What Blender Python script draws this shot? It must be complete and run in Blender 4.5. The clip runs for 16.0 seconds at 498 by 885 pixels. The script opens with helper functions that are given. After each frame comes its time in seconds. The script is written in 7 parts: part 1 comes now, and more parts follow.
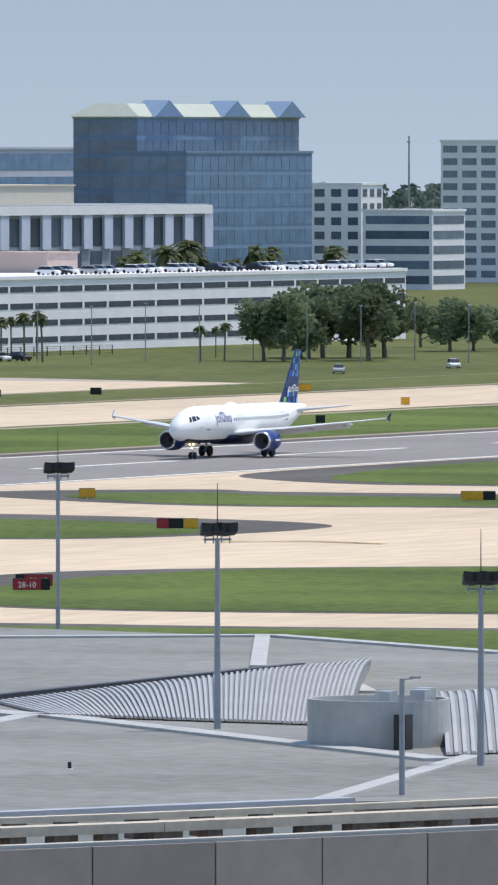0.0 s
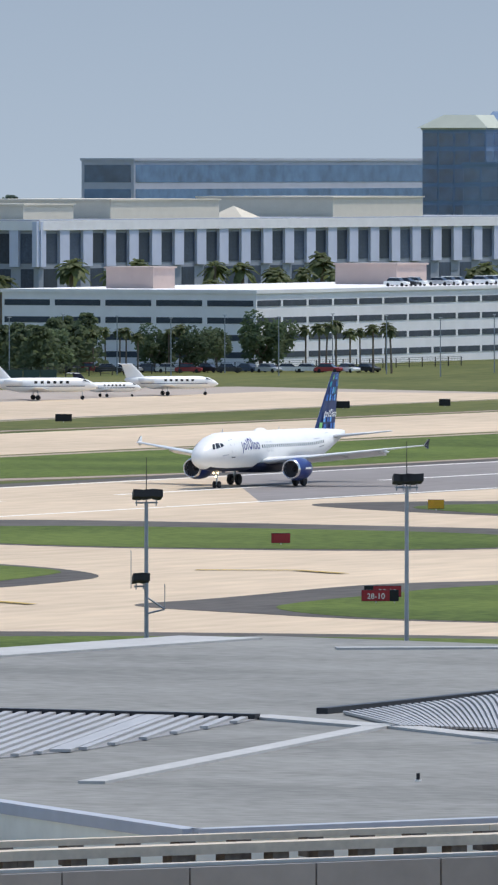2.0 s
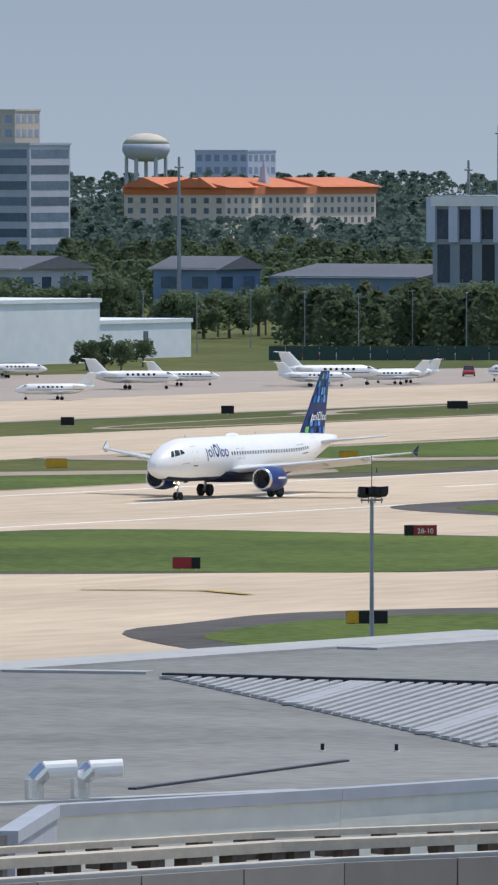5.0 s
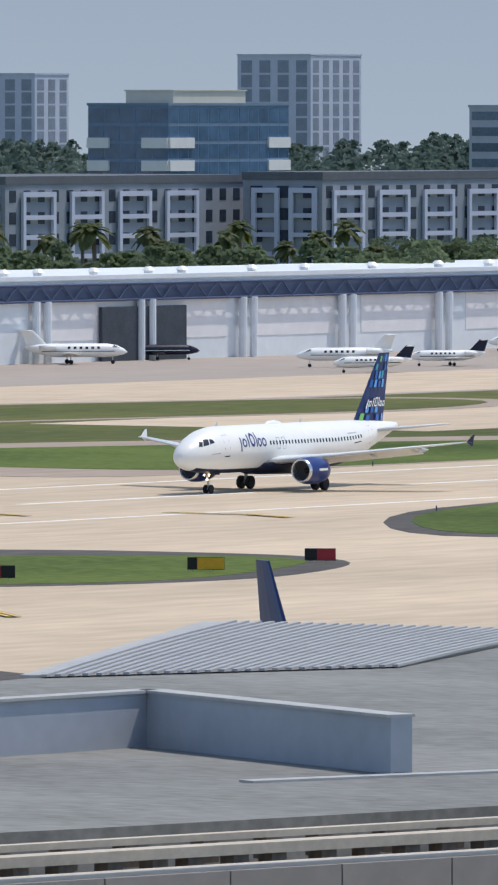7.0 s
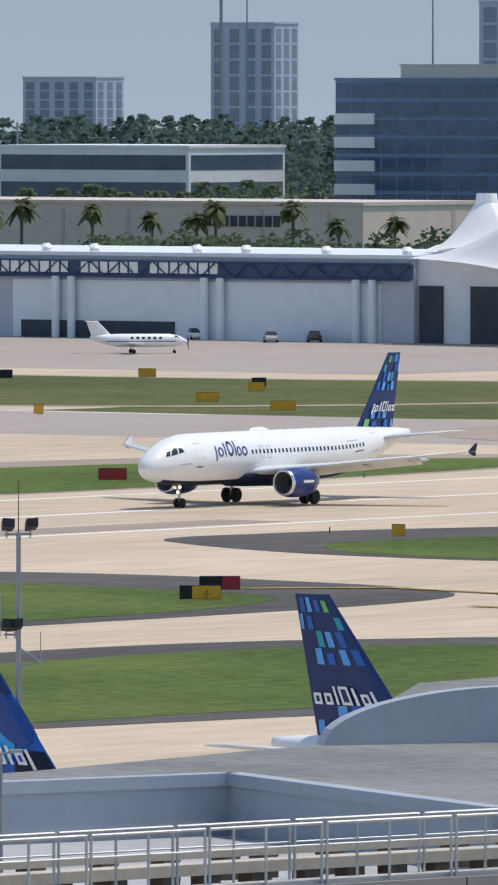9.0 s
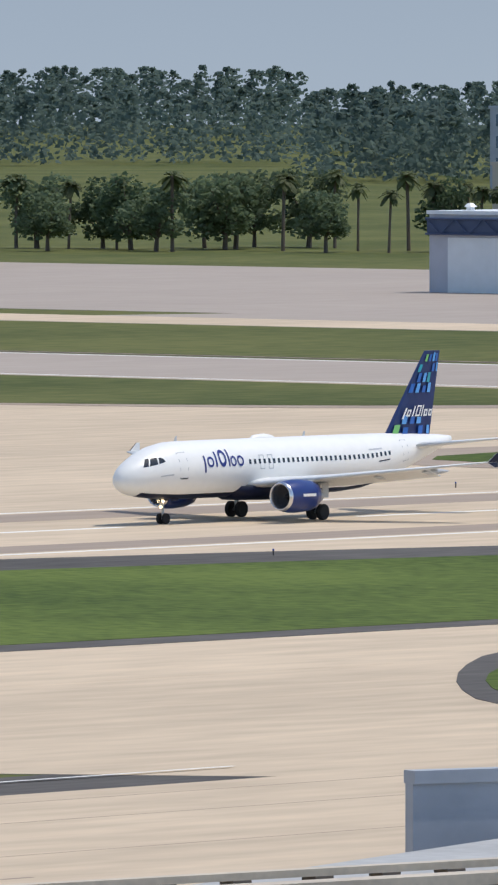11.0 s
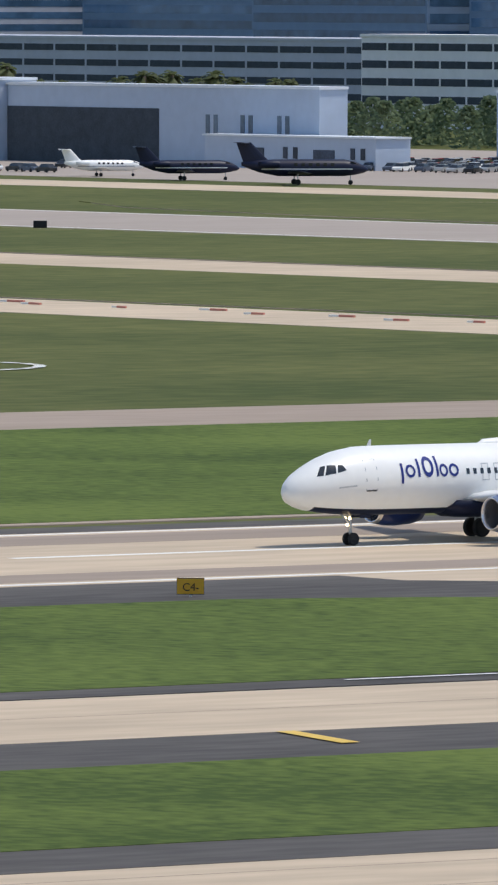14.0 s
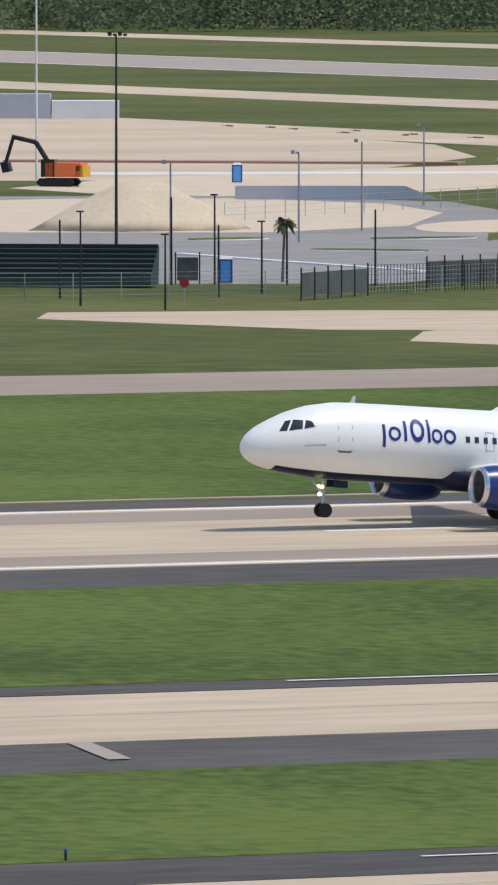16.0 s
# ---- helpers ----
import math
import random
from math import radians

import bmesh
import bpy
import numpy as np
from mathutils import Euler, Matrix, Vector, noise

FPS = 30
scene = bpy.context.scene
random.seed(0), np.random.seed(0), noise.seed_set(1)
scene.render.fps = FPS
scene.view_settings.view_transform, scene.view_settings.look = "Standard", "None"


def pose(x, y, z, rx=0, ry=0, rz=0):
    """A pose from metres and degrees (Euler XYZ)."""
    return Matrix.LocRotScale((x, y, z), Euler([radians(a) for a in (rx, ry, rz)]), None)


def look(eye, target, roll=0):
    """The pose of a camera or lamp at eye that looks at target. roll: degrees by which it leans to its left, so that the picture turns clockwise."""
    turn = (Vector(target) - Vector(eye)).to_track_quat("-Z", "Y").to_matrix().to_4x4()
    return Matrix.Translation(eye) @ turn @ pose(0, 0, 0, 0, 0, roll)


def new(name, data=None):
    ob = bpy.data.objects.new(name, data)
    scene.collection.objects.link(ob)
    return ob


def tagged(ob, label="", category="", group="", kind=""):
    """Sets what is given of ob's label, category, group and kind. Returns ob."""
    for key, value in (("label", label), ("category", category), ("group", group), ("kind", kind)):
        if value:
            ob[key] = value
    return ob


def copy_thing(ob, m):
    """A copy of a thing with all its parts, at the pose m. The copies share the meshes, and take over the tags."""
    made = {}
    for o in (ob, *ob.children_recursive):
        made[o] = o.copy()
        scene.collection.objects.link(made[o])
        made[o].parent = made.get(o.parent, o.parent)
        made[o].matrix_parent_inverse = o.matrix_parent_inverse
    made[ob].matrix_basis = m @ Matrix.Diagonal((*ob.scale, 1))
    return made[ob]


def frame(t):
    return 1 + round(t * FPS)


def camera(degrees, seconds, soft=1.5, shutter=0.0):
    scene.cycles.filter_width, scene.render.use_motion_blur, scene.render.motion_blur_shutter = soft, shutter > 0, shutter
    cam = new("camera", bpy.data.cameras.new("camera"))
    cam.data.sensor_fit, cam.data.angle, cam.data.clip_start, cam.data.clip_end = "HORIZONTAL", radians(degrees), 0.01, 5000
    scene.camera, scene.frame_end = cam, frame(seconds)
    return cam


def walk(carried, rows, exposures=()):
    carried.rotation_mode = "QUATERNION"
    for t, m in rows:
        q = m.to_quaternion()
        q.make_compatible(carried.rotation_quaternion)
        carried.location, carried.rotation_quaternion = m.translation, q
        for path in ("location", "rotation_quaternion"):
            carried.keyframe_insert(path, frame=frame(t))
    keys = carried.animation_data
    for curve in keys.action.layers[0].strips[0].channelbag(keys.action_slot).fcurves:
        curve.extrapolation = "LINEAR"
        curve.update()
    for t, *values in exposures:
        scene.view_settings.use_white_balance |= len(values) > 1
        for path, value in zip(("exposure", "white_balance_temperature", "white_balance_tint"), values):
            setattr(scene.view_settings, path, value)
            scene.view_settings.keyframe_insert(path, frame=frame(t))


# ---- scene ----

# World plan: the runway runs along x at y = 550, the crossing runway along y at x = 888.
EYE_Z = 34.0
cam = camera(2.4944, 16.0, soft=2.3)
# seconds, bearing to the right of +y, pitch, lean to the left
PATH = [(0, 64.6488, -1.4475, 0), (0.5, 64.2387, -1.4168, 0), (1, 63.7946, -1.4047, 0), (1.5, 63.3448, -1.4029, 0),
        (2, 62.9007, -1.3904, 0), (2.5, 62.4538, -1.405, 0), (3, 62.0041, -1.4406, 0), (3.5, 61.5034, -1.4667, 0),
        (4, 60.9603, -1.4659, 0), (4.5, 60.4031, -1.4553, 0), (5, 59.8006, -1.5093, 0), (5.2, 59.5602, -1.5514, 0),
        (5.9, 58.5022, -1.6012, 0), (6.6, 57.3526, -1.6577, 0), (7.3, 56.1125, -1.7158, 0), (7.5, 55.759, -1.7172, 0),
        (8, 54.8255, -1.7285, 0), (8.5, 53.8978, -1.768, 0), (9, 52.8597, -1.8247, 0), (9.5, 51.666, -1.8585, 0),
        (9.7, 51.1795, -1.868, 0), (10.4, 49.4069, -1.9322, 0), (11.1, 47.4314, -2.0004, 0), (11.8, 45.2268, -2.0754, 0),
        (12, 44.5536, -2.0799, 0), (12.5, 42.5283, -2.1071, 0), (13, 40.1297, -2.1676, 0), (13.5, 37.6405, -2.2602, 0),
        (14, 35.2589, -2.3532, 0.1), (14.5, 32.9055, -2.4586, 0.6), (15, 30.3258, -2.6019, 0.5), (15.5, 27.3388, -2.7064, 0.3),
        (16, 24.035, -2.7842, 0)]
walk(cam, [(t, pose(0, 0, EYE_Z, 90 + p, -lean, -b)) for t, b, p, lean in PATH],
     [(0, 0.31), (1.5, 0.26), (2.5, 0.08), (3.5, 0.02), (9.5, 0.0), (12, -0.07), (13, -0.1), (14, -0.1), (15.3, -0.17), (16, -0.1)])
# x of the taking-off airliner's nose wheel and its nose-up pitch
ROLL = [(0, 1146.19, 0), (0.5, 1127.72, 0), (1, 1108.35, 0), (1.5, 1087.91, 0), (2, 1067.41, 0), (2.5, 1046.14, 0),
        (3, 1024.43, 0), (3.5, 1002.0, 0), (4, 979.19, 0), (4.5, 955.84, 0), (5, 931.64, 0), (5.2, 922.05, 0), (5.9, 886.65, 0),
        (6.6, 850.38, 0), (7.3, 813.05, 0), (7.5, 802.17, 0), (8, 774.39, 0), (8.5, 746.02, 0), (9, 717.08, 0), (9.5, 687.79, 0),
        (9.7, 675.81, 0), (10.4, 633.26, 0), (11.1, 589.54, 0), (11.8, 544.66, 0), (12, 532.9, 0), (12.5, 499.55, 0),
        (13, 466.05, 0), (13.5, 431.63, 0), (14, 396.29, 0), (14.5, 360.6, 0.1), (15, 324.06, 0.5), (15.5, 287.42, 1.5),
        (16, 249.52, 2.8)]

# ---- world, sun, exposure ----
world = bpy.data.worlds.new("world")
scene.world = world
world.use_nodes = True
wn = world.node_tree.nodes
sky = wn.new("ShaderNodeTexSky")
sky.sky_type, sky.sun_disc = "NISHITA", False
SUN_EL, SUN_AZ = 66.0, 122.0  # azimuth from +y towards +x
sky.sun_elevation, sky.sun_rotation = radians(SUN_EL), radians(SUN_AZ)
sky.air_density, sky.dust_density, sky.ozone_density = 1.0, 0.6, 2.0
world.node_tree.links.new(sky.outputs[0], wn["Background"].inputs[0])
wn["Background"].inputs[1].default_value = 0.155
sun_data = bpy.data.lights.new("sun", "SUN")
sun_data.energy, sun_data.angle, sun_data.color = 3.0, radians(0.6), (1.0, 0.945, 0.86)
sun = new("sun", sun_data)
sd = Vector((math.sin(radians(SUN_AZ)) * math.cos(radians(SUN_EL)), math.cos(radians(SUN_AZ)) * math.cos(radians(SUN_EL)), math.sin(radians(SUN_EL))))
sun.matrix_world = look(sd * 900, (0, 0, 0))


# ---- materials ----
def mat(name, col, rough=0.7, metal=0.0, var=0.12, scale=0.5, fine=8.0, bump=0.0, spec=0.4, col2=None, per_object=0.0, stretch=(1, 1, 1), sharp=0.18):
    """A procedural surface: two scales of noise between two tones."""
    m = bpy.data.materials.new(name)
    m.use_nodes = True
    n, l = m.node_tree.nodes, m.node_tree.links
    b = n["Principled BSDF"]
    b.inputs["Roughness"].default_value, b.inputs["Metallic"].default_value = rough, metal
    b.inputs["Specular IOR Level"].default_value = spec
    tc, mp = n.new("ShaderNodeTexCoord"), n.new("ShaderNodeMapping")
    l.new(tc.outputs["Object"], mp.inputs[0])
    mp.inputs["Scale"].default_value = stretch
    big, small = n.new("ShaderNodeTexNoise"), n.new("ShaderNodeTexNoise")
    big.inputs["Scale"].default_value, small.inputs["Scale"].default_value = scale, scale * fine
    big.inputs["Detail"].default_value, small.inputs["Detail"].default_value = 5, 4
    l.new(mp.outputs[0], big.inputs["Vector"])
    l.new(mp.outputs[0], small.inputs["Vector"])
    add = n.new("ShaderNodeMath")
    add.operation = "MULTIPLY_ADD"
    l.new(small.outputs[0], add.inputs[0])
    add.inputs[1].default_value = 0.5
    half = n.new("ShaderNodeMath")
    half.operation = "MULTIPLY"
    l.new(big.outputs[0], half.inputs[0])
    half.inputs[1].default_value = 0.5
    l.new(half.outputs[0], add.inputs[2])
    ramp = n.new("ShaderNodeMapRange")
    ramp.inputs[1].default_value, ramp.inputs[2].default_value = 0.5 - sharp, 0.5 + sharp
    l.new(add.outputs[0], ramp.inputs[0])
    mix = n.new("ShaderNodeMix")
    mix.data_type = "RGBA"
    dark = col2 or [c * (1 - var) for c in col]
    lite = col if col2 else [min(1, c * (1 + var)) for c in col]
    mix.inputs["A"].default_value, mix.inputs["B"].default_value = (*dark, 1), (*lite, 1)
    l.new(ramp.outputs[0], mix.inputs["Factor"])
    out = mix.outputs["Result"]
    if per_object:
        info, hsv = n.new("ShaderNodeObjectInfo"), n.new("ShaderNodeHueSaturation")
        mr = n.new("ShaderNodeMapRange")
        mr.inputs[3].default_value, mr.inputs[4].default_value = 1 - per_object, 1 + per_object
        l.new(info.outputs["Random"], mr.inputs[0])
        l.new(mr.outputs[0], hsv.inputs["Value"])
        l.new(out, hsv.inputs["Color"])
        out = hsv.outputs[0]
    l.new(out, b.inputs["Base Color"])
    if bump:
        bp = n.new("ShaderNodeBump")
        bp.inputs["Strength"].default_value, bp.inputs["Distance"].default_value = bump, 0.05
        l.new(small.outputs[0], bp.inputs["Height"])
        l.new(bp.outputs[0], b.inputs["Normal"])
    return m


def glow(name, col, strength):
    m = mat(name, col)
    b = m.node_tree.nodes["Principled BSDF"]
    b.inputs["Emission Color"].default_value, b.inputs["Emission Strength"].default_value = (*col, 1), strength
    return m


GRASS = mat("grass", (0.128, 0.168, 0.037), 0.9, scale=0.032, fine=26, col2=(0.055, 0.084, 0.018), bump=0.9, spec=0.1, stretch=(1.2, 0.8, 1), sharp=0.1)
GRASS_FAR = mat("grass_dry", (0.14, 0.142, 0.046), 0.9, scale=0.022, fine=14, col2=(0.066, 0.084, 0.024), bump=0.5, spec=0.1, stretch=(0.7, 1, 1), sharp=0.12)
CONCRETE = mat("concrete", (0.56, 0.445, 0.318), 0.85, scale=0.03, fine=14, var=0.2, spec=0.2, stretch=(0.25, 1, 1))
CONCRETE_GREY = mat("grey_concrete", (0.385, 0.325, 0.275), 0.85, scale=0.03, fine=9, var=0.08, spec=0.2, stretch=(0.4, 1, 1))
ASPHALT = mat("asphalt", (0.098, 0.088, 0.08), 0.9, scale=0.06, fine=12, var=0.38, spec=0.2, stretch=(0.3, 1, 1))
LOT_GREY = mat("sunbleached_asphalt", (0.29, 0.27, 0.25), 0.9, scale=0.06, fine=8, var=0.16, spec=0.2, stretch=(0.5, 1, 1), sharp=0.14)
ASPHALT_OLD = mat("worn_asphalt", (0.36, 0.285, 0.225), 0.9, scale=0.04, fine=10, var=0.16, spec=0.2, stretch=(0.3, 1, 1))
RUNWAY_GREY = mat("grey_runway_asphalt", (0.235, 0.215, 0.205), 0.9, scale=0.05, fine=10, var=0.16, spec=0.2, stretch=(0.3, 1, 1))
TYRE_BAND = mat("tyre_worn_concrete", (0.33, 0.262, 0.207), 0.85, scale=0.05, fine=9, var=0.14, spec=0.2, stretch=(0.15, 1, 1))
SAND = mat("sand", (0.62, 0.5, 0.36), 0.95, scale=0.2, fine=9, var=0.12, bump=0.5)
WHITE_LINE = mat("white_marking", (0.8, 0.78, 0.72), 0.7, scale=0.3, var=0.1)
YELLOW_LINE = mat("yellow_marking", (0.72, 0.48, 0.09), 0.7, scale=0.3, var=0.12)
RED_LINE = mat("red_marking", (0.6, 0.24, 0.18), 0.7, scale=0.3, var=0.12)
ROOF = mat("roof_membrane", (0.215, 0.212, 0.195), 0.8, scale=0.12, fine=16, var=0.26, spec=0.25, stretch=(1, 0.45, 1), sharp=0.13)
ROOF_PALE = mat("pale_roof_edge", (0.42, 0.415, 0.40), 0.7, scale=0.2, var=0.12)
SHEET = mat("ribbed_sheet", (0.27, 0.265, 0.26), 0.6, 0.2, scale=0.3, var=0.12)
RIB = mat("metal_rib", (0.40, 0.39, 0.385), 0.5, 0.2, scale=0.3, var=0.1)
WALL_BLUE = mat("blue_grey_wall", (0.375, 0.4, 0.445), 0.7, scale=0.15, var=0.08)
WALL_CREAM = mat("cream_wall", (0.66, 0.68, 0.62), 0.7, scale=0.15, var=0.08)
PARAPET = mat("grey_parapet", (0.215, 0.21, 0.205), 0.75, scale=0.15, var=0.1, per_object=0.08)
DARK = mat("dark_steel", (0.03, 0.03, 0.035), 0.5, 0.3)
BLACK = mat("black_rubber", (0.018, 0.018, 0.02), 0.8)
STEEL = mat("galvanised_steel", (0.42, 0.44, 0.46), 0.45, 0.6, var=0.1)
POLE = mat("pole_grey", (0.3, 0.32, 0.35), 0.5, 0.4)
WHITE = mat("white_paint", (0.86, 0.85, 0.82), 0.35, scale=0.2, var=0.03, spec=0.5)
NAVY = mat("navy_paint", (0.007, 0.011, 0.035), 0.45, var=0.06, spec=0.3)
ENGINE_BLUE = mat("engine_blue_paint", (0.012, 0.034, 0.17), 0.3, var=0.08, spec=0.5)
MARK_BLUE = mat("mark_blue_paint", (0.018, 0.03, 0.2), 0.35, var=0.06)
WING_WHITE = mat("wing_white_paint", (0.74, 0.74, 0.73), 0.35, var=0.05)
BLOCK_BLUE = mat("block_blue_paint", (0.025, 0.13, 0.46), 0.35, var=0.06)
TEAL = mat("teal_paint", (0.03, 0.33, 0.42), 0.35, var=0.06)
BLUE = mat("blue_paint", (0.015, 0.055, 0.27), 0.3, var=0.06, spec=0.5)
FIN_NAVY = mat("tail_navy_paint", (0.009, 0.026, 0.12), 0.35, var=0.06, spec=0.5)
FIN_BLUE = mat("tail_blue_paint", (0.012, 0.1, 0.42), 0.35, var=0.06)
SKYBLUE = mat("light_blue_paint", (0.12, 0.38, 0.8), 0.35, var=0.06)
GREEN = mat("leaf_green_paint", (0.2, 0.52, 0.16), 0.35, var=0.06)
CYAN = mat("cyan_paint", (0.03, 0.38, 0.8), 0.35, var=0.06)
ORANGE = mat("orange_paint", (0.9, 0.2, 0.06), 0.5, var=0.06)
GREYWING = mat("wing_grey", (0.52, 0.53, 0.55), 0.35, 0.1, var=0.05)
BARE = mat("bare_metal", (0.7, 0.7, 0.72), 0.22, 0.9, var=0.04)
GLASS = mat("dark_glass", (0.02, 0.025, 0.03), 0.08, 0.0, var=0.1, spec=0.8)
BLUEGLASS = mat("blue_curtain_glass", (0.085, 0.165, 0.28), 0.12, 0.0, scale=0.12, fine=3, var=0.35, spec=0.8, per_object=0.35)
PANE_DARK = mat("dark_window_pane", (0.04, 0.055, 0.085), 0.35, 0.0, scale=0.3, var=0.4, spec=0.3, per_object=0.5)
PANE = mat("window_pane", (0.10, 0.14, 0.19), 0.15, 0.0, scale=0.2, var=0.3, spec=0.7, per_object=0.4)
# Painted shade for open bays and decks; dark lettering uses it too.
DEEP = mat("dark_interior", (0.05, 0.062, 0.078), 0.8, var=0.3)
YELLOW = mat("yellow_door", (0.5, 0.36, 0.06), 0.5, scale=0.15, var=0.08, per_object=0.05)
SIGN_YELLOW = mat("sign_yellow", (0.7, 0.36, 0.02), 0.5)
SIGN_RED = mat("sign_red", (0.36, 0.02, 0.03), 0.5)
LAMP_ON = glow("lit_lamp", (1.0, 0.74, 0.42), 5.0)


# ---- building blocks ----
from mathutils.geometry import tessellate_polygon


def add_box(bm, x0, x1, y0, y1, z0, z1):
    v = [bm.verts.new(p) for p in ((x0, y0, z0), (x1, y0, z0), (x1, y1, z0), (x0, y1, z0), (x0, y0, z1), (x1, y0, z1), (x1, y1, z1), (x0, y1, z1))]
    for f in ((3, 2, 1, 0), (4, 5, 6, 7), (0, 1, 5, 4), (1, 2, 6, 5), (2, 3, 7, 6), (3, 0, 4, 7)):
        bm.faces.new([v[i] for i in f])


def add_rings(bm, rings, cap=True):
    """Skin a list of closed rings of equal length."""
    vs = [[bm.verts.new(p) for p in r] for r in rings]
    n = len(vs[0])
    for a, b in zip(vs, vs[1:]):
        for i in range(n):
            bm.faces.new((a[i], a[(i + 1) % n], b[(i + 1) % n], b[i]))
    if cap:
        bm.faces.new(vs[0][::-1])
        bm.faces.new(vs[-1])


def add_rod(bm, p, q, r0, r1=None, n=8):
    p, q = Vector(p), Vector(q)
    r1 = r0 if r1 is None else r1
    d = (q - p).normalized()
    a = d.orthogonal().normalized()
    b = d.cross(a)
    add_rings(bm, [[c + (a * math.cos(k * math.tau / n) + b * math.sin(k * math.tau / n)) * r for k in range(n)] for c, r in ((p, r0), (q, r1))])


def add_prism(bm, pts, z0, z1):
    lo, hi = [bm.verts.new((x, y, z0)) for x, y in pts], [bm.verts.new((x, y, z1)) for x, y in pts]
    n = len(pts)
    for i in range(n):
        bm.faces.new((lo[i], lo[(i + 1) % n], hi[(i + 1) % n], hi[i]))
    if n <= 4:
        bm.faces.new(hi)
        bm.faces.new(lo[::-1])
        return
    for a, b, c in tessellate_polygon([[Vector((x, y, 0)) for x, y in pts]]):
        bm.faces.new((hi[a], hi[b], hi[c]))
        bm.faces.new((lo[c], lo[b], lo[a]))


def mesh_of(name, bm, material, smooth=False):
    bmesh.ops.recalc_face_normals(bm, faces=bm.faces)
    me = bpy.data.meshes.new(name)
    bm.to_mesh(me)
    bm.free()
    me.materials.append(material)
    if smooth:
        me.polygons.foreach_set("use_smooth", [True] * len(me.polygons))
    return me


def part(name, bm, material, parent=None, label="", smooth=False):
    ob = new(name, bm if isinstance(bm, bpy.types.Mesh) else mesh_of(name, bm, material, smooth))
    ob.parent = parent
    if label:
        tagged(ob, label)
    return ob


def box_part(name, dims, material, parent=None, label=""):
    bm = bmesh.new()
    add_box(bm, *dims)
    return part(name, bm, material, parent, label)


def rods_part(name, rods, material, parent=None, label="", n=8):
    bm = bmesh.new()
    for r in rods:
        add_rod(bm, r[0], r[1], r[2], r[3] if len(r) > 3 else None, n)
    return part(name, bm, material, parent, label)


def thing(name, m, label, category, group="", kind=""):
    ob = new(name)
    ob.empty_display_size = 0.5
    ob.matrix_world = m
    return tagged(ob, label, category, group, kind)


def smooth_outline(pts, steps=3, k=2):
    """Round a closed plan outline by cutting corners."""
    p = [Vector(a) for a in pts]
    for _ in range(k):
        q = []
        for i in range(len(p)):
            a, b = p[i], p[(i + 1) % len(p)]
            q += [a * 0.75 + b * 0.25, a * 0.25 + b * 0.75]
        p = q
    return [(v.x, v.y) for v in p]


def slab(name, pts, z0, z1, material, label, category, rounded=0, kind="structure"):
    bm = bmesh.new()
    if rounded:
        pts = smooth_outline(pts, k=rounded)
    add_prism(bm, pts, z0, z1)
    return tagged(part(name, bm, material), label, category, kind=kind)


def rect(x0, x1, y0, y1):
    return [(x0, y0), (x1, y0), (x1, y1), (x0, y1)]


# ---- ground ----
bm = bmesh.new()
step = [-5200 + i * 400 for i in range(27)]
gv = {(i, j): bm.verts.new((x, y, 0)) for i, x in enumerate(step) for j, y in enumerate(step)}
for i in range(26):
    for j in range(26):
        bm.faces.new((gv[i, j], gv[i + 1, j], gv[i + 1, j + 1], gv[i, j + 1]))
tagged(part("ground", bm, GRASS_FAR), "flat mown green airfield grass with drier streaks", "ground", kind="structure")

PAVE, SHOULDER, ISLE, TURF = 0.03, 0.05, 0.07, 0.09


def paved(name, r, material, label, z=PAVE):
    return slab(name, rect(*r), 0.0, z, material, label, "pavement")


# runway and taxiways along x
paved("runway", (-900, 2300, 523, 572), CONCRETE, "pale worn concrete runway with white edge lines", 0.045)
paved("runway_shoulder", (-900, 2300, 510, 578), ASPHALT, "dark asphalt shoulder beside the runway")
paved("taxiway", (-900, 470, 416.5, 441), CONCRETE, "pale concrete taxiway beside the grass", 0.045)
paved("taxiway_shoulder", (-900, 470, 402, 446), ASPHALT, "dark asphalt taxiway shoulder")
paved("taxiway", (-900, 690, 704, 731), ASPHALT_OLD, "brownish worn asphalt taxiway", 0.04)
paved("taxiway", (1000, 2300, 636, 686), CONCRETE, "pale concrete taxiway far behind the runway", 0.04)
paved("taxiway", (776, 1530, 724, 778), CONCRETE, "pale concrete taxiway beside the parking apron", 0.0392)
paved("apron", (-900, 420, 120, 356), CONCRETE, "pale concrete terminal apron", 0.045)
paved("apron_shoulder", (-900, 420, 340, 365), ASPHALT, "dark asphalt apron shoulder")
slab("runway_asphalt", [(1025, 523.2), (2300, 523.2), (2300, 571.8), (1112, 571.8)], 0.0, 0.0475, RUNWAY_GREY, "grey asphalt length of the runway", "pavement")
# crossing runway and its taxiways along y
paved("runway", (857, 919, 590, 3600), CONCRETE_GREY, "grey-brown crossing runway with pale edges", 0.042)
paved("taxiway", (746, 774, 690, 3600), CONCRETE, "pale concrete taxiway along the crossing runway", 0.04)
paved("taxiway", (640, 667, 690, 3600), CONCRETE, "pale concrete taxiway with red barriers", 0.041)
paved("taxiway", (1024, 1052, 760, 3600), CONCRETE, "pale concrete taxiway in front of the hangar apron", 0.0385)
paved("apron", (1072, 1300, 760, 2150), CONCRETE_GREY, "brownish concrete apron in front of the hangars", 0.035)
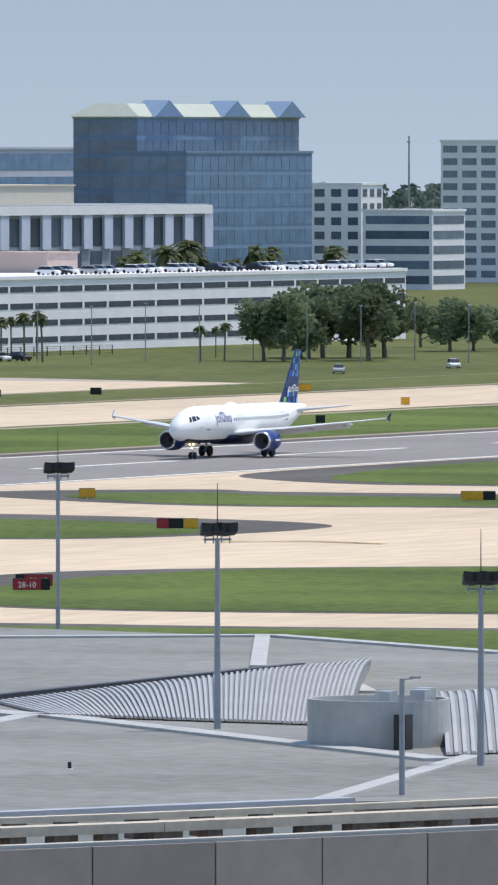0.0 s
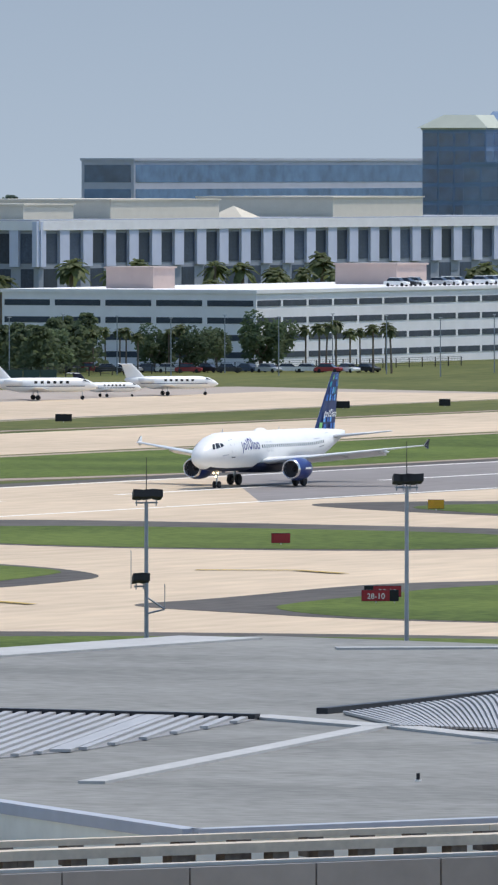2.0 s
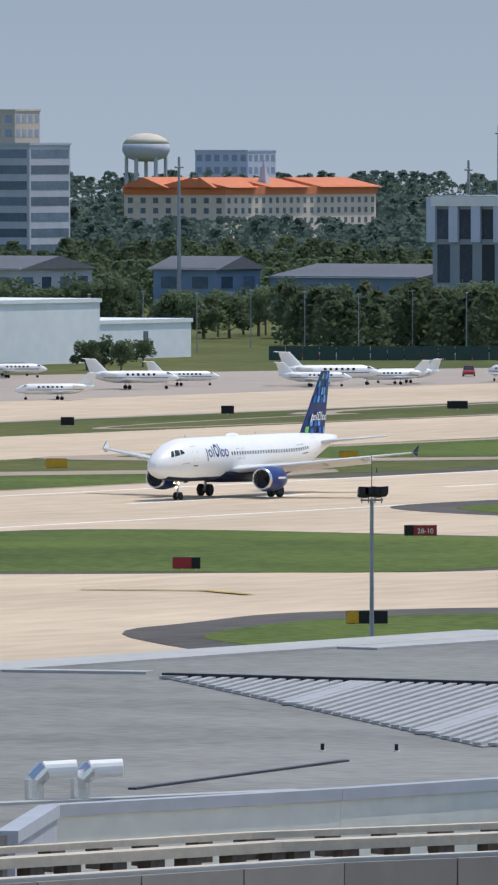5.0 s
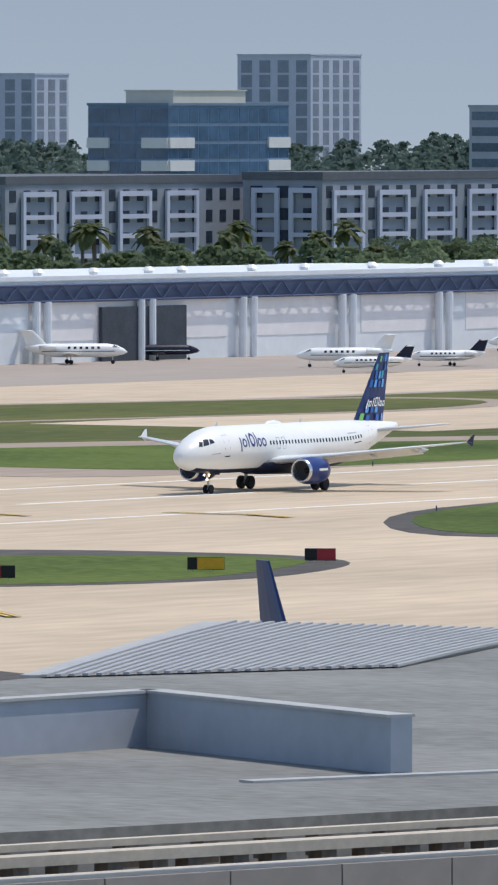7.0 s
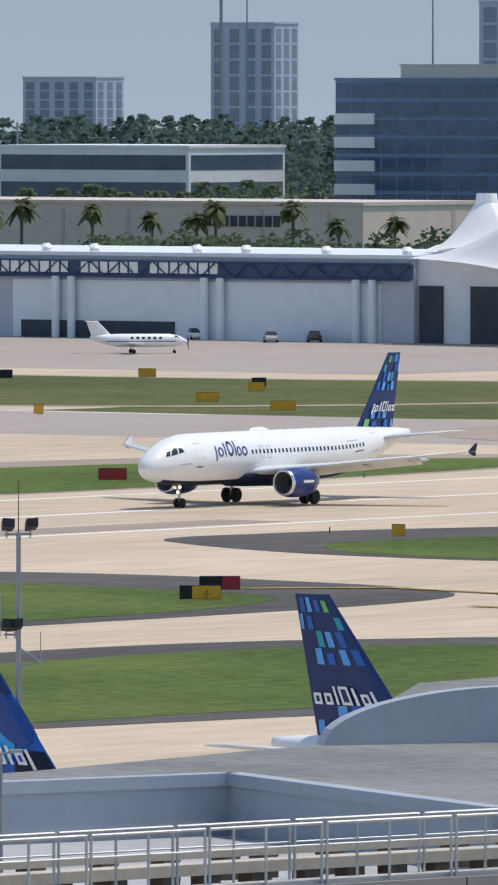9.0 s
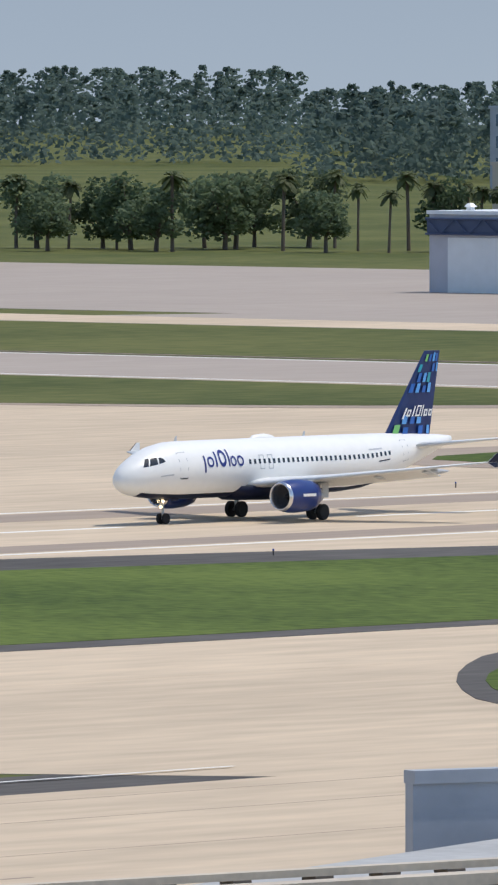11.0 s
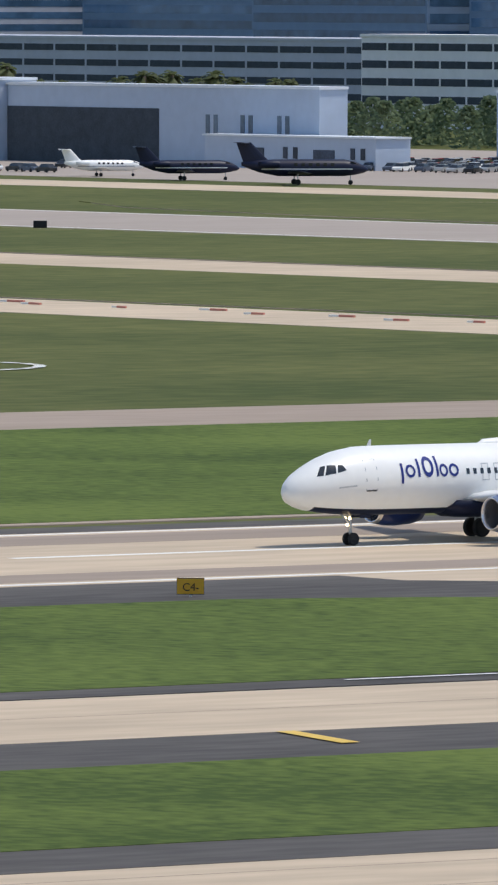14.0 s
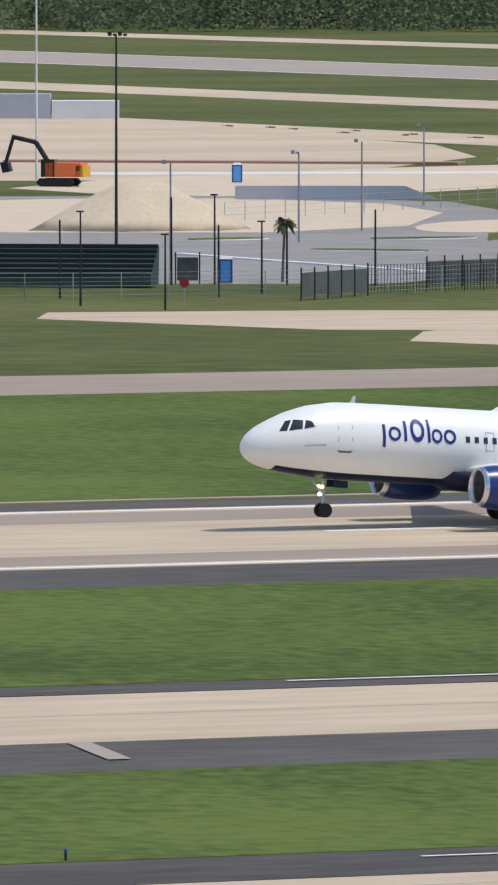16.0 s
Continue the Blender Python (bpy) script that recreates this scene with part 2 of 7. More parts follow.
# broad concrete where the runways cross
slab("crossing", [(378, 380), (430, 300), (1300, 300), (1300, 470), (1240, 523), (1000, 572), (930, 640), (860, 860), (640, 860), (600, 704), (560, 655), (600, 572), (420, 523), (376, 523)],
     0.0, 0.038, CONCRETE, "broad pale concrete where runways and taxiways cross", "pavement")
slab("apron", [(1000, 700), (1075, 720), (1530, 724), (1560, 800), (1460, 850), (1000, 1000)], 0.0, 0.036, CONCRETE_GREY, "brownish parking apron under small jets", "pavement")

# islands of asphalt and turf between the pavements: outline of the asphalt, outline of the turf
ISLANDS = [
    ([(1089, 519), (1120, 522), (1240, 522), (1061, 461), (1066, 477), (1064, 491), (1074, 506)],
     [(1080, 504), (1109, 512), (1136, 516), (1179, 513), (1071, 466), (1070, 479), (1069, 490)]),
    ([(947, 439), (956, 450), (960, 463), (963, 476), (966, 509), (964, 520), (954, 524), (938, 525), (925, 524), (915, 516), (907, 501), (897, 478), (897, 462), (901, 446), (912, 440), (922, 438), (934, 437)],
     [(934, 445), (945, 458), (950, 470), (951, 501), (946, 510), (937, 517), (925, 518), (910, 502), (899, 479), (900, 463), (904, 447), (915, 441)]),
    ([(1020, 517), (1031, 514), (1039, 505), (1044, 496), (1037, 492), (1041, 466), (1042, 447), (1040, 400), (1000, 400), (1001, 448), (993, 470), (996, 484), (1007, 502)],
     [(1015, 503), (1028, 503), (1033, 491), (1026, 486), (1029, 460), (1030, 442), (1028, 400), (1005, 400), (1005, 449), (996, 472), (1001, 486)]),
    ([(835, 440), (850, 453), (859, 466), (860, 480), (862, 503), (859, 514), (853, 519), (836, 520), (795, 511), (754, 482), (765, 468), (773, 457), (783, 447), (785, 440), (804, 436), (820, 437)],
     [(845, 449), (856, 465), (858, 488), (862, 501), (857, 512), (851, 517), (834, 518), (796, 509), (760, 483), (768, 470), (776, 459), (781, 446), (788, 440), (815, 442), (832, 445)]),
    ([(710, 457), (719, 468), (720, 476), (719, 490), (711, 501), (700, 508), (687, 513), (678, 514), (672, 515), (666, 513), (661, 506), (656, 497), (652, 486), (651, 471), (656, 460), (665, 453), (676, 449), (688, 449)],
     [(708, 460), (714, 466), (716, 473), (709, 483), (702, 490), (687, 497), (677, 499), (671, 500), (663, 496), (655, 487), (653, 473), (658, 463), (667, 455), (679, 451)]),
    ([(608, 442), (615, 453), (617, 465), (619, 475), (617, 489), (608, 502), (542, 523), (501, 522), (474, 518), (464, 511), (454, 502), (441, 489), (430, 477), (423, 468), (423, 462), (429, 448), (438, 445), (453, 440), (534, 440), (570, 438), (594, 438)],
     [(597, 449), (600, 456), (602, 467), (603, 478), (597, 494), (527, 511), (505, 511), (474, 503), (462, 495), (448, 482), (438, 470), (428, 457), (431, 449), (440, 446), (537, 443), (575, 442), (588, 445)]),
    ([(782, 411), (792, 410), (807, 411), (824, 413), (835, 411), (847, 401), (859, 384), (867, 367), (900, 300), (800, 280), (774, 327), (769, 344), (762, 370), (765, 384), (770, 393), (776, 405)],
     [(780, 398), (794, 401), (809, 402), (821, 404), (831, 403), (844, 400), (857, 383), (865, 366), (898, 300), (802, 280), (776, 328), (766, 363), (764, 371), (767, 385)]),
    ([(679, 407), (696, 409), (709, 412), (718, 410), (731, 402), (740, 370), (741, 351), (746, 334), (760, 280), (640, 280), (640, 365), (654, 381), (659, 389)],
     [(674, 397), (690, 402), (708, 404), (720, 398), (733, 375), (737, 349), (742, 332), (756, 280), (644, 280), (646, 365), (665, 387)]),
    ([(561, 383), (566, 398), (563, 407), (557, 411), (548, 417), (531, 420), (504, 418), (489, 425), (461, 405), (439, 382), (452, 374), (467, 369), (483, 366), (503, 360), (520, 366), (546, 376)],
     [(553, 384), (559, 391), (555, 401), (551, 406), (540, 411), (520, 411), (498, 412), (485, 418), (462, 404), (444, 384), (455, 376), (470, 372), (492, 370), (508, 362), (525, 369)]),
    ([(388, 378), (398, 389), (401, 401), (398, 410), (392, 415.5), (382, 416), (200, 416), (-900, 416), (-900, 356), (200, 356), (340, 356), (369, 366), (380, 371)],
     [(387, 379), (393, 386), (395, 395), (390, 400), (384, 402), (374, 402), (200, 402), (-900, 402), (-900, 365), (200, 365), (330, 365), (362, 371), (381, 375)]),
    ([(386, 462), (387, 470), (386.5, 479), (386, 492), (384, 505), (379, 514.5), (368, 521), (355, 522.5), (-900, 522.5), (-900, 441), (325, 441), (341, 442), (357, 443), (364, 445), (373, 450)],
     [(371, 466), (375, 473), (377, 480), (377, 490), (371, 500), (347, 509), (-900, 509), (-900, 446), (328, 446), (343, 446), (350, 447), (362, 457)]),
    ([(720, 786), (734, 803), (744, 822), (746, 850), (746, 900), (746, 1400), (667, 1400), (667, 900), (690, 830), (691, 787), (701, 783), (712, 780)],
     [(706, 800), (725, 810), (740, 826), (745, 850), (745, 900), (745, 1400), (668, 1400), (668, 900), (688, 838), (692, 800)]),
    ([(722, 703), (715, 708), (702, 716), (687, 711), (676, 689), (686, 679), (689, 670), (709, 690)],
     [(716, 702), (710, 706), (701, 711), (690, 706), (682, 690), (690, 680), (706, 690)]),
    ([(792, 628), (810, 625), (838, 606), (850, 590), (779, 578), (700, 578), (690, 600), (700, 640)],
     [(780, 618), (800, 615), (826, 602), (836, 590), (779, 579), (706, 579), (698, 600), (706, 630)]),
    ([(863, 607), (870, 640), (910, 660), (960, 640), (1020, 600), (1030, 579), (900, 579), (853, 580)],
     [(878, 610), (884, 634), (912, 646), (950, 628), (1005, 596), (1010, 580), (905, 580), (878, 584)]),
    ([(1040, 640), (1075, 634), (1300, 632), (2300, 634), (2300, 577), (1200, 577), (1090, 577), (1050, 600)],
     [(1050, 634), (1080, 630), (1300, 629), (2300, 630), (2300, 579), (1200, 579), (1100, 579), (1064, 604)]),
    ([(1150, 690), (1165, 700), (1240, 708), (1285, 700), (1290, 690), (1220, 686)],
     [(1154, 692), (1170, 699), (1240, 706), (1278, 699), (1284, 692), (1220, 688)]),
    ([(1215, 715), (1260, 690), (1420, 688), (2300, 688), (2300, 722), (1560, 722), (1330, 720)],
     [(1225, 712), (1264, 692), (1420, 690), (2300, 690), (2300, 721), (1560, 721), (1330, 718)]),
    ([(1010, 690), (1070, 676), (1110, 690), (1116, 714), (1084, 727), (1030, 745), (1024, 900), (1024, 1400), (920, 1400), (920, 760), (940, 705)],
     [(1014, 692), (1068, 680), (1106, 692), (1110, 712), (1080, 723), (1026, 741), (1022, 900), (1022, 1400), (921, 1400), (921, 762), (944, 709)]),
    ([(850, 690), (856, 720), (856, 1400), (775, 1400), (775, 780), (790, 720), (820, 690)],
     [(846, 700), (855, 724), (855, 1400), (776, 1400), (776, 784), (794, 726), (822, 700)]),
    ([(640, 640), (620, 620), (560, 585), (420, 579), (-900, 579), (-900, 703), (420, 703), (600, 703), (650, 690)],
     [(620, 640), (606, 622), (556, 590), (420, 580), (-900, 580), (-900, 702), (420, 702), (590, 702), (624, 684)]),
]
for k, (outer, inner) in enumerate(ISLANDS):
    slab("island", outer, 0.0, ISLE + 0.001 * k - 0.01, ASPHALT_OLD if min(p[1] for p in outer) > 576 else ASPHALT, "worn asphalt shoulder round a grass island", "pavement", 2)
    slab("turf", inner, 0.0, TURF + 0.001 * k - 0.005, GRASS_FAR if min(p[1] for p in outer) > 579.5 else GRASS, "mown green grass island between pavements", "grass", 2)

# ---- airliner ----
RINGS = [(0.0, 0.004, 0.004, -0.62), (0.1, 0.38, 0.38, -0.6), (0.35, 0.68, 0.69, -0.56), (0.85, 1.02, 1.02, -0.48), (1.6, 1.34, 1.32, -0.37), (2.5, 1.58, 1.6, -0.23), (3.7, 1.81, 1.86, -0.09),
         (5.2, 1.95, 2.03, -0.01), (6.5, 1.98, 2.07, 0.0), (24.0, 1.98, 2.07, 0.0), (26.5, 1.92, 1.98, 0.08), (29.0, 1.72, 1.74, 0.3),
         (31.5, 1.38, 1.36, 0.62), (34.0, 0.95, 0.9, 0.98), (36.2, 0.52, 0.5, 1.28), (37.4, 0.25, 0.26, 1.42)]
AXIS, NOSE = 3.78, -17.71


def hull(s):
    for a, b in zip(RINGS, RINGS[1:]):
        if s <= b[0]:
            k = (s - a[0]) / (b[0] - a[0])
            return [u + (v - u) * k for u, v in zip(a[1:], b[1:])]
    return RINGS[-1][1:]


def skin(s, a, side=-1, off=0.0):
    """A point of the fuselage: s metres behind the nose, a degrees above its axis."""
    w, h, c = hull(s)
    return Vector((NOSE + s, side * (w + off) * math.cos(radians(a)), AXIS + c + (h + off) * math.sin(radians(a))))


def hull_patch(bm, corners, side, off=0.02, n=4):
    """A panel on the skin between four (s, degrees) corners."""
    g = []
    for i in range(n + 1):
        row = []
        for j in range(n + 1):
            u, v = i / n, j / n
            s = (corners[0][0] * (1 - u) + corners[1][0] * u) * (1 - v) + (corners[3][0] * (1 - u) + corners[2][0] * u) * v
            a = (corners[0][1] * (1 - u) + corners[1][1] * u) * (1 - v) + (corners[3][1] * (1 - u) + corners[2][1] * u) * v
            row.append(bm.verts.new(skin(s, a, side, off)))
        g.append(row)
    for i in range(n):
        for j in range(n):
            bm.faces.new((g[i][j], g[i + 1][j], g[i + 1][j + 1], g[i][j + 1]))


def patch_part(name, corners, side, material, parent, off=0.02, label="", n=4):
    bm = bmesh.new()
    hull_patch(bm, corners, side, off, n)
    return part(name, bm, material, parent, label)


FOIL = [(1.0, 0.0), (0.75, 0.035), (0.45, 0.062), (0.2, 0.06), (0.06, 0.036), (0.0, 0.0), (0.06, -0.024), (0.2, -0.036), (0.45, -0.034), (0.75, -0.015)]


def foil_ring(le, chord, vertical=False, thick=1.0):
    if vertical:
        return [(le[0] + u * chord, le[1] + v * chord * thick, le[2]) for u, v in FOIL]
    return [(le[0] + u * chord, le[1], le[2] + v * chord * thick) for u, v in FOIL]


def lathe(bm, axis_pt, prof, n=24):
    add_rings(bm, [[(axis_pt[0] + s, axis_pt[1] + r * math.cos(k * math.tau / n), axis_pt[2] + r * math.sin(k * math.tau / n)) for k in range(n)] for s, r in prof], False)


def wheel(parent, x, y, r, w, rim=True):
    bm = bmesh.new()
    prof = [(-w / 2, r * 0.55), (-w / 2, r * 0.9), (-w * 0.35, r), (w * 0.35, r), (w / 2, r * 0.9), (w / 2, r * 0.55)]
    add_rings(bm, [[(x + q * math.cos(k * math.tau / 20), y + d, r + q * math.sin(k * math.tau / 20)) for k in range(20)] for d, q in prof])
    tyre = part("tyre", bm, BLACK, parent, smooth=False)
    if not rim:
        return
    rods_part("rim", [((x, y - w * 0.45, r), (x, y + w * 0.45, r), r * 0.5)], STEEL, tyre, n=12)


FIN_LE0, FIN_LE1, FIN_TE0, FIN_TE1, FIN_Z0, FIN_Z1 = 29.8, 34.5, 35.1, 36.3, 5.55, 11.7


def fin_at(u, v):
    le, te = FIN_LE0 + (FIN_LE1 - FIN_LE0) * v, FIN_TE0 + (FIN_TE1 - FIN_TE0) * v
    return NOSE + le + (te - le) * u, FIN_Z0 + (FIN_Z1 - FIN_Z0) * v


def fin_skin(u, v, sgn, lift):
    """A point just off the fin's skin, u along the chord and v up the fin."""
    x, z = fin_at(u, v)
    chord = fin_at(1, v)[0] - fin_at(0, v)[0]
    side = [(0.0, 0.0), (0.06, 0.036), (0.2, 0.06), (0.45, 0.062), (0.75, 0.035), (1.0, 0.0)]
    half = next(a[1] + (b[1] - a[1]) * (u - a[0]) / (b[0] - a[0]) for a, b in zip(side, side[1:]) if u <= b[0] + 1e-6)
    return x, sgn * (half * chord * 0.9 + 0.035 + lift), z


def fin_panel(parent, quad, material, name="fin_panel", lift=0.0):
    for sgn in (-1, 1):
        bm = bmesh.new()
        vs = [bm.verts.new(fin_skin(u, v, sgn, lift)) for u, v in quad]
        if len(quad) < 9:
            bm.faces.new(vs)
        else:
            cu, cv = sum(q[0] for q in quad) / len(quad), sum(q[1] for q in quad) / len(quad)
            mid = [bm.verts.new(fin_skin((u + cu) / 2, (v + cv) / 2, sgn, lift)) for u, v in quad]
            hub = bm.verts.new(fin_skin(cu, cv, sgn, lift))
            for k in range(len(quad)):
                n = (k + 1) % len(quad)
                bm.faces.new((vs[k], vs[n], mid[n], mid[k]))
                bm.faces.new((mid[k], mid[n], hub))
        part(name, bm, material, parent)


def airliner(name, m, label, style):
    a = thing(name, m, label, "airliner")
    N = 60
    up, low = bmesh.new(), bmesh.new()
    dense = [0.0, 0.04, 0.1, 0.2, 0.35, 0.55] + [0.8 + i * 0.22 for i in range(25)] + [6.5 + i * 1.75 for i in range(1, 11)] + [24 + i * 0.67 for i in range(1, 21)]
    pts = {s: [Vector((NOSE + s, -hull(s)[0] * math.cos(k * math.tau / N), AXIS + hull(s)[2] + hull(s)[1] * math.sin(k * math.tau / N))) for k in range(N)] for s in dense}
    for bmx, pick in ((up, True), (low, False)):
        cache = {}

        def vert(s, k):
            if (s, k) not in cache:
                cache[s, k] = bmx.verts.new(pts[s][k])
            return cache[s, k]
        for s0, s1 in zip(dense, dense[1:]):
            for k in range(N):
                zmid = (k + 0.5) / N * 360
                is_low = 231 < zmid < 309 and 1.5 < s0 < 27.5
                if is_low != pick:
                    bmx.faces.new((vert(s0, k), vert(s0, (k + 1) % N), vert(s1, (k + 1) % N), vert(s1, k)))
    bmesh.ops.contextual_create(up, geom=[e for e in up.edges if e.is_boundary and all(v.co.x > 19 for v in e.verts)])
    part("fuselage", up, WHITE, a, "glossy white fuselage", True)
    part("belly", low, NAVY, a, "dark navy belly", True)
    bm = bmesh.new()
    add_rings(bm, [[(NOSE + s, y * w, AXIS - 1.25 + z * h) for y, z in ((-1, 0), (-0.9, -0.6), (-0.4, -1), (0.4, -1), (0.9, -0.6), (1, 0))] for s, w, h in ((10.8, 0.9, 0.5), (12.5, 2.0, 1.05), (19, 2.1, 1.15), (21.5, 1.0, 0.55))])
    part("wing_fairing", bm, NAVY, a, smooth=True)
    # windows, doors, markings on both sides
    for side in (-1, 1):
        for q in (((1.6, 33), (2.0, 29), (2.35, 52), (2.05, 55)), ((2.1, 28), (2.8, 26), (2.95, 44), (2.45, 51)), ((2.9, 26), (3.5, 27), (3.35, 39), (3.08, 43))):
            patch_part("cockpit_window", q, side, GLASS, a, 0.015)
        s = 12.3
        while s < 28.6:
            patch_part("window", ((s, 9), (s + 0.25, 9), (s + 0.25, 18.5), (s, 18.5)), side, GLASS, a, 0.015, n=1)
            s += 0.533
        for s0, w, a0, a1 in ((4.75, 0.85, -14, 42), (13.5, 0.52, -2, 27), (14.45, 0.52, -2, 27), (30.2, 0.75, -18, 44)):
            bm = bmesh.new()
            for c in (((s0, a0), (s0 + 0.05, a0), (s0 + 0.05, a1), (s0, a1)), ((s0 + w - 0.05, a0), (s0 + w, a0), (s0 + w, a1), (s0 + w - 0.05, a1)),
                      ((s0, a1 - 1.4), (s0 + w, a1 - 1.4), (s0 + w, a1), (s0, a1)), ((s0, a0), (s0 + w, a0), (s0 + w, a0 + 1.4), (s0, a0 + 1.4))):
                hull_patch(bm, c, side, 0.012, 3)
            part("door", bm, STEEL, a, "outlined cabin door")
        patch_part("door_sill", ((4.8, -15.5), (5.55, -15.5), (5.55, -13.5), (4.8, -13.5)), side, DARK, a, 0.03, n=1)
        # the operator's mark as plain bars and rings
        for s0, w, a0, a1 in ((7.35, 0.17, -4, 30), (8.62, 0.17, 6, 38), (10.02, 0.17, 6, 43)):
            patch_part("mark", ((s0, a0), (s0 + w, a0), (s0 + w, a1), (s0, a1)), side, MARK_BLUE, a, 0.02, n=5)
        for s0, ac, rs, ra in ((8.06, 16.5, 0.37, 11.0), (9.42, 24.0, 0.42, 18.5), (10.58, 16.5, 0.32, 11.0), (11.35, 16.5, 0.37, 11.0)):
            bm = bmesh.new()
            for k in range(20):
                c = []
                for q, f in ((k, 1.0), (k + 1, 1.0), (k + 1, 0.6), (k, 0.6)):
                    c.append((s0 + rs * f * math.cos(q * math.tau / 20), ac + ra * f * math.sin(q * math.tau / 20)))
                hull_patch(bm, c, side, 0.025, 1)
            part("mark", bm, MARK_BLUE, a)
        patch_part("mark", ((2.9, -6), (4.1, -6), (4.1, -3), (2.9, -3)), side, GREYWING, a, 0.012, n=2)
        patch_part("mark", ((26.0, 25), (27.6, 25), (27.6, 28.5), (26.0, 28.5)), side, GREYWING, a, 0.012, n=2)
        patch_part("mark", ((27.0, -2), (28.4, -2), (28.4, 0.5), (27.0, 0.5)), side, NAVY, a, 0.012, n=2)
        # wing with slat line, fence and flap-track fairings
        bm = bmesh.new()
        add_rings(bm, [foil_ring((NOSE + le, side * y, z), ch, thick=tk) for le, y, z, ch, tk in ((11.9, 1.2, 2.55, 7.2, 1.15), (12.9, 2.3, 2.68, 6.4, 1.1), (15.1, 6.4, 3.12, 3.95, 1.0), (20.6, 16.7, 4.3, 1.5, 0.8))])
        wing = part("wing", bm, WING_WHITE, a, "white swept wing", True)
        for dy, mt, lab in ((0.0, WING_WHITE, ""), (0.07, NAVY, "dark outer face of the wingtip fence")):
            bm = bmesh.new()
            add_rings(bm, [foil_ring((NOSE + 21.0, side * (16.7 + dy), 4.32), 1.15, True, 0.25), foil_ring((NOSE + 21.9, side * (16.8 + dy), 4.95), 0.35, True, 0.25)])
            add_rings(bm, [foil_ring((NOSE + 21.0, side * (16.7 + dy), 4.3), 1.15, True, 0.25), foil_ring((NOSE + 21.7, side * (16.76 + dy), 3.95), 0.35, True, 0.25)])
            part("wing_fence", bm, mt, wing, lab)
        for y in (4.2, 8.6, 12.2):
            k = (y - 6.4) / 10.3
            xt, zt = NOSE + 19.1 + 3.0 * max(k, -0.1), 3.12 + 1.18 * k
            bm = bmesh.new()
            lathe(bm, (xt - 1.6, side * y, zt - 0.22), [(0, 0.02), (0.7, 0.2), (1.6, 0.24), (2.6, 0.12), (3.1, 0.02)], 10)
            part("flap_fairing", bm, GREYWING, wing, smooth=True)
        bm = bmesh.new()
        add_rings(bm, [[(NOSE + 17.6 + 3.2 * k, side * y, z), (NOSE + 19.3 + 3.0 * k, side * y, z - 0.55), (NOSE + 19.4 + 3.0 * k, side * y, z - 0.48), (NOSE + 17.7 + 3.2 * k, side * y, z + 0.08)] for k, y, z in ((-0.3, 2.4, 2.75), (0.0, 6.4, 3.1), (0.55, 12.4, 3.76))])
        part("flap", bm, WING_WHITE, wing, "lowered flap")
        bm = bmesh.new()
        add_rings(bm, [foil_ring((NOSE + 31.6, side * 0.5, AXIS + 1.0), 4.1), foil_ring((NOSE + 35.2, side * 6.2, AXIS + 1.62), 1.6)])
        part("tailplane", bm, WING_WHITE, a, smooth=True)
        # engine
        ex, ey, ez = NOSE + 11.1, side * 5.75, 1.9
        bm = bmesh.new()
        lathe(bm, (ex, ey, ez), [(0.25, 1.05), (0.9, 1.17), (1.8, 1.2), (2.9, 1.12), (3.5, 0.98), (3.5, 0.9), (2.5, 0.8)], 28)
        eng = part("engine", bm, ENGINE_BLUE, a, "royal blue engine nacelle", True)
        bm = bmesh.new()
        lathe(bm, (ex, ey, ez), [(0.27, 1.055), (0.06, 1.0), (0.0, 0.93), (0.06, 0.87), (0.4, 0.84), (1.0, 0.86)], 28)
        part("inlet_lip", bm, BARE, eng, "bright bare-metal inlet lip", True)
        bm = bmesh.new()
        lathe(bm, (ex, ey, ez), [(0.95, 0.86), (0.97, 0.3), (0.6, 0.12), (0.5, 0.01)], 28)
        part("fan", bm, DARK, eng)
        bm = bmesh.new()
        lathe(bm, (ex, ey, ez), [(2.6, 0.82), (3.6, 0.66), (4.4, 0.48), (4.4, 0.3), (5.0, 0.02)], 20)
        part("exhaust", bm, STEEL, eng, smooth=True)
        bm = bmesh.new()
        add_rings(bm, [foil_ring((ex + 0.9, ey, ez + 1.0), 4.2, True, 0.55), foil_ring((ex + 2.6, ey, 2.95), 4.6, True, 0.5)])
        part("pylon", bm, WHITE, eng)
        box_part("engine_mark", (ex + 1.2, ex + 2.6, ey - 1.235 if side < 0 else ey + 1.205, ey - 1.205 if side < 0 else ey + 1.235, ez + 0.0, ez + 0.2), WHITE, eng)
        # main gear
        gear = rods_part("main_gear", [((0, side * 3.8, 0.55), (0.1, side * 3.75, 2.9), 0.16), ((0, side * 3.3, 0.58), (0, side * 4.3, 0.58), 0.12), ((0.1, side * 3.6, 1.6), (0.4, side * 2.2, 2.7), 0.09)], STEEL, a)
        for dy in (-0.46, 0.46):
            wheel(gear, 0, side * 3.8 + dy, 0.58, 0.42)
        box_part("gear_door", (-0.3, 0.4, side * 4.45 - 0.03, side * 4.45 + 0.03, 1.6, 2.7), GREYWING, gear)
    gear = rods_part("nose_gear", [((-12.64, 0, 0.38), (-12.75, 0, 2.3), 0.1), ((-12.64, -0.3, 0.38), (-12.64, 0.3, 0.38), 0.07), ((-12.7, 0, 1.2), (-13.6, 0, 2.1), 0.06)], STEEL, a)
    for dy in (-0.26, 0.26):
        wheel(gear, -12.64, dy, 0.38, 0.22)
    for dy in (-0.45, 0.45):
        box_part("gear_door", (-12.3, -11.5, dy - 0.02, dy + 0.02, 1.62, 2.0), NAVY, gear)
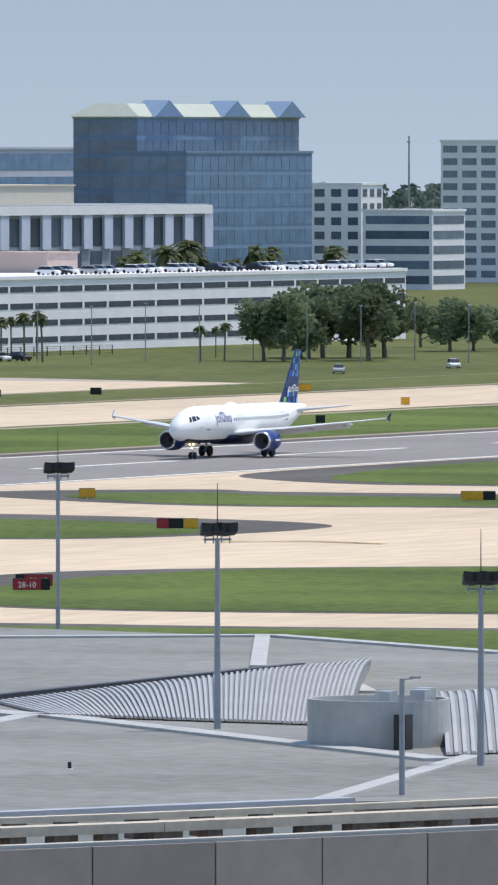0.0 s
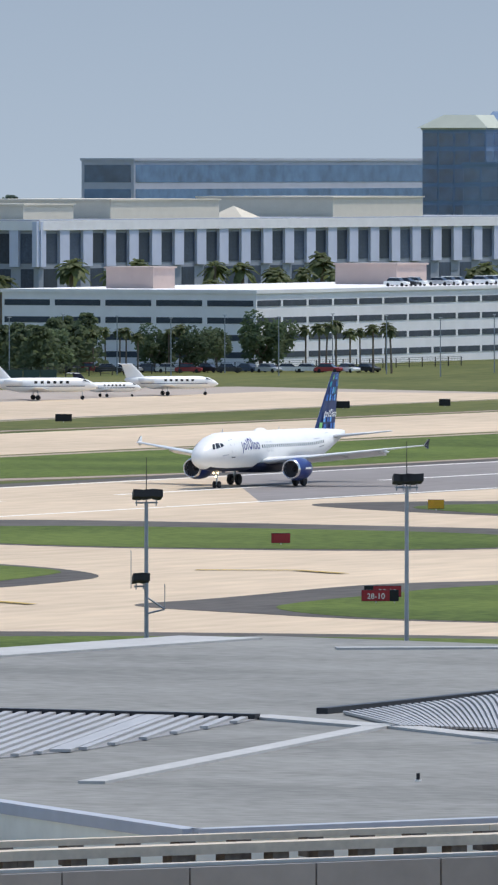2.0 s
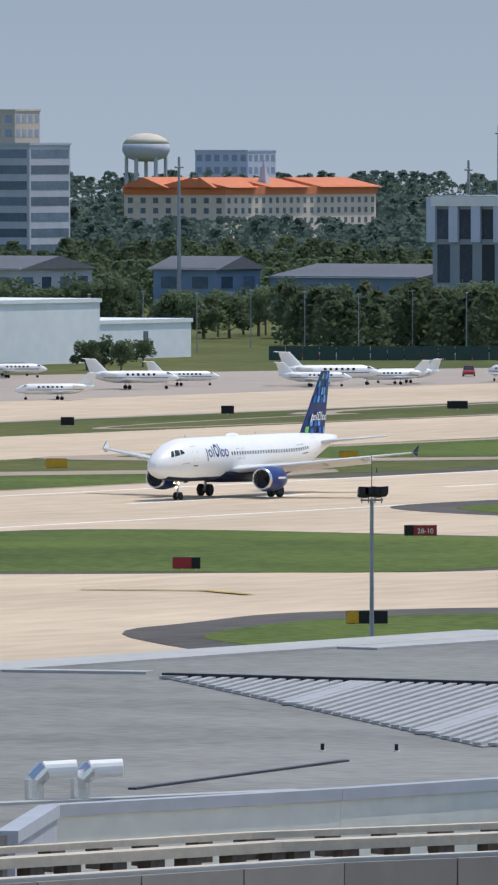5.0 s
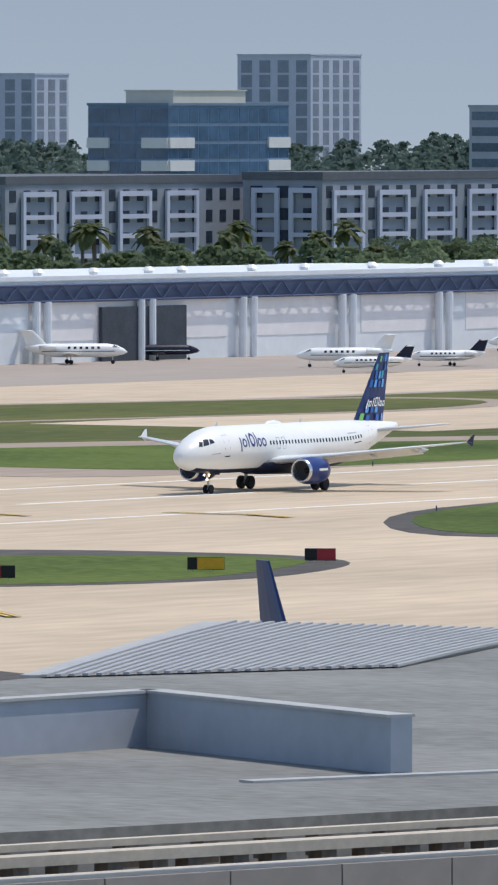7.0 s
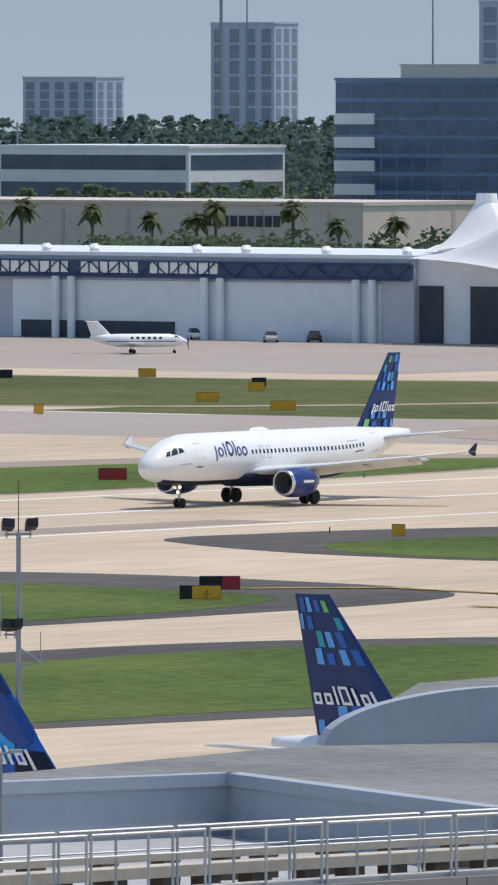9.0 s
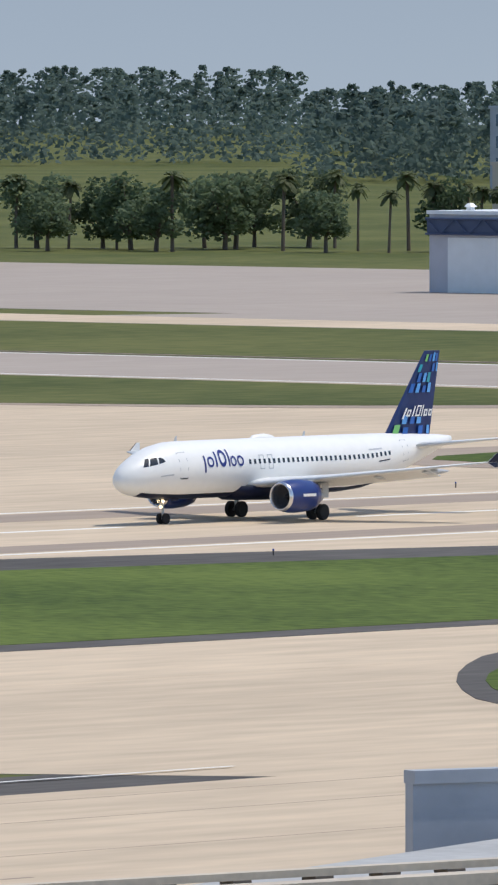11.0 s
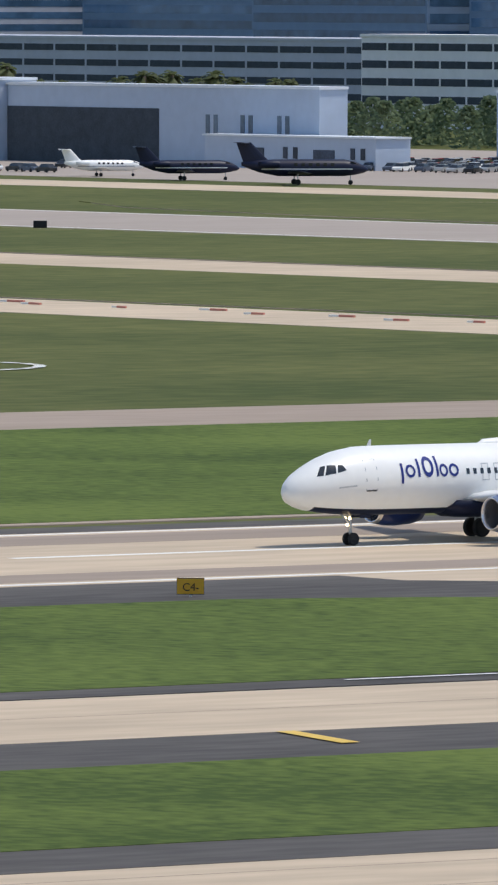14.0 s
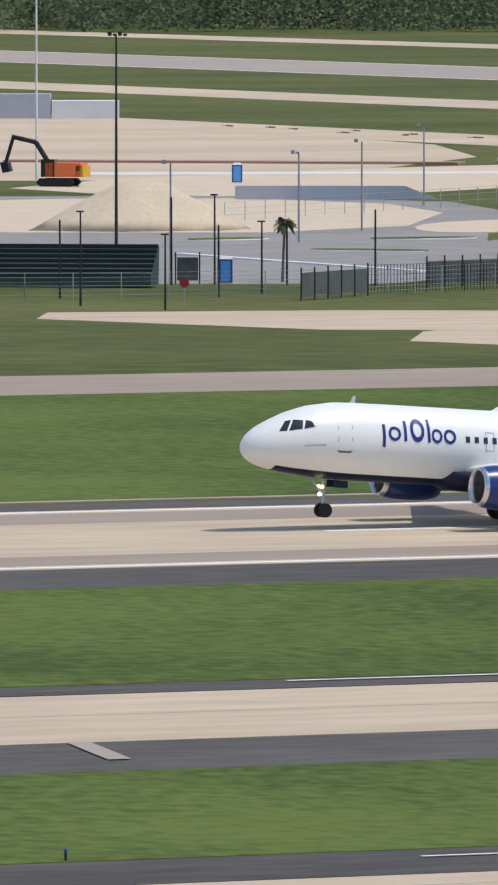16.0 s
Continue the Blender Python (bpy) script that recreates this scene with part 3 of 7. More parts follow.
    for dy, z in ((-0.22, 1.62), (0.22, 1.62), (0.0, 1.22)):
        bm = bmesh.new()
        bmesh.ops.create_uvsphere(bm, u_segments=10, v_segments=8, radius=0.1)
        bmesh.ops.translate(bm, verts=bm.verts, vec=(-12.9, dy, z))
        part("landing_light", bm, LAMP_ON if style == "blocks" and name == "airliner" else STEEL, gear, "lit landing light" if name == "airliner" else "")
    # fin
    bm = bmesh.new()
    r0, r1 = fin_at(0, 0), fin_at(0, 1)
    add_rings(bm, [foil_ring((fin_at(0, -0.12)[0], 0, FIN_Z0 - 0.75), fin_at(1, -0.12)[0] - fin_at(0, -0.12)[0], True, 0.9), foil_ring((r0[0], 0, r0[1]), fin_at(1, 0)[0] - r0[0], True, 0.9), foil_ring((r1[0], 0, r1[1]), fin_at(1, 1)[0] - r1[0], True, 0.9)])
    fin = part("fin", bm, FIN_NAVY if style != "circles" else FIN_BLUE, a, "navy tail fin with green and blue blocks" if style == "blocks" else ("blue tail fin with pale circles" if style == "circles" else "plain navy tail fin"), False)
    rng = random.Random(5)
    if style == "blocks":
        for r in range(8):
            for c in range(6):
                v0, u0 = 0.02 + r * 0.122, -0.1 + c * 0.2 + (0.1 if r % 2 else 0.0) + rng.uniform(-0.02, 0.02)
                v1, u1 = v0 + rng.uniform(0.08, 0.115), min(0.97, u0 + 0.115)
                if r in (2, 3) and u1 > 0.12 and u0 < 0.9:
                    continue
                if v1 < 0.98 and u0 > 0.0 and u1 - u0 > 0.05 and rng.random() < 0.88:
                    fin_panel(fin, ((u0, v0), (u1, v0), (u1 - 0.02, v1), (max(0, u0 - 0.02), v1)), (GREEN, SKYBLUE, TEAL, BLOCK_BLUE, SKYBLUE, GREEN, BLOCK_BLUE)[(r * 3 + c * 5) % 7])
    elif style == "circles":
        for n, (cu, cv, ru, rv, mt) in enumerate(((0.1, 0.12, 0.34, 0.2, NAVY), (0.16, 0.86, 0.3, 0.2, FIN_NAVY), (0.72, 0.52, 0.5, 0.33, CYAN), (0.8, 0.58, 0.34, 0.25, FIN_BLUE), (0.2, 0.52, 0.24, 0.17, BLUE), (0.85, 0.08, 0.3, 0.13, CYAN), (0.8, 0.9, 0.2, 0.13, BLUE))):
            fin_panel(fin, [(min(0.99, max(0.01, cu + ru * math.cos(k * math.tau / 24))), min(0.99, max(0.0, cv + rv * math.sin(k * math.tau / 24)))) for k in range(24)], mt, lift=0.012 * n)
        fin_panel(fin, ((0.28, 0.7), (0.36, 0.7), (0.42, 0.84), (0.62, 0.93), (0.6, 0.97), (0.36, 0.88)), ORANGE, lift=0.09)
    for u, w, h, low in () if style == "plain" else ((0.16, 0.035, 0.13, 0.03), (0.23, 0.1, 0.08, 0), (0.38, 0.035, 0.12, 0), (0.46, 0.13, 0.13, 0), (0.63, 0.03, 0.13, 0), (0.7, 0.1, 0.08, 0), (0.84, 0.1, 0.08, 0)):
        fin_panel(fin, ((u, 0.23 - low), (u + w, 0.23 - low), (u + w, 0.23 - low + h), (u, 0.23 - low + h)), WHITE, "mark", 0.1)
        if w > 0.06:
            fin_panel(fin, ((u + 0.03, 0.25), (u + w - 0.03, 0.25), (u + w - 0.03, 0.21 + h), (u + 0.03, 0.21 + h)), FIN_NAVY if style == "blocks" else FIN_BLUE, "mark", 0.115)
    # aerials and the dome on the roof
    bm = bmesh.new()
    lathe(bm, (NOSE + 14.6, 0, AXIS + 2.0), [(0, 0.02), (0.5, 0.3), (1.6, 0.36), (2.4, 0.25), (3.0, 0.02)], 12)
    part("radome", bm, WHITE, a, smooth=True)
    for s, z in ((6.2, AXIS + 2.05), (20.5, AXIS + 2.05)):
        bm = bmesh.new()
        add_rings(bm, [foil_ring((NOSE + s, 0, z - 0.05), 0.35, True, 0.8), foil_ring((NOSE + s + 0.22, 0, z + 0.38), 0.16, True, 0.8)])
        part("aerial", bm, GREYWING, a)
    return a


JET = airliner("airliner", pose(0, 0, 0), "white airliner with navy belly and block-pattern tail rolling along the runway", "blocks")


# ---- buildings ----
def ribbon(parent, along, u0, u1, face, z0, z1, material, name="window"):
    """A sunk or proud strip on a face: along 'x' at y = face, or along 'y' at x = face."""
    if along == "x":
        return box_part(name, (u0, u1, face - 0.06, face + 0.3, z0, z1), material, parent)
    return box_part(name, (face - 0.06, face + 0.3, u0, u1, z0, z1), material, parent)


PANE_MESHES = {}


def pane(parent, along, u, w, face, z, h, material, name="window"):
    key = (along, round(w, 1), round(h, 1), material.name)
    if key not in PANE_MESHES:
        bm = bmesh.new()
        if along == "x":
            add_box(bm, 0, key[1], -0.07, 0.3, 0, key[2])
        else:
            add_box(bm, -0.07, 0.3, 0, key[1], 0, key[2])
        PANE_MESHES[key] = mesh_of(name, bm, material)
    ob = new(name, PANE_MESHES[key])
    ob.parent = parent
    ob.location = (u, face, z) if along == "x" else (face, u, z)
    return ob


def block(name, label, category, x0, x1, y0, y1, top, wall, floors, style="panes", glass=None, bay=4.0, frac=0.6, parapet=0.6, z0=0.0, roof=None, parent=None, tall=0.55, rows=None, bay_y=None):
    """A building on the grid with windows on the two faces that look towards the terminal."""
    glass = glass or PANE
    if x1 - x0 < 8: x1 = x0 + 8
    if y1 - y0 < 8: y1 = y0 + 8
    b = parent or thing(name, pose(0, 0, 0), label, category)
    box_part("wall", (x0, x1, y0, y1, z0, top), wall, b)
    box_part("roof", (x0 - 0.25, x1 + 0.25, y0 - 0.25, y1 + 0.25, top, top + parapet), roof or wall, b)
    fh = (top - z0 - 0.8) / floors
    far, far_windows = math.hypot(x0, y0) > 2230 and style != "ribbon", bmesh.new()
    levels = rows or [(z0 + 0.6 + fl * fh + fh * (1 - tall) * 0.5, fh * tall) for fl in range(floors)]
    for zb, wh in levels:
        for along, u0, u1, face in (("x", x0, x1, y0), ("y", y0, y1, x0)):
            if style == "ribbon":
                ribbon(b, along, u0 + 0.8, u1 - 0.8, face, zb, zb + wh, glass)
            else:
                n = max(1, int((u1 - u0) / (bay_y if bay_y and along == "y" else bay)))
                n = min(n, 34)
                p = (u1 - u0) / n
                if far:
                    for i in range(n):
                        u = u0 + i * p + p * (1 - frac) / 2
                        if along == "x":
                            add_box(far_windows, u, u + p * frac, face - 0.07, face + 0.3, zb, zb + wh)
                        else:
                            add_box(far_windows, face - 0.07, face + 0.3, u, u + p * frac, zb, zb + wh)
                    continue
                for i in range(n):
                    pane(b, along, u0 + i * p + p * (1 - frac) / 2, p * frac, face, zb, wh, glass)
    if far:
        tagged(part("glazing", far_windows, glass, b), kind="stuff")
    return b


WALL_WHITE = mat("white_wall", (0.79, 0.77, 0.77), 0.8, scale=0.05, var=0.06)
# Light bluish grey: part of the distance haze is in this colour.
WALL_GREY = mat("grey_wall", (0.46, 0.475, 0.54), 0.8, scale=0.05, var=0.08)
WALL_SLATE = mat("slate_grey_wall", (0.285, 0.31, 0.355), 0.8, scale=0.05, var=0.08)
WALL_DBLUE = mat("slate_blue_wall", (0.17, 0.25, 0.37), 0.6, scale=0.05, var=0.1)
ROOF_SLATE = mat("slate_roof", (0.12, 0.13, 0.15), 0.8, scale=0.1, var=0.12)
WALL_TAN = mat("tan_wall", (0.62, 0.53, 0.46), 0.8, scale=0.05, var=0.08)
WALL_PINK = mat("pink_wall", (0.52, 0.41, 0.37), 0.8, scale=0.05, var=0.08)
WALL_BRICK = mat("red_brick_wall", (0.33, 0.175, 0.155), 0.85, scale=0.05, var=0.1)
TILE_ORANGE = mat("orange_roof_tile", (0.62, 0.2, 0.09), 0.8, scale=0.3, var=0.12)
HANGAR = mat("hangar_sheeting", (0.46, 0.53, 0.64), 0.6, scale=0.06, var=0.06)
HANGAR_WHITE = mat("white_sheeting", (0.72, 0.75, 0.78), 0.6, scale=0.06, var=0.06)
# Distance haze put into the colour: far towers paler, bluer, windows low in contrast.
WALL_HAZE_PALE = mat("pale_blue_wall", (0.55, 0.58, 0.70), 0.8, scale=0.05, var=0.06)
PANE_HAZE_PALE = mat("pale_window_pane", (0.30, 0.345, 0.45), 0.3, scale=0.2, var=0.2, per_object=0.2)
ROOF_GREEN = mat("pale_green_roof", (0.42, 0.45, 0.38), 0.7, scale=0.05, var=0.06)
BRONZE = mat("cream_roof", (0.6, 0.55, 0.45), 0.8, var=0.06)

# Open decks are dark panels on solid walls, their shade painted in.
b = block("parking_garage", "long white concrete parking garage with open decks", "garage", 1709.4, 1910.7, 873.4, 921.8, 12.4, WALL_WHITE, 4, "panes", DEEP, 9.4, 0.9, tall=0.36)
b = block("institute", "pale grey institutional building with tall dark windows", "office building", 1878, 2101, 1005, 1053, 23.2, WALL_SLATE, 3, "panes", PANE_DARK, 9.0, 0.56, rows=((1.0, 5.0), (7.4, 7.2), (15.6, 5.6)), bay_y=4.8)
b = block("office_tower", "blue glass office tower with gabled pale green roof", "office building", 2338, 2425, 1136, 1152, 42, WALL_DBLUE, 10, "panes", BLUEGLASS, 4, 0.9, tall=0.75, roof=ROOF_GREEN)
b = block("office_block", "blue glass office wing", "office building", 2316, 2383, 1113, 1131, 34, WALL_DBLUE, 8, "panes", BLUEGLASS, 4, 0.9, tall=0.75)
b = block("office_block", "long blue glass office block", "office building", 2391, 2568, 1254, 1268, 35, WALL_GREY, 6, "ribbon", BLUEGLASS, tall=0.72)
b = block("hotel", "white hotel tower with dark stair shaft", "hotel", 2633, 2646, 1216, 1230, 26, WALL_WHITE, 7, "panes", PANE)
b = block("hotel", "white low hotel wing with ribbon windows", "hotel", 2595, 2615, 1179, 1198, 19.5, WALL_WHITE, 5, "ribbon", PANE)
b = block("tower_block", "white tower block with rows of dark windows", "tower", 2748, 2786, 1202, 1246, 37, WALL_WHITE, 11, "panes", PANE, 5, 0.75)
b = block("hotel", "tan hotel with orange tiled roofs", "hotel", 2849, 2937, 1666, 1700, 18.5, WALL_TAN, 6, "panes", PANE, 4, 0.4, roof=TILE_ORANGE, parapet=2.5)
b = block("office_block", "grey office block with ribbon windows", "office building", 2482, 2502, 1509, 1566, 33, WALL_GREY, 8, "ribbon", PANE)
b = block("tower_block", "distant pinkish tower block", "tower", 3249, 3265, 1981, 1995, 44, WALL_TAN, 9, "panes", PANE_HAZE_PALE)
b = block("tower_block", "distant broad grey-blue building above the trees", "tower", 3889, 3911, 2264, 2288, 30, WALL_HAZE_PALE, 6, "panes", PANE_HAZE_PALE)
b = block("office_block", "dark blue glass office block with white corner bands", "office building", 2162, 2212, 1445, 1467, 33.5, WALL_DBLUE, 8, "panes", BLUEGLASS, 4, 0.92, tall=0.8, roof=WALL_DBLUE)
b = block("apartment_house", "grey four-storey apartment house with white frames", "apartment house", 1853, 1938, 1277, 1324, 18, WALL_SLATE, 4, "panes", PANE_DARK, 5, 0.45, roof=ROOF_SLATE, parapet=1.6)
b = block("apartment_house", "grey apartment house with pitched dark roofs", "apartment house", 1929, 2002, 1252, 1271, 18.6, WALL_SLATE, 4, "panes", PANE_DARK, 5, 0.45, roof=ROOF_SLATE, parapet=1.6)
fr = thing("balcony_frames", pose(0, 0, 0), "white balcony frames on the apartment house fronts", "facade")
for along, face, u0, u1, top in (("x", 1277, 1858, 1936, 15.5), ("y", 1853, 1278, 1322, 16.5), ("x", 1252, 1932, 2000, 15.5), ("y", 1929, 1253, 1270, 16.0)):
    step = 17.0 if along == "x" else 9.0
    u = u0
    while u + step * 0.7 < u1:
        w = step * 0.62
        cuts = [(u, u + 1.0, 0, top), (u + w, u + w + 1.0, 0, top), (u, u + w + 1.0, top, top + 1.0)] + [(u + 1.0, u + w, 3.2 + 3.9 * k, 4.1 + 3.9 * k) for k in range(3)]
        for a, c, z0, z1 in cuts:
            box_part("frame", (a, c, face - 0.9, face - 0.3, z0, z1) if along == "x" else (face - 0.9, face - 0.3, a, c, z0, z1), WALL_HAZE_PALE, fr)
        u += step
b = block("tower_block", "distant grey-blue apartment tower", "tower", 3299, 3320, 2261, 2296, 44, WALL_HAZE_PALE, 11, "panes", PANE_HAZE_PALE, 6, rows=[(2.0 + f * 4.56, 3.92) for f in range(9)], bay_y=7)
b = block("tower_block", "distant pale apartment tower", "tower", 3605, 3640, 2345, 2378, 52, WALL_HAZE_PALE, 14, "panes", PANE_HAZE_PALE, 6, rows=[(2.0 + f * 5.44, 4.68) for f in range(9)], bay_y=7)
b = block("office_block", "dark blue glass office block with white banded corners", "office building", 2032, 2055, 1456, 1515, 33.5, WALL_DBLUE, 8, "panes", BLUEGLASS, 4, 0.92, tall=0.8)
b = block("tower_block", "distant unfinished blue-grey tower", "tower", 3408, 3425, 2455, 2475, 62, WALL_HAZE_PALE, 16, "panes", PANE_HAZE_PALE, 5, rows=[(2.0 + f * 6.56, 5.64) for f in range(9)], bay_y=7)
b = block("tower_block", "distant rounded grey tower", "tower", 3409, 3422, 2435, 2451, 47, WALL_HAZE_PALE, 12, "panes", PANE_HAZE_PALE, 5, rows=[(2.0 + f * 4.89, 4.2) for f in range(9)], bay_y=7)
b = block("tower_block", "distant blue-grey tower with pale edge", "tower", 3194, 3208, 2408, 2436, 53, WALL_HAZE_PALE, 14, "panes", PANE_HAZE_PALE, 4, rows=[(2.0 + f * 5.56, 4.78) for f in range(9)], bay_y=7)
b = block("tower_block", "distant flat apartment tower", "tower", 3393, 3410, 2642, 2677, 34, WALL_HAZE_PALE, 10, "panes", PANE_HAZE_PALE, 5, rows=[(2.0 + f * 3.44, 2.96) for f in range(9)], bay_y=7)
b = block("department_store", "tan windowless department store", "shop", 1526, 1560, 1132, 1329, 12.8, WALL_TAN, 1, "panes", WALL_PINK, 14, 0.06, rows=((0.5, 11.5),))
b = block("office_block", "white low office block with dark window bands", "office building", 1985, 2020, 1520, 1573, 18.7, WALL_WHITE, 3, "ribbon", PANE)
b = block("office_block", "pale office block with small square windows", "office building", 1911, 1935, 1533, 1665, 20, WALL_GREY, 4, "panes", PANE, 6, 0.4)
b = block("hotel", "red brick hotel with tower and pinkish frames", "hotel", 1466, 1502, 1573, 1642, 26, WALL_BRICK, 5, "panes", PANE, 5, 0.5)
b = block("office_block", "slate blue apartment block", "office building", 1672, 1695, 1858, 1934, 35, WALL_DBLUE, 8, "panes", PANE, 5, 0.6)
b = block("office_block", "pale office building with ribbon windows", "office building", 1684, 1700, 1711, 1763, 24, WALL_GREY, 5, "ribbon", PANE)
b = block("office_block", "dark slate apartment block behind the hangar", "office building", 1530, 1550, 1717, 1801, 36, WALL_DBLUE, 8, "panes", PANE_DARK, 3.6, 0.5, tall=0.72)
b = block("apartment_house", "tall slate blue apartment block with balconies", "apartment house", 1594, 1610, 2054, 2129, 42, WALL_DBLUE, 9, "panes", PANE, 5, 0.6)
b = block("tower", "pale plain tower with dark slot", "tower", 1540, 1550, 1968, 1977, 40, WALL_WHITE, 1, "panes", PANE, 9, 0.12, tall=0.7)
# Deck shade is painted on as dark panels here too.
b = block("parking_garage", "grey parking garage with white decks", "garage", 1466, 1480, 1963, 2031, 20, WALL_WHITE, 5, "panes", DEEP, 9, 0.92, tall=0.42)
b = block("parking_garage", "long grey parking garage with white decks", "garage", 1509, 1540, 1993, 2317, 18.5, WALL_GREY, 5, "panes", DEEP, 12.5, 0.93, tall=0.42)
b = block("tower_block", "distant white twin tower", "tower", 3039, 3060, 3042, 3080, 48, WALL_HAZE_PALE, 14, "panes", PANE_HAZE_PALE, 5, rows=[(2.0 + f * 5.0, 4.3) for f in range(9)], bay_y=7)
b = block("hotel", "distant white hotel with red roof", "hotel", 2843, 2860, 2814, 2842, 29, WALL_HAZE_PALE, 8, "panes", PANE_HAZE_PALE, 5, roof=TILE_ORANGE)


def hangar(label, face, y_right, y_left, top, bays, wall=HANGAR, depth=45):
    """A hangar along y whose doors face -x. bays: (from, to, height, material) as shares of its length, seen from left to right."""
    b = thing("hangar", pose(0, 0, 0), label, "hangar")
    box_part("wall", (face, face + depth, y_right, y_left, 0, top), wall, b)
    box_part("roof", (face - 0.3, face + depth, y_right - 0.3, y_left + 0.3, top, top + 0.5), HANGAR_WHITE, b)
    ln = y_left - y_right
    # Open bays are flat dark panels: the inside shade is in their colour.
    for u0, u1, h, m in bays:
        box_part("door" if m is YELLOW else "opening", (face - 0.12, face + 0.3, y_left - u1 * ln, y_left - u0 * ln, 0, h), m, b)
    return b


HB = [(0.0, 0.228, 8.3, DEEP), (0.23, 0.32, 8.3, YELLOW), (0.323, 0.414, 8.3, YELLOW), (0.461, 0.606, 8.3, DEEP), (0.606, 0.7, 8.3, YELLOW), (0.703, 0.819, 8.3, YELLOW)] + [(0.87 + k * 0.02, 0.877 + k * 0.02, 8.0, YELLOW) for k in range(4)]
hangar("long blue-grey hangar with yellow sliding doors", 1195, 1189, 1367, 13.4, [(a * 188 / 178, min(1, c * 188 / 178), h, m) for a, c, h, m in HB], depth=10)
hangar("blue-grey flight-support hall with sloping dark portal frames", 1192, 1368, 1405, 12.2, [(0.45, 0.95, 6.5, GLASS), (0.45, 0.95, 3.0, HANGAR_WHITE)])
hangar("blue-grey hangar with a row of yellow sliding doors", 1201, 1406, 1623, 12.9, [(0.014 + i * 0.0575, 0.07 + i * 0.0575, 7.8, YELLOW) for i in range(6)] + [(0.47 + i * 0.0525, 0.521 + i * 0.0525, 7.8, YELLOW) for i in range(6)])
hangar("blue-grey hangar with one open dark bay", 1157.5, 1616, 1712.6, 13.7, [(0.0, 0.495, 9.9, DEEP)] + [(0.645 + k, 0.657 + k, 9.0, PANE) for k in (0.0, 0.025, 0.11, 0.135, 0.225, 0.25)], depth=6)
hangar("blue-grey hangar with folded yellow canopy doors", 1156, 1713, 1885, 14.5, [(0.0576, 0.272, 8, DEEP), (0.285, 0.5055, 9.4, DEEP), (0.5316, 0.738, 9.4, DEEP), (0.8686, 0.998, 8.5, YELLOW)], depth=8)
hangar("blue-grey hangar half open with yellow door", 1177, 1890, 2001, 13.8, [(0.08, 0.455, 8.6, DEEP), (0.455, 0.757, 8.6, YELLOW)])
hangar("white hangar with bright yellow doors", 1163, 2002, 2052, 10.5, [(0.1, 0.62, 8, YELLOW), (0.625, 0.94, 8, YELLOW)], HANGAR_WHITE)
b = block("hangar", "low white hangar beside parked jets", "hangar", 1429, 1506, 903, 940, 9.3, HANGAR_WHITE, 1, "panes", PANE, 80, 0.05)
b = block("hangar", "small white hangar beside parked jets", "hangar", 1526, 1554, 915, 940, 5.5, HANGAR_WHITE, 1, "panes", PANE, 80, 0.05)
# flight-support hangars round the tent
hangar("long white hangar with blue truss and big sliding doors", 1181, 868, 1040, 10.8, [(0.02, 0.28, 7.6, HANGAR_WHITE), (0.31, 0.6, 7.6, HANGAR_WHITE), (0.62, 0.97, 7.6, HANGAR_WHITE)], WALL_GREY)
b = block("hangar", "white hangar wing with blue roof truss", "hangar", 1200, 1360, 844, 880, 10.8, HANGAR_WHITE, 1, "panes", WALL_WHITE, 26, 0.75)


# ---- terminal roofs ----
TERMINAL = thing("terminal", pose(0, 0, 0), "low terminal building with grey membrane and ribbed metal roofs", "terminal building")


def prism_part(name, pts, z0, z1, material, parent, label=""):
    bm = bmesh.new()
    add_prism(bm, pts, z0, z1)
    return part(name, bm, material, parent, label)


def strip(name, p, q, w, z0, z1, material, parent, label=""):
    p, q = Vector(p), Vector(q)
    n = Vector((-(q - p).y, (q - p).x)).normalized() * w / 2
    return prism_part(name, [tuple(p - n), tuple(q - n), tuple(q + n), tuple(p + n)], z0, z1, material, parent, label)


prism_part("roof", [(476, 243), (471, 222), (459, 205), (450, 150), (365, 150), (352, 163), (334, 173), (348, 189), (335, 191.6), (322, 195), (309, 188.7), (296, 192.2), (286.5, 194.8), (277.4, 198), (277.6, 200.8), (286.4, 217.6), (270.2, 223.4), (262, 226.5), (284.7, 224.5), (302, 226), (335, 246), (404, 250)], 0, 12.0, ROOF, TERMINAL, "grey membrane roof")
for p, q, m in (((352, 163), (334, 173), WALL_CREAM), ((334, 173), (348, 189), WALL_CREAM), ((348, 189), (335, 191.6), WALL_CREAM), ((335, 191.6), (322, 195), WALL_CREAM), ((322, 195), (309, 188.7), WALL_BLUE), ((277.6, 200.8), (286.4, 217.6), WALL_BLUE), ((286.4, 217.6), (270.2, 223.4), WALL_BLUE), ((270.2, 223.4), (258, 228), WALL_BLUE)):
    strip("wall", p, q, 0.5, 0, 11.75, m, TERMINAL)
    strip("roof_edge", p, q, 0.7, 11.75, 12.15, WALL_BLUE, TERMINAL)
# raised roofs with blue-grey walls
for p, q in (((307.5, 222), (311, 219.5)), ((311, 219.5), (325, 218)), ((325, 218), (316, 202))):
    strip("upper_wall", p, q, 0.8, 12, 13.85, WALL_BLUE, TERMINAL, "blue-grey upper wall")
    strip("wall_cap", p, q, 1.0, 13.85, 13.95, ROOF_PALE, TERMINAL)
# the wall's rounded end, one upright plate
WALL_A, WALL_B = Vector((302.0, 225.8)), Vector((307.7, 221.85))
side = Vector((-(WALL_B - WALL_A).y, (WALL_B - WALL_A).x)).normalized() * 0.4
bm = bmesh.new()
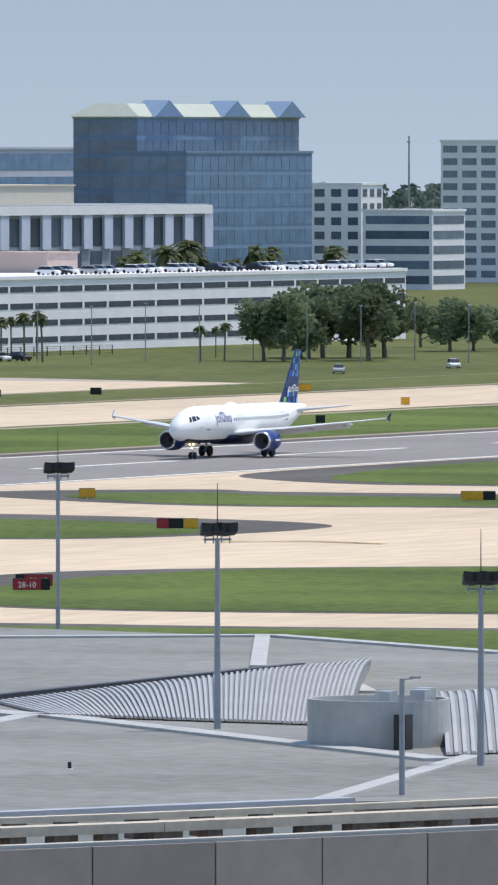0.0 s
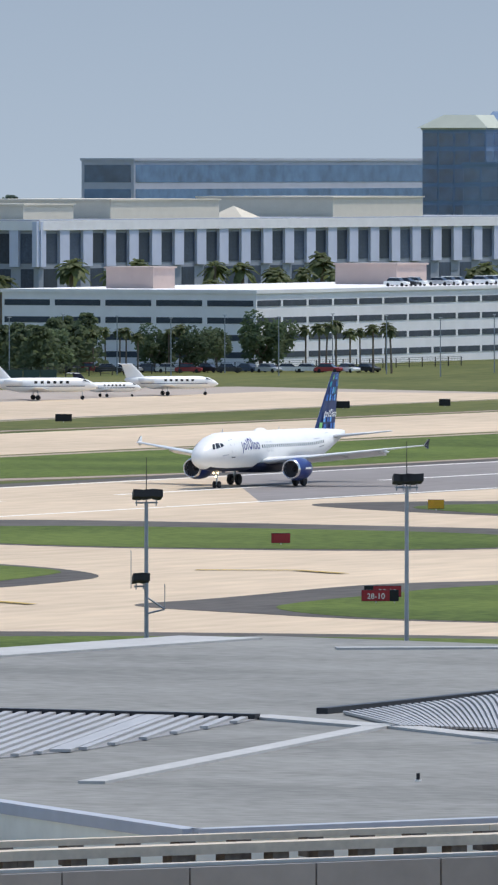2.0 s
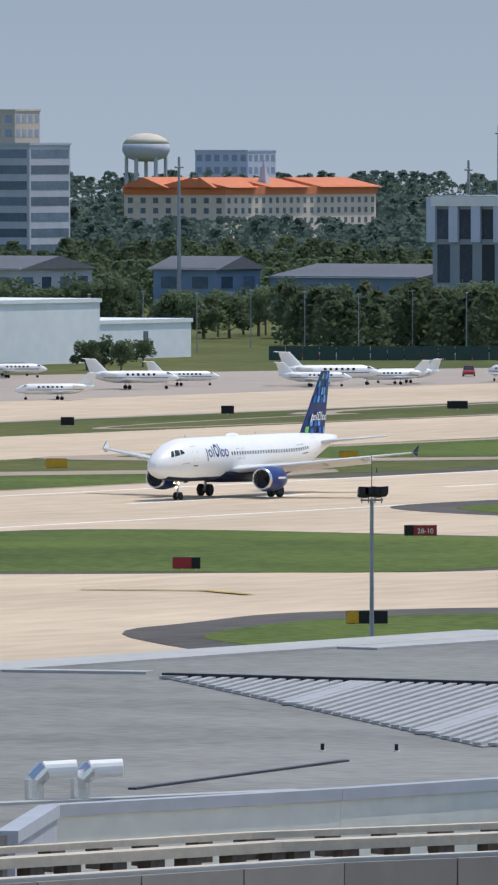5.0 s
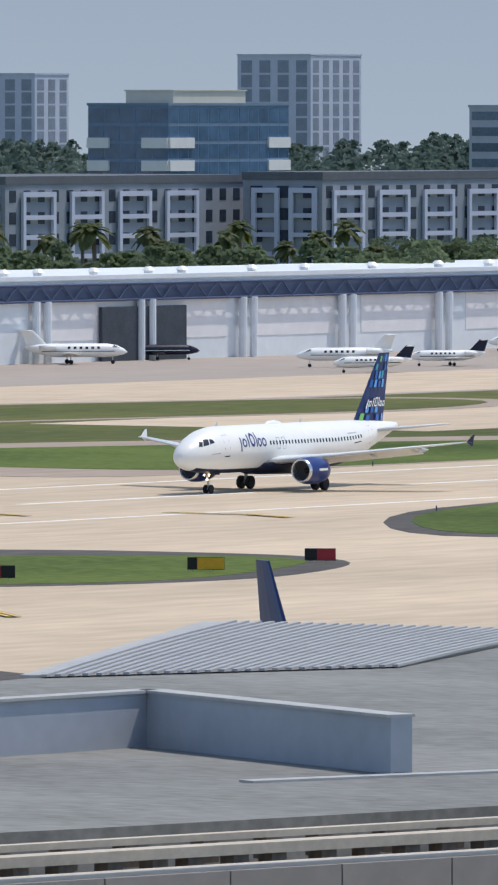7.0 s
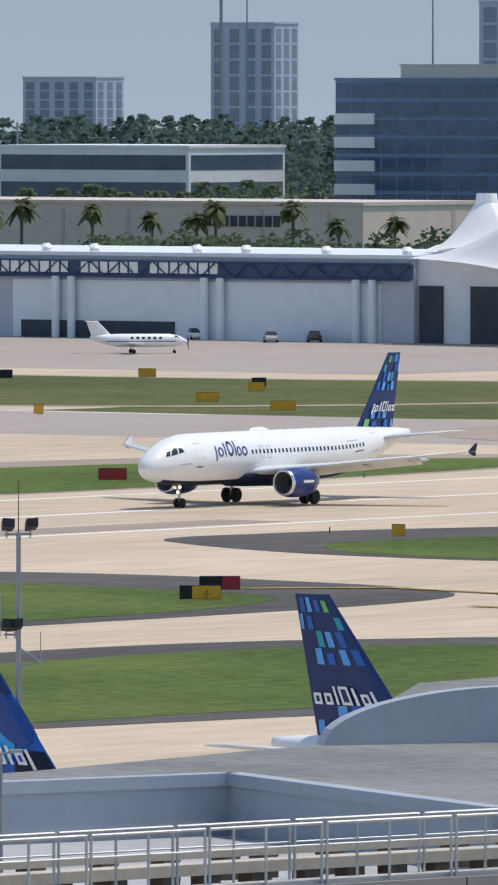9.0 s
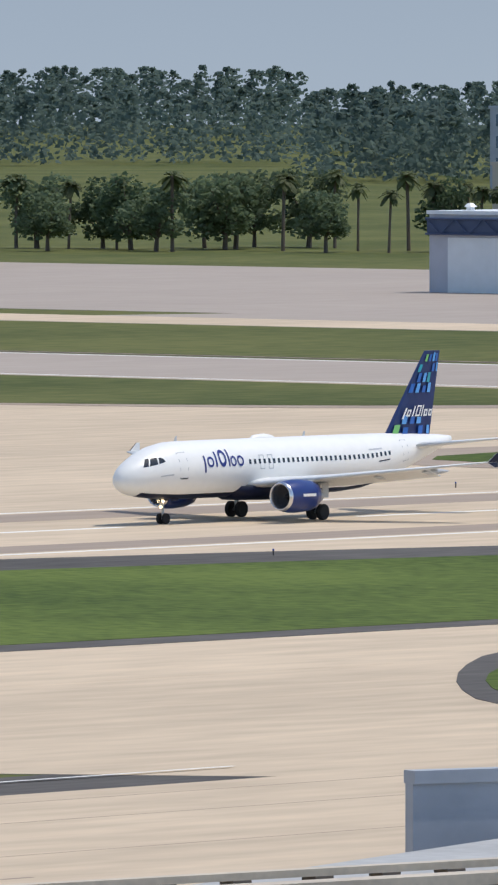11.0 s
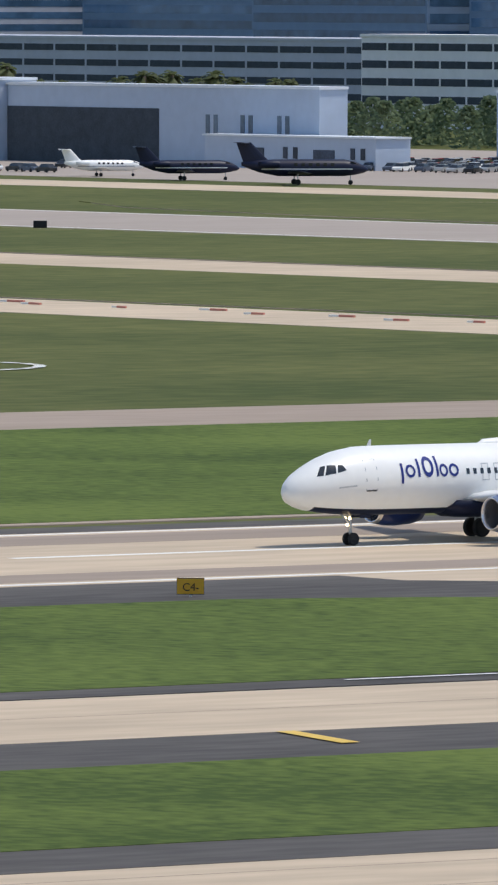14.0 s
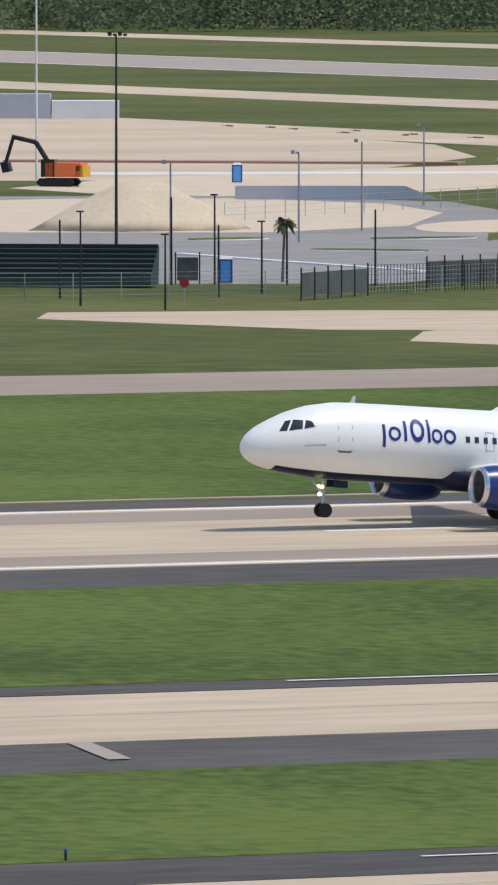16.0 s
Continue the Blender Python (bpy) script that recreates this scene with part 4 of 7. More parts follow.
for k in range(24):
    box8 = []
    for e in (k / 24, (k + 1) / 24):
        c, top = WALL_A.lerp(WALL_B, e), 12 + 1.85 * math.sqrt(max(0.0, 1 - (1 - e) ** 2))
        box8.append([bm.verts.new((c.x + side.x * g, c.y + side.y * g, z)) for g, z in ((-1, 12), (-1, top), (1, top), (1, 12))])
    for g in range(4):
        bm.faces.new((box8[0][g], box8[1][g], box8[1][(g + 1) % 4], box8[0][(g + 1) % 4]))
bmesh.ops.remove_doubles(bm, verts=bm.verts, dist=0.001)
part("upper_wall", bm, WALL_BLUE, TERMINAL, "blue-grey upper wall with rounded end")
prism_part("lower_roof", [(286, 217.2), (262, 226), (235, 218), (245, 203), (262, 199), (277, 198.2)], 0, 10.2, ROOF_PALE, TERMINAL, "pale lower roof")
strip("flashing", (325, 218), (311, 219.5), 0.5, 12.0, 12.06, ROOF_PALE, TERMINAL)
strip("flashing", (325, 218), (316, 202), 0.5, 12.0, 12.06, ROOF_PALE, TERMINAL)


def rib_patch(quad, n, full, z=12.0, taper=0.0):
    """Ribbed metal roofing between the edges A-B and D-C, arched by full; with a taper the arch rises from nothing."""
    A, B, C, D = [Vector(q) for q in quad]
    base = bmesh.new()
    grid = []
    for i in range(n + 1):
        p, q = A.lerp(B, i / n), D.lerp(C, i / n)
        lift = full * (min(1.0, i / n / taper) if taper else 1.0)
        grid.append([base.verts.new((*p.lerp(q, j / 6), z + 0.06 + lift * math.sin(math.pi * (0.08 + 0.92 * j / 6)))) for j in range(7)])
    for i in range(n):
        for j in range(6):
            base.faces.new((grid[i][j], grid[i + 1][j], grid[i + 1][j + 1], grid[i][j + 1]))
    for row in (grid[0], grid[n]):
        feet = [base.verts.new((v.co.x, v.co.y, z)) for v in row]
        for j in range(6):
            base.faces.new((row[j], row[j + 1], feet[j + 1], feet[j]))
    sheet = part("ribbed_roof", base, SHEET, TERMINAL, "ribbed grey metal roofing")
    for i in range(n + 1):
        p, q = A.lerp(B, i / n), D.lerp(C, i / n)
        lift = full * (min(1.0, i / n / taper) if taper else 1.0)
        side = ((B - A).normalized() * ((B - A).length / n) * 0.22)
        bm = bmesh.new()
        rings = []
        for j in range(7):
            c = p.lerp(q, j / 6)
            zz = z + 0.05 + lift * math.sin(math.pi * (0.08 + 0.92 * j / 6))
            rings.append([(c.x - side.x, c.y - side.y, zz), (c.x - side.x, c.y - side.y, zz + 0.1), (c.x + side.x, c.y + side.y, zz + 0.1), (c.x + side.x, c.y + side.y, zz)])
        add_rings(bm, rings)
        part("rib", bm, RIB, sheet)


rib_patch([(409, 205), (446, 205.5), (398, 184.5), (400, 198)], 62, 0.75, taper=0.7)
rib_patch([(419, 190), (440, 186), (394, 166), (380, 172)], 36, 0.8)


def rib_field(outline, direction, gap, z=12.0):
    """Flat metal roofing of parallel ribs that fills an outline."""
    bm = bmesh.new()
    add_prism(bm, outline, z - 0.3, z + 0.05)
    sheet = part("ribbed_roof", bm, SHEET, TERMINAL, "ribbed grey metal roofing")
    d = Vector(direction).normalized()
    n = Vector((-d.y, d.x))
    offs = [n.dot(Vector(p)) for p in outline]
    o, k = min(offs) + gap * 0.5, 0
    while o < max(offs):
        cuts = []
        for p, q in zip(outline, outline[1:] + outline[:1]):
            a, b = n.dot(Vector(p)) - o, n.dot(Vector(q)) - o
            if a * b < 0:
                cuts.append(Vector(p).lerp(Vector(q), a / (a - b)))
        if len(cuts) >= 2 and (cuts[0] - cuts[1]).length > 0.4:
            strip("rib", cuts[0], cuts[1], gap * (0.5 if k % 14 else 1.3), z + 0.04, z + 0.15, RIB, sheet)
        o, k = o + gap, k + 1


rib_field([(402.6, 238.3), (403.3, 206.0), (379.7, 201.0), (362.4, 201.1)], (-34.31, -12.53), 0.62)
rib_patch([(403, 266), (404, 250), (375, 240), (361, 247)], 26, 0.1)
prism_part("roof", [(403, 267), (404, 250), (375, 239), (361, 246.5)], 0, 11.95, ROOF, TERMINAL)
for p, q, w in (((359, 190), (400, 199), 1.0), ((405, 207), (400, 199), 1.6), ((400, 198), (377, 171), 1.2), ((442, 206), (423, 195), 0.7), ((430, 246), (472, 243), 4.5), ((404, 249), (448, 247), 4.0),
                ((464, 233), (471, 222), 1.2), ((471, 222), (459, 205), 1.0), ((442, 209), (470, 222), 0.7), ((380, 171), (352, 164), 0.8), ((364, 201), (348, 190), 0.5), ((406, 241), (404, 250), 1.2), ((361, 247.5), (403, 267), 1.0), ((335, 193), (309, 203.5), 0.8)):
    strip("roof_seam", p, q, w, 12.0, 12.08 + 0.001 * (p[0] % 37), ROOF_PALE, TERMINAL, "pale roof flashing")
for p, q in (((409, 206), (442, 207)), ((402.6, 238.3), (403.3, 206.0))):
    strip("gutter", p, q, 0.5, 12.0, 12.25, DARK, TERMINAL, "dark gutter")
strip("roof_joint", (333, 198.4), (352, 200.9), 0.3, 12.0, 12.07, DARK, TERMINAL, "dark open roof joint")
# roof furniture
bm = bmesh.new()
lathe_pts = [(11.4, 2.65), (13.75, 2.65), (13.75, 2.5), (13.3, 2.5)]
add_rings(bm, [[(386.1 + r * math.cos(k * math.tau / 40), 177.6 + r * math.sin(k * math.tau / 40), z) for k in range(40)] for z, r in lathe_pts])
tank = part("drum", bm, ROOF_PALE, thing("plant_drum", pose(0, 0, 0), "pale grey round plant enclosure on the terminal roof", "roof plant"), smooth=False)
for x, y in ((384.6, 176.6), (386.2, 175.9), (387.6, 176.4)):
    box_part("fan_unit", (x - 0.35, x + 0.35, y - 0.3, y + 0.3, 13.3, 14.1), STEEL, tank.parent)
box_part("cable_box", (383.3, 383.9, 175.2, 175.7, 12.0, 13.3), DARK, tank.parent)
for x, y, lab in ((325.3, 197.6, 0), (326.6, 196.6, 0)):
    v = thing("vent_pipe", pose(x, y, 12.0), "bent shiny metal exhaust pipe on the roof", "vent", "exhaust pipes")
    rods_part("riser", [((0, 0, 0), (0, 0, 0.75), 0.32)], BARE, v, n=14)
    rods_part("elbow", [((0, 0, 0.7), (0.25, -0.3, 1.1), 0.32)], BARE, v, n=14)
    rods_part("outlet", [((0.2, -0.25, 1.05), (0.9, -1.1, 1.1), 0.3)], WHITE, v, n=14)
for x, y in ((357.5, 205), (358.5, 202.5), (366.0, 180.5), (345, 215)):
    v = thing("roof_vent", pose(x, y, 12.0), "small dark vent stub on the roof", "vent", "roof vent stubs")
    rods_part("stub", [((0, 0, 0), (0, 0, 0.28), 0.07)], BLACK, v)
    rods_part("collar", [((0, 0, 0), (0, 0, 0.05), 0.12)], WHITE, v)

# ---- shuttle guideway in front of the roofs ----
GUIDE = [(372, 148), (352, 155), (337, 163), (321, 173), (309, 179), (279, 187), (255, 193), (230, 198.5), (200, 204)]
GUIDEWAY = thing("guideway", pose(0, 0, 0), "concrete shuttle guideway with pale running beams and grey panelled wall", "guideway")


def offset_line(d):
    out = []
    for i, p in enumerate(GUIDE):
        a, b = Vector(GUIDE[max(0, i - 1)]), Vector(GUIDE[min(len(GUIDE) - 1, i + 1)])
        n = Vector(((b - a).y, -(b - a).x)).normalized()
        if n.dot(Vector(p)) > 0:
            n = -n
        out.append(Vector(p) + n * d)
    return out


BRACKET = mat("rusty_bracket", (0.17, 0.14, 0.115), 0.85, scale=0.6, var=0.3)
BEAM = mat("tan_concrete", (0.55, 0.475, 0.38), 0.85, scale=0.4, var=0.14)
for d, w, z0, z1, m, nm in ((-1.2, 0.5, 12.15, 12.35, BEAM, "rail"), (0, 0.9, 11.8, 12.12, BEAM, "running_beam"), (1.7, 0.6, 11.45, 11.65, BEAM, "running_beam"), (2.8, 0.3, 11.62, 11.72, ROOF_PALE, "rail"), (1.0, 4.4, 9.6, 10.3, BRACKET, "trough")):
    line = offset_line(d)
    for p, q in zip(line, line[1:]):
        strip(nm, p, q, w, z0, z1, m, GUIDEWAY)
post_mesh = {}
for d, z0, z1, m, gap in ((0.0, 10.3, 11.8, BRACKET, 1.7), (-1.2, 11.5, 12.15, BRACKET, 2.3), (1.7, 10.3, 11.45, BRACKET, 2.1)):
    line = offset_line(d)
    bm = bmesh.new()
    add_box(bm, -0.3, 0.3, -0.3, 0.3, z0, z1)
    me = mesh_of("bracket", bm, m)
    for p, q in zip(line, line[1:]):
        k, ln = 0.0, (q - p).length
        while k < ln:
            ob = part("bracket", me, m, GUIDEWAY)
            c = p.lerp(q, k / ln)
            ob.location = (c.x, c.y, 0)
            ob.rotation_euler[2] = math.atan2((q - p).y, (q - p).x)
            k += gap * random.uniform(0.85, 1.2)
line = offset_line(3.2)
for p, q in zip(line, line[1:]):
    n = max(1, round((q - p).length / 4.6))
    for i in range(n):
        a, c = p.lerp(q, i / n), p.lerp(q, (i + 0.985) / n)
        strip("wall_panel", a, c, 0.3, 8.0, 11.6, PARAPET, GUIDEWAY)
# pedestrian railing beside the guideway
RAIL = thing("railing", pose(0, 0, 0), "galvanised steel railing along the guideway walkway", "railing")
for d in (1.6, 3.0):
    line = offset_line(d)[5:8]
    line[0] = line[0].lerp(line[1], 0.62)
    for p, q in zip(line, line[1:]):
        n = max(2, round((q - p).length / 4.2))
        for i in range(n):
            a, c = p.lerp(q, i / n), p.lerp(q, (i + 0.96) / n)
            rods_part("rail", [((a.x, a.y, 13.3), (c.x, c.y, 13.3), 0.05)], STEEL, RAIL, n=6)
            rods_part("mid_rail", [((a.x, a.y, 12.7), (c.x, c.y, 12.7), 0.03)], STEEL, RAIL, n=6)
            for k in (0, 0.5, 1.0):
                e = a.lerp(c, k)
                rods_part("post", [((e.x, e.y, 11.4), (e.x, e.y, 13.3), 0.045)], STEEL, RAIL, n=6)


# ---- lamp masts ----
def flood_mast(x, y, z0, top, heads, facing, whip=1.6, low=False, label="grey floodlight mast with dark lamp heads above the roofs"):
    m = thing("floodlight_mast", pose(x, y, z0, 0, 0, facing), label, "floodlight", "apron floodlight masts")
    h = top - z0
    rods_part("pole", [((0, 0, 0), (0, 0, h - 0.5), 0.14, 0.09)], POLE, m, n=10)
    rods_part("crossarm", [((-0.55, 0, h - 0.55), (0.55, 0, h - 0.55), 0.04)], POLE, m)
    rods_part("lightning_rod", [((0, 0, h - 0.5), (0, 0, h + whip), 0.025, 0.012)], DARK, m, n=6)
    spots = [(-0.48 + i * 0.96 / max(1, heads - 1), 0, h - 0.25) for i in range(heads)]
    if low:
        spots += [(-0.5, 0, h - 4.2), (-0.15, 0, h - 4.2)]
    for k, p in enumerate(spots):
        bm = bmesh.new()
        tilt = 0.18 if k % 2 else -0.18
        add_rings(bm, [[(p[0] + sx * w * 0.5, p[1] + d, p[2] + sz * w * 0.36 - d * 0.5 + tilt * sx * 0.1) for sx, sz in ((-1, -1), (1, -1), (1, 1), (-1, 1))] for d, w in ((-0.35, 0.48), (0.0, 0.44), (0.22, 0.2))])
        head = part("lamp_head", bm, DARK, m, "dark floodlight head")
        rods_part("bracket", [((p[0], 0, p[2] - 0.45), (p[0], 0, p[2] - 0.1), 0.03)], POLE, head, n=6)
    if low:
        rods_part("side_arm", [((0, 0, h - 4.5), (-0.6, 0, h - 4.5), 0.04), ((0, 0, h - 5.0), (0.9, 0, h - 5.6), 0.04), ((0, 0, h - 5.8), (0.9, 0, h - 5.6), 0.04), ((0.9, 0, h - 5.6), (0.9, 0, h - 4.4), 0.02), ((-0.75, 0, h - 4.6), (-0.75, 0, h - 2.8), 0.02)], POLE, m)
    return m


for x, y, z0, top, heads, low in ((478.5, 250.3, 0, 18.6, 3, True), (475.1, 234.9, 0, 19.6, 4, False), (394.4, 188.2, 12, 19.8, 4, False), (374.9, 168.4, 12, 18.9, 4, False), (469.6, 266.6, 0, 17.6, 4, False),
                                  (384.3, 270.6, 0, 17.1, 2, True), (353.2, 278.9, 0, 16.6, 2, True), (288.4, 277.2, 0, 15.8, 3, False)):
    flood_mast(x, y, z0, top, heads, -math.degrees(math.atan2(x, y)) + 15, low=low)
for x, y, top, two in ((356.5, 163.1, 16.0, False), (320.6, 176.5, 16.2, False), (269.9, 193.4, 15.9, True), (248.4, 204.8, 14.6, False), (252.4, 200.0, 15.0, False)):
    p = thing("lamp_post", pose(x, y, 11.3, 0, 0, -math.degrees(math.atan2(x, y))), "slim grey lamp post standing beside the guideway", "lamp post", "guideway lamp posts")
    h = top - 11.3
    rods_part("pole", [((0, 0, 0), (0, 0, h), 0.11, 0.09)], POLE, p, n=10)
    rods_part("foot", [((0, 0, 0), (0, 0, 0.12), 0.26)], STEEL, p, n=10)
    for sx in ((-1, 1) if two else (1,)):
        rods_part("arm", [((0, 0, h - 0.05), (sx * 0.45, 0, h + 0.02), 0.03)], POLE, p, n=6)
        box_part("lamp", (sx * 0.45 - 0.2, sx * 0.45 + 0.2, -0.12, 0.12, h, h + 0.08), ROOF_PALE, p)


# ---- airfield signs ----
def text_mesh(txt, size):
    cu = bpy.data.curves.new("lettering", "FONT")
    cu.body, cu.size, cu.extrude, cu.align_x = txt, size, 0.01, "CENTER"
    ob = bpy.data.objects.new("lettering", cu)
    scene.collection.objects.link(ob)
    bpy.context.view_layer.update()
    me = bpy.data.meshes.new_from_object(ob.evaluated_get(bpy.context.evaluated_depsgraph_get()))
    bpy.data.objects.remove(ob)
    return me


KINDS = {"r": (SIGN_RED, WHITE, "red"), "y": (SIGN_YELLOW, BLACK, "yellow"), "k": (BLACK, SIGN_YELLOW, "black"), "b": (BLACK, BLACK, "dark back"), "w": (BLACK, WHITE, "black distance")}


def sign(x, y, panels, h=0.82, pad=True, turn=0):
    """panels: (kind, text, width)."""
    total = sum(p[2] for p in panels)
    words = " and ".join(dict.fromkeys(KINDS[p[0]][2] for p in panels))
    s = thing("airfield_sign", pose(x, y, 0.03, 0, 0, -math.degrees(math.atan2(x, y)) + turn), "low %s guidance sign on grass" % words, "sign", "airfield signs")
    if pad:
        box_part("pad", (-total / 2 - 0.6, total / 2 + 0.6, -0.5, 0.7, -0.06, 0.03), CONCRETE, s)
    u = -total / 2
    for kind, txt, w in panels:
        face, ink, _ = KINDS[kind]
        p = box_part("panel", (u, u + w - 0.04, -0.12, 0.12, 0.22, 0.22 + h), face, s)
        box_part("frame", (u - 0.02, u + w - 0.02, -0.05, 0.14, 0.18, 0.26 + h), DARK, p)
        rods_part("leg", [((u + w * 0.5, 0, 0), (u + w * 0.5, 0, 0.25), 0.05)], STEEL, p, n=6)
        if txt:
            me = text_mesh(txt, h * 0.74)
            me.materials.clear()
            me.materials.append(ink)
            t = part("lettering", me, ink, p)
            t.location, t.rotation_euler = (u + w / 2, -0.135, 0.22 + h * 0.2), (radians(90), 0, 0)
        u += w


for a in ((792.7, 394.2, [("r", "28-10", 2.2), ("k", "", 0.7)]), (1008.7, 495.5, [("y", "", 1.6)]), (929, 447.3, [("r", "", 1.1), ("b", "", 1.3), ("y", "", 1.3)]), (1016.8, 457, [("y", "", 2.2), ("k", "", 1.2)]),
          (910.7, 462.8, [("r", "", 1.7)]), (842.3, 462.3, [("r", "", 1.7)]), (800.6, 397.9, [("k", "", 0.7), ("r", "28-10", 2.2)]), (778.7, 458.9, [("r", "", 1.5), ("k", "", 0.7)]),
          (854.0, 480.0, [("k", "", 0.8), ("r", "28-10", 2.0)]), (696.2, 395.6, [("y", "", 0.9), ("b", "", 2.0)]), (670, 462.4, [("r", "", 1.5), ("b", "", 1.0)]), (690.5, 458.2, [("k", "", 0.7), ("y", "", 2.0)]), (708.8, 460.2, [("b", "", 0.9), ("r", "", 1.4)]),
          (679, 500.4, [("y", "", 1.0)]), (530.9, 376.3, [("k", "", 0.6), ("y", "-G1", 2.0), ("k", "G", 1.0)]), (546.2, 388.4, [("k", "", 0.7), ("y", "-C-", 1.3)]), (589.2, 450.2, [("k", "", 0.8), ("y", "-J-", 1.9)]), (601, 457.6, [("b", "", 1.5), ("r", "", 1.2)]),
          (671.8, 700.6, [("y", "", 0.8), ("k", "", 0.7), ("y", "", 0.8)]), (692.3, 709.9, [("y", "", 1.3), ("k", "", 1.0)]), (687.2, 687.4, [("k", "", 0.7), ("y", "", 1.7)]), (601.7, 586.6, [("w", "3", 1.1)]),
          (497.4, 509.7, [("b", "", 1.7)]), (435.2, 456.3, [("r", "19L-1R", 2.1), ("k", "C4", 1.1), ("b", "", 1.1), ("b", "", 1.1)]), (387, 391.7, [("b", "", 0.9), ("y", "-C", 0.8), ("k", "G2", 0.8), ("y", "C4", 1.1), ("y", "C-", 1.1)]), (377.9, 380.1, [("y", "-G2", 1.2), ("k", "G", 0.6)]),
          (786.1, 824.9, [("b", "", 2.4)]), (668.4, 821.2, [("b", "", 2.6)]), (367.8, 458.9, [("k", "C4", 1.0), ("r", "19L-1R", 2.2)]), (336.7, 450.6, [("y", "-C4", 0.9), ("k", "C", 0.4), ("y", "G2-", 1.5)]), (601, 766, [("k", "", 1.3), ("y", "", 1.2)]), (355.9, 508.8, [("y", "C4-", 1.5)])):
    sign(*a)
# far signs, backs and faces, in rows by the far taxiways
for x, y, k, w in ((1225, 716, "b", 1.6), (1262, 704, "b", 2.6), (1300, 705, "y", 2.8), (1120, 700, "y", 1.6), (1165, 703, "k", 1.6), (1330, 708, "b", 2.2), (1012, 612, "y", 2.2), (1052, 600, "y", 2.0), (1078, 585, "b", 2.4), (1420, 712, "b", 2.0), (1440, 706, "b", 1.6),
                   (1000, 756, "b", 1.6), (985, 745, "y", 1.8), (930, 700, "y", 2.6), (905, 712, "y", 1.0), (880, 722, "k", 1.0), (1010, 800, "b", 2.6), (1024, 790, "y", 2.0), (950, 725, "y", 2.4), (968, 715, "k", 1.0), (760, 590, "r", 2.4), (1000, 1040, "b", 2.2), (1003, 1010, "b", 2.2), (1008, 970, "y", 2.0), (985, 1180, "y", 1.2), (1012, 1250, "b", 1.4),
                   (990, 1560, "y", 1.8), (985, 1480, "b", 1.8), (860, 1395, "b", 2.2), (850, 1300, "y", 1.8), (850, 1250, "k", 1.8), (845, 1480, "k", 1.8), (850, 1420, "b", 1.8), (800, 1320, "y", 2.4), (1015, 1700, "b", 1.6), (830, 1720, "b", 1.6), (830, 1650, "b", 1.6), (1475, 690, "y", 1.8), (1400, 640, "y", 1.2), (1300, 606, "k", 1.2)):
    sign(x, y, [(k, "", w)], 0.9, False)

# ---- markings ----
def mark(name, r, z, material, label, rounded=0):
    return slab(name, r, z, z + 0.006, material, label, "marking", rounded)


for y in (524.0, 570.4):
    mark("edge_line", rect(-900, 2300, y, y + 0.9), 0.045, WHITE_LINE, "white painted runway edge line")
x = -300
while x < 1300:
    mark("centre_line", rect(x, x + 36, 548, 549), 0.045, WHITE_LINE, "white painted runway centre dash")
    x += 61
for x0, x1, y0, y1 in ((-300, 700, 526, 533), (-300, 700, 560, 569)):
    mark("tyre_trace", rect(x0, x1, y0, y1), 0.046, TYRE_BAND, "brownish worn band along the runway")
for x in (858.5, 916.5):
    mark("edge_line", rect(x, x + 1.0, 700, 3600), 0.042, WHITE_LINE, "white painted edge line of the crossing runway")


def double_line(pts, w=1.4, col=YELLOW_LINE):
    for p, q in zip(pts, pts[1:]):
        p, q = Vector(p), Vector(q)
        n = Vector((-(q - p).y, (q - p).x)).normalized()
        e = n * (w / 2 + 0.24)
        mark("line_edging", [tuple(p - e), tuple(q - e), tuple(q + e), tuple(p + e)], 0.118, ASPHALT, "dark painted edging under a taxiway line")
        for off in (-w / 2, w / 2):
            a, b = p + n * off, q + n * off
            d = n * 0.16
            mark("taxi_line", [tuple(a - d), tuple(b - d), tuple(b + d), tuple(a + d)], 0.124, col, "yellow painted taxiway line")


double_line([(424.2, 470.7), (436, 484.4), (446.6, 496.1), (455.8, 505.6), (463.5, 512.5)], 0.62)
double_line([(379.2, 438.1), (398.4, 458.9), (425.5, 488.4), (456.5, 522.2)], 0.66)
double_line([(456.5, 522.2), (461, 526.5), (466.7, 530.4)], 0.5)
double_line([(372.8, 448.7), (377.2, 452.9), (386, 462.3)], 0.6)
for pts in ([(604, 434), (610, 441), (612, 452), (604, 460)], [(622, 428), (628, 434), (630, 445)], [(588, 418), (594, 424), (594, 432)], [(775, 532), (779, 540), (776, 548)], [(784, 512), (788, 519), (788, 527)], [(903, 415), (906, 423), (902, 430)], [(848, 425), (853, 432), (850, 440)],
            [(778, 417), (783, 424), (781, 432)], [(739, 430), (744, 437), (741, 446)], [(428, 416), (432, 423), (434, 432)]):
    double_line(pts, 0.6)
for a, b, c in (((379, 415.8), (378, 408), YELLOW_LINE), ((392, 413.0), (387, 405), YELLOW_LINE), ((266, 415.8), (264, 407), YELLOW_LINE), ((237, 415.8), (235, 407), YELLOW_LINE), ((326, 415.8), (324, 408), YELLOW_LINE), ((207, 415.0), (206, 406), CONCRETE_GREY), ((296, 415.8), (294, 408), YELLOW_LINE), ((178, 415.8), (176, 407), CONCRETE_GREY)):
    p, q = Vector(a), Vector(b)
    mark("chevron", [(p.x - 0.5, p.y), (q.x - 0.5, q.y), (q.x + 0.5, q.y), (p.x + 0.5, p.y)], 0.12, c, "painted shoulder bar on asphalt")
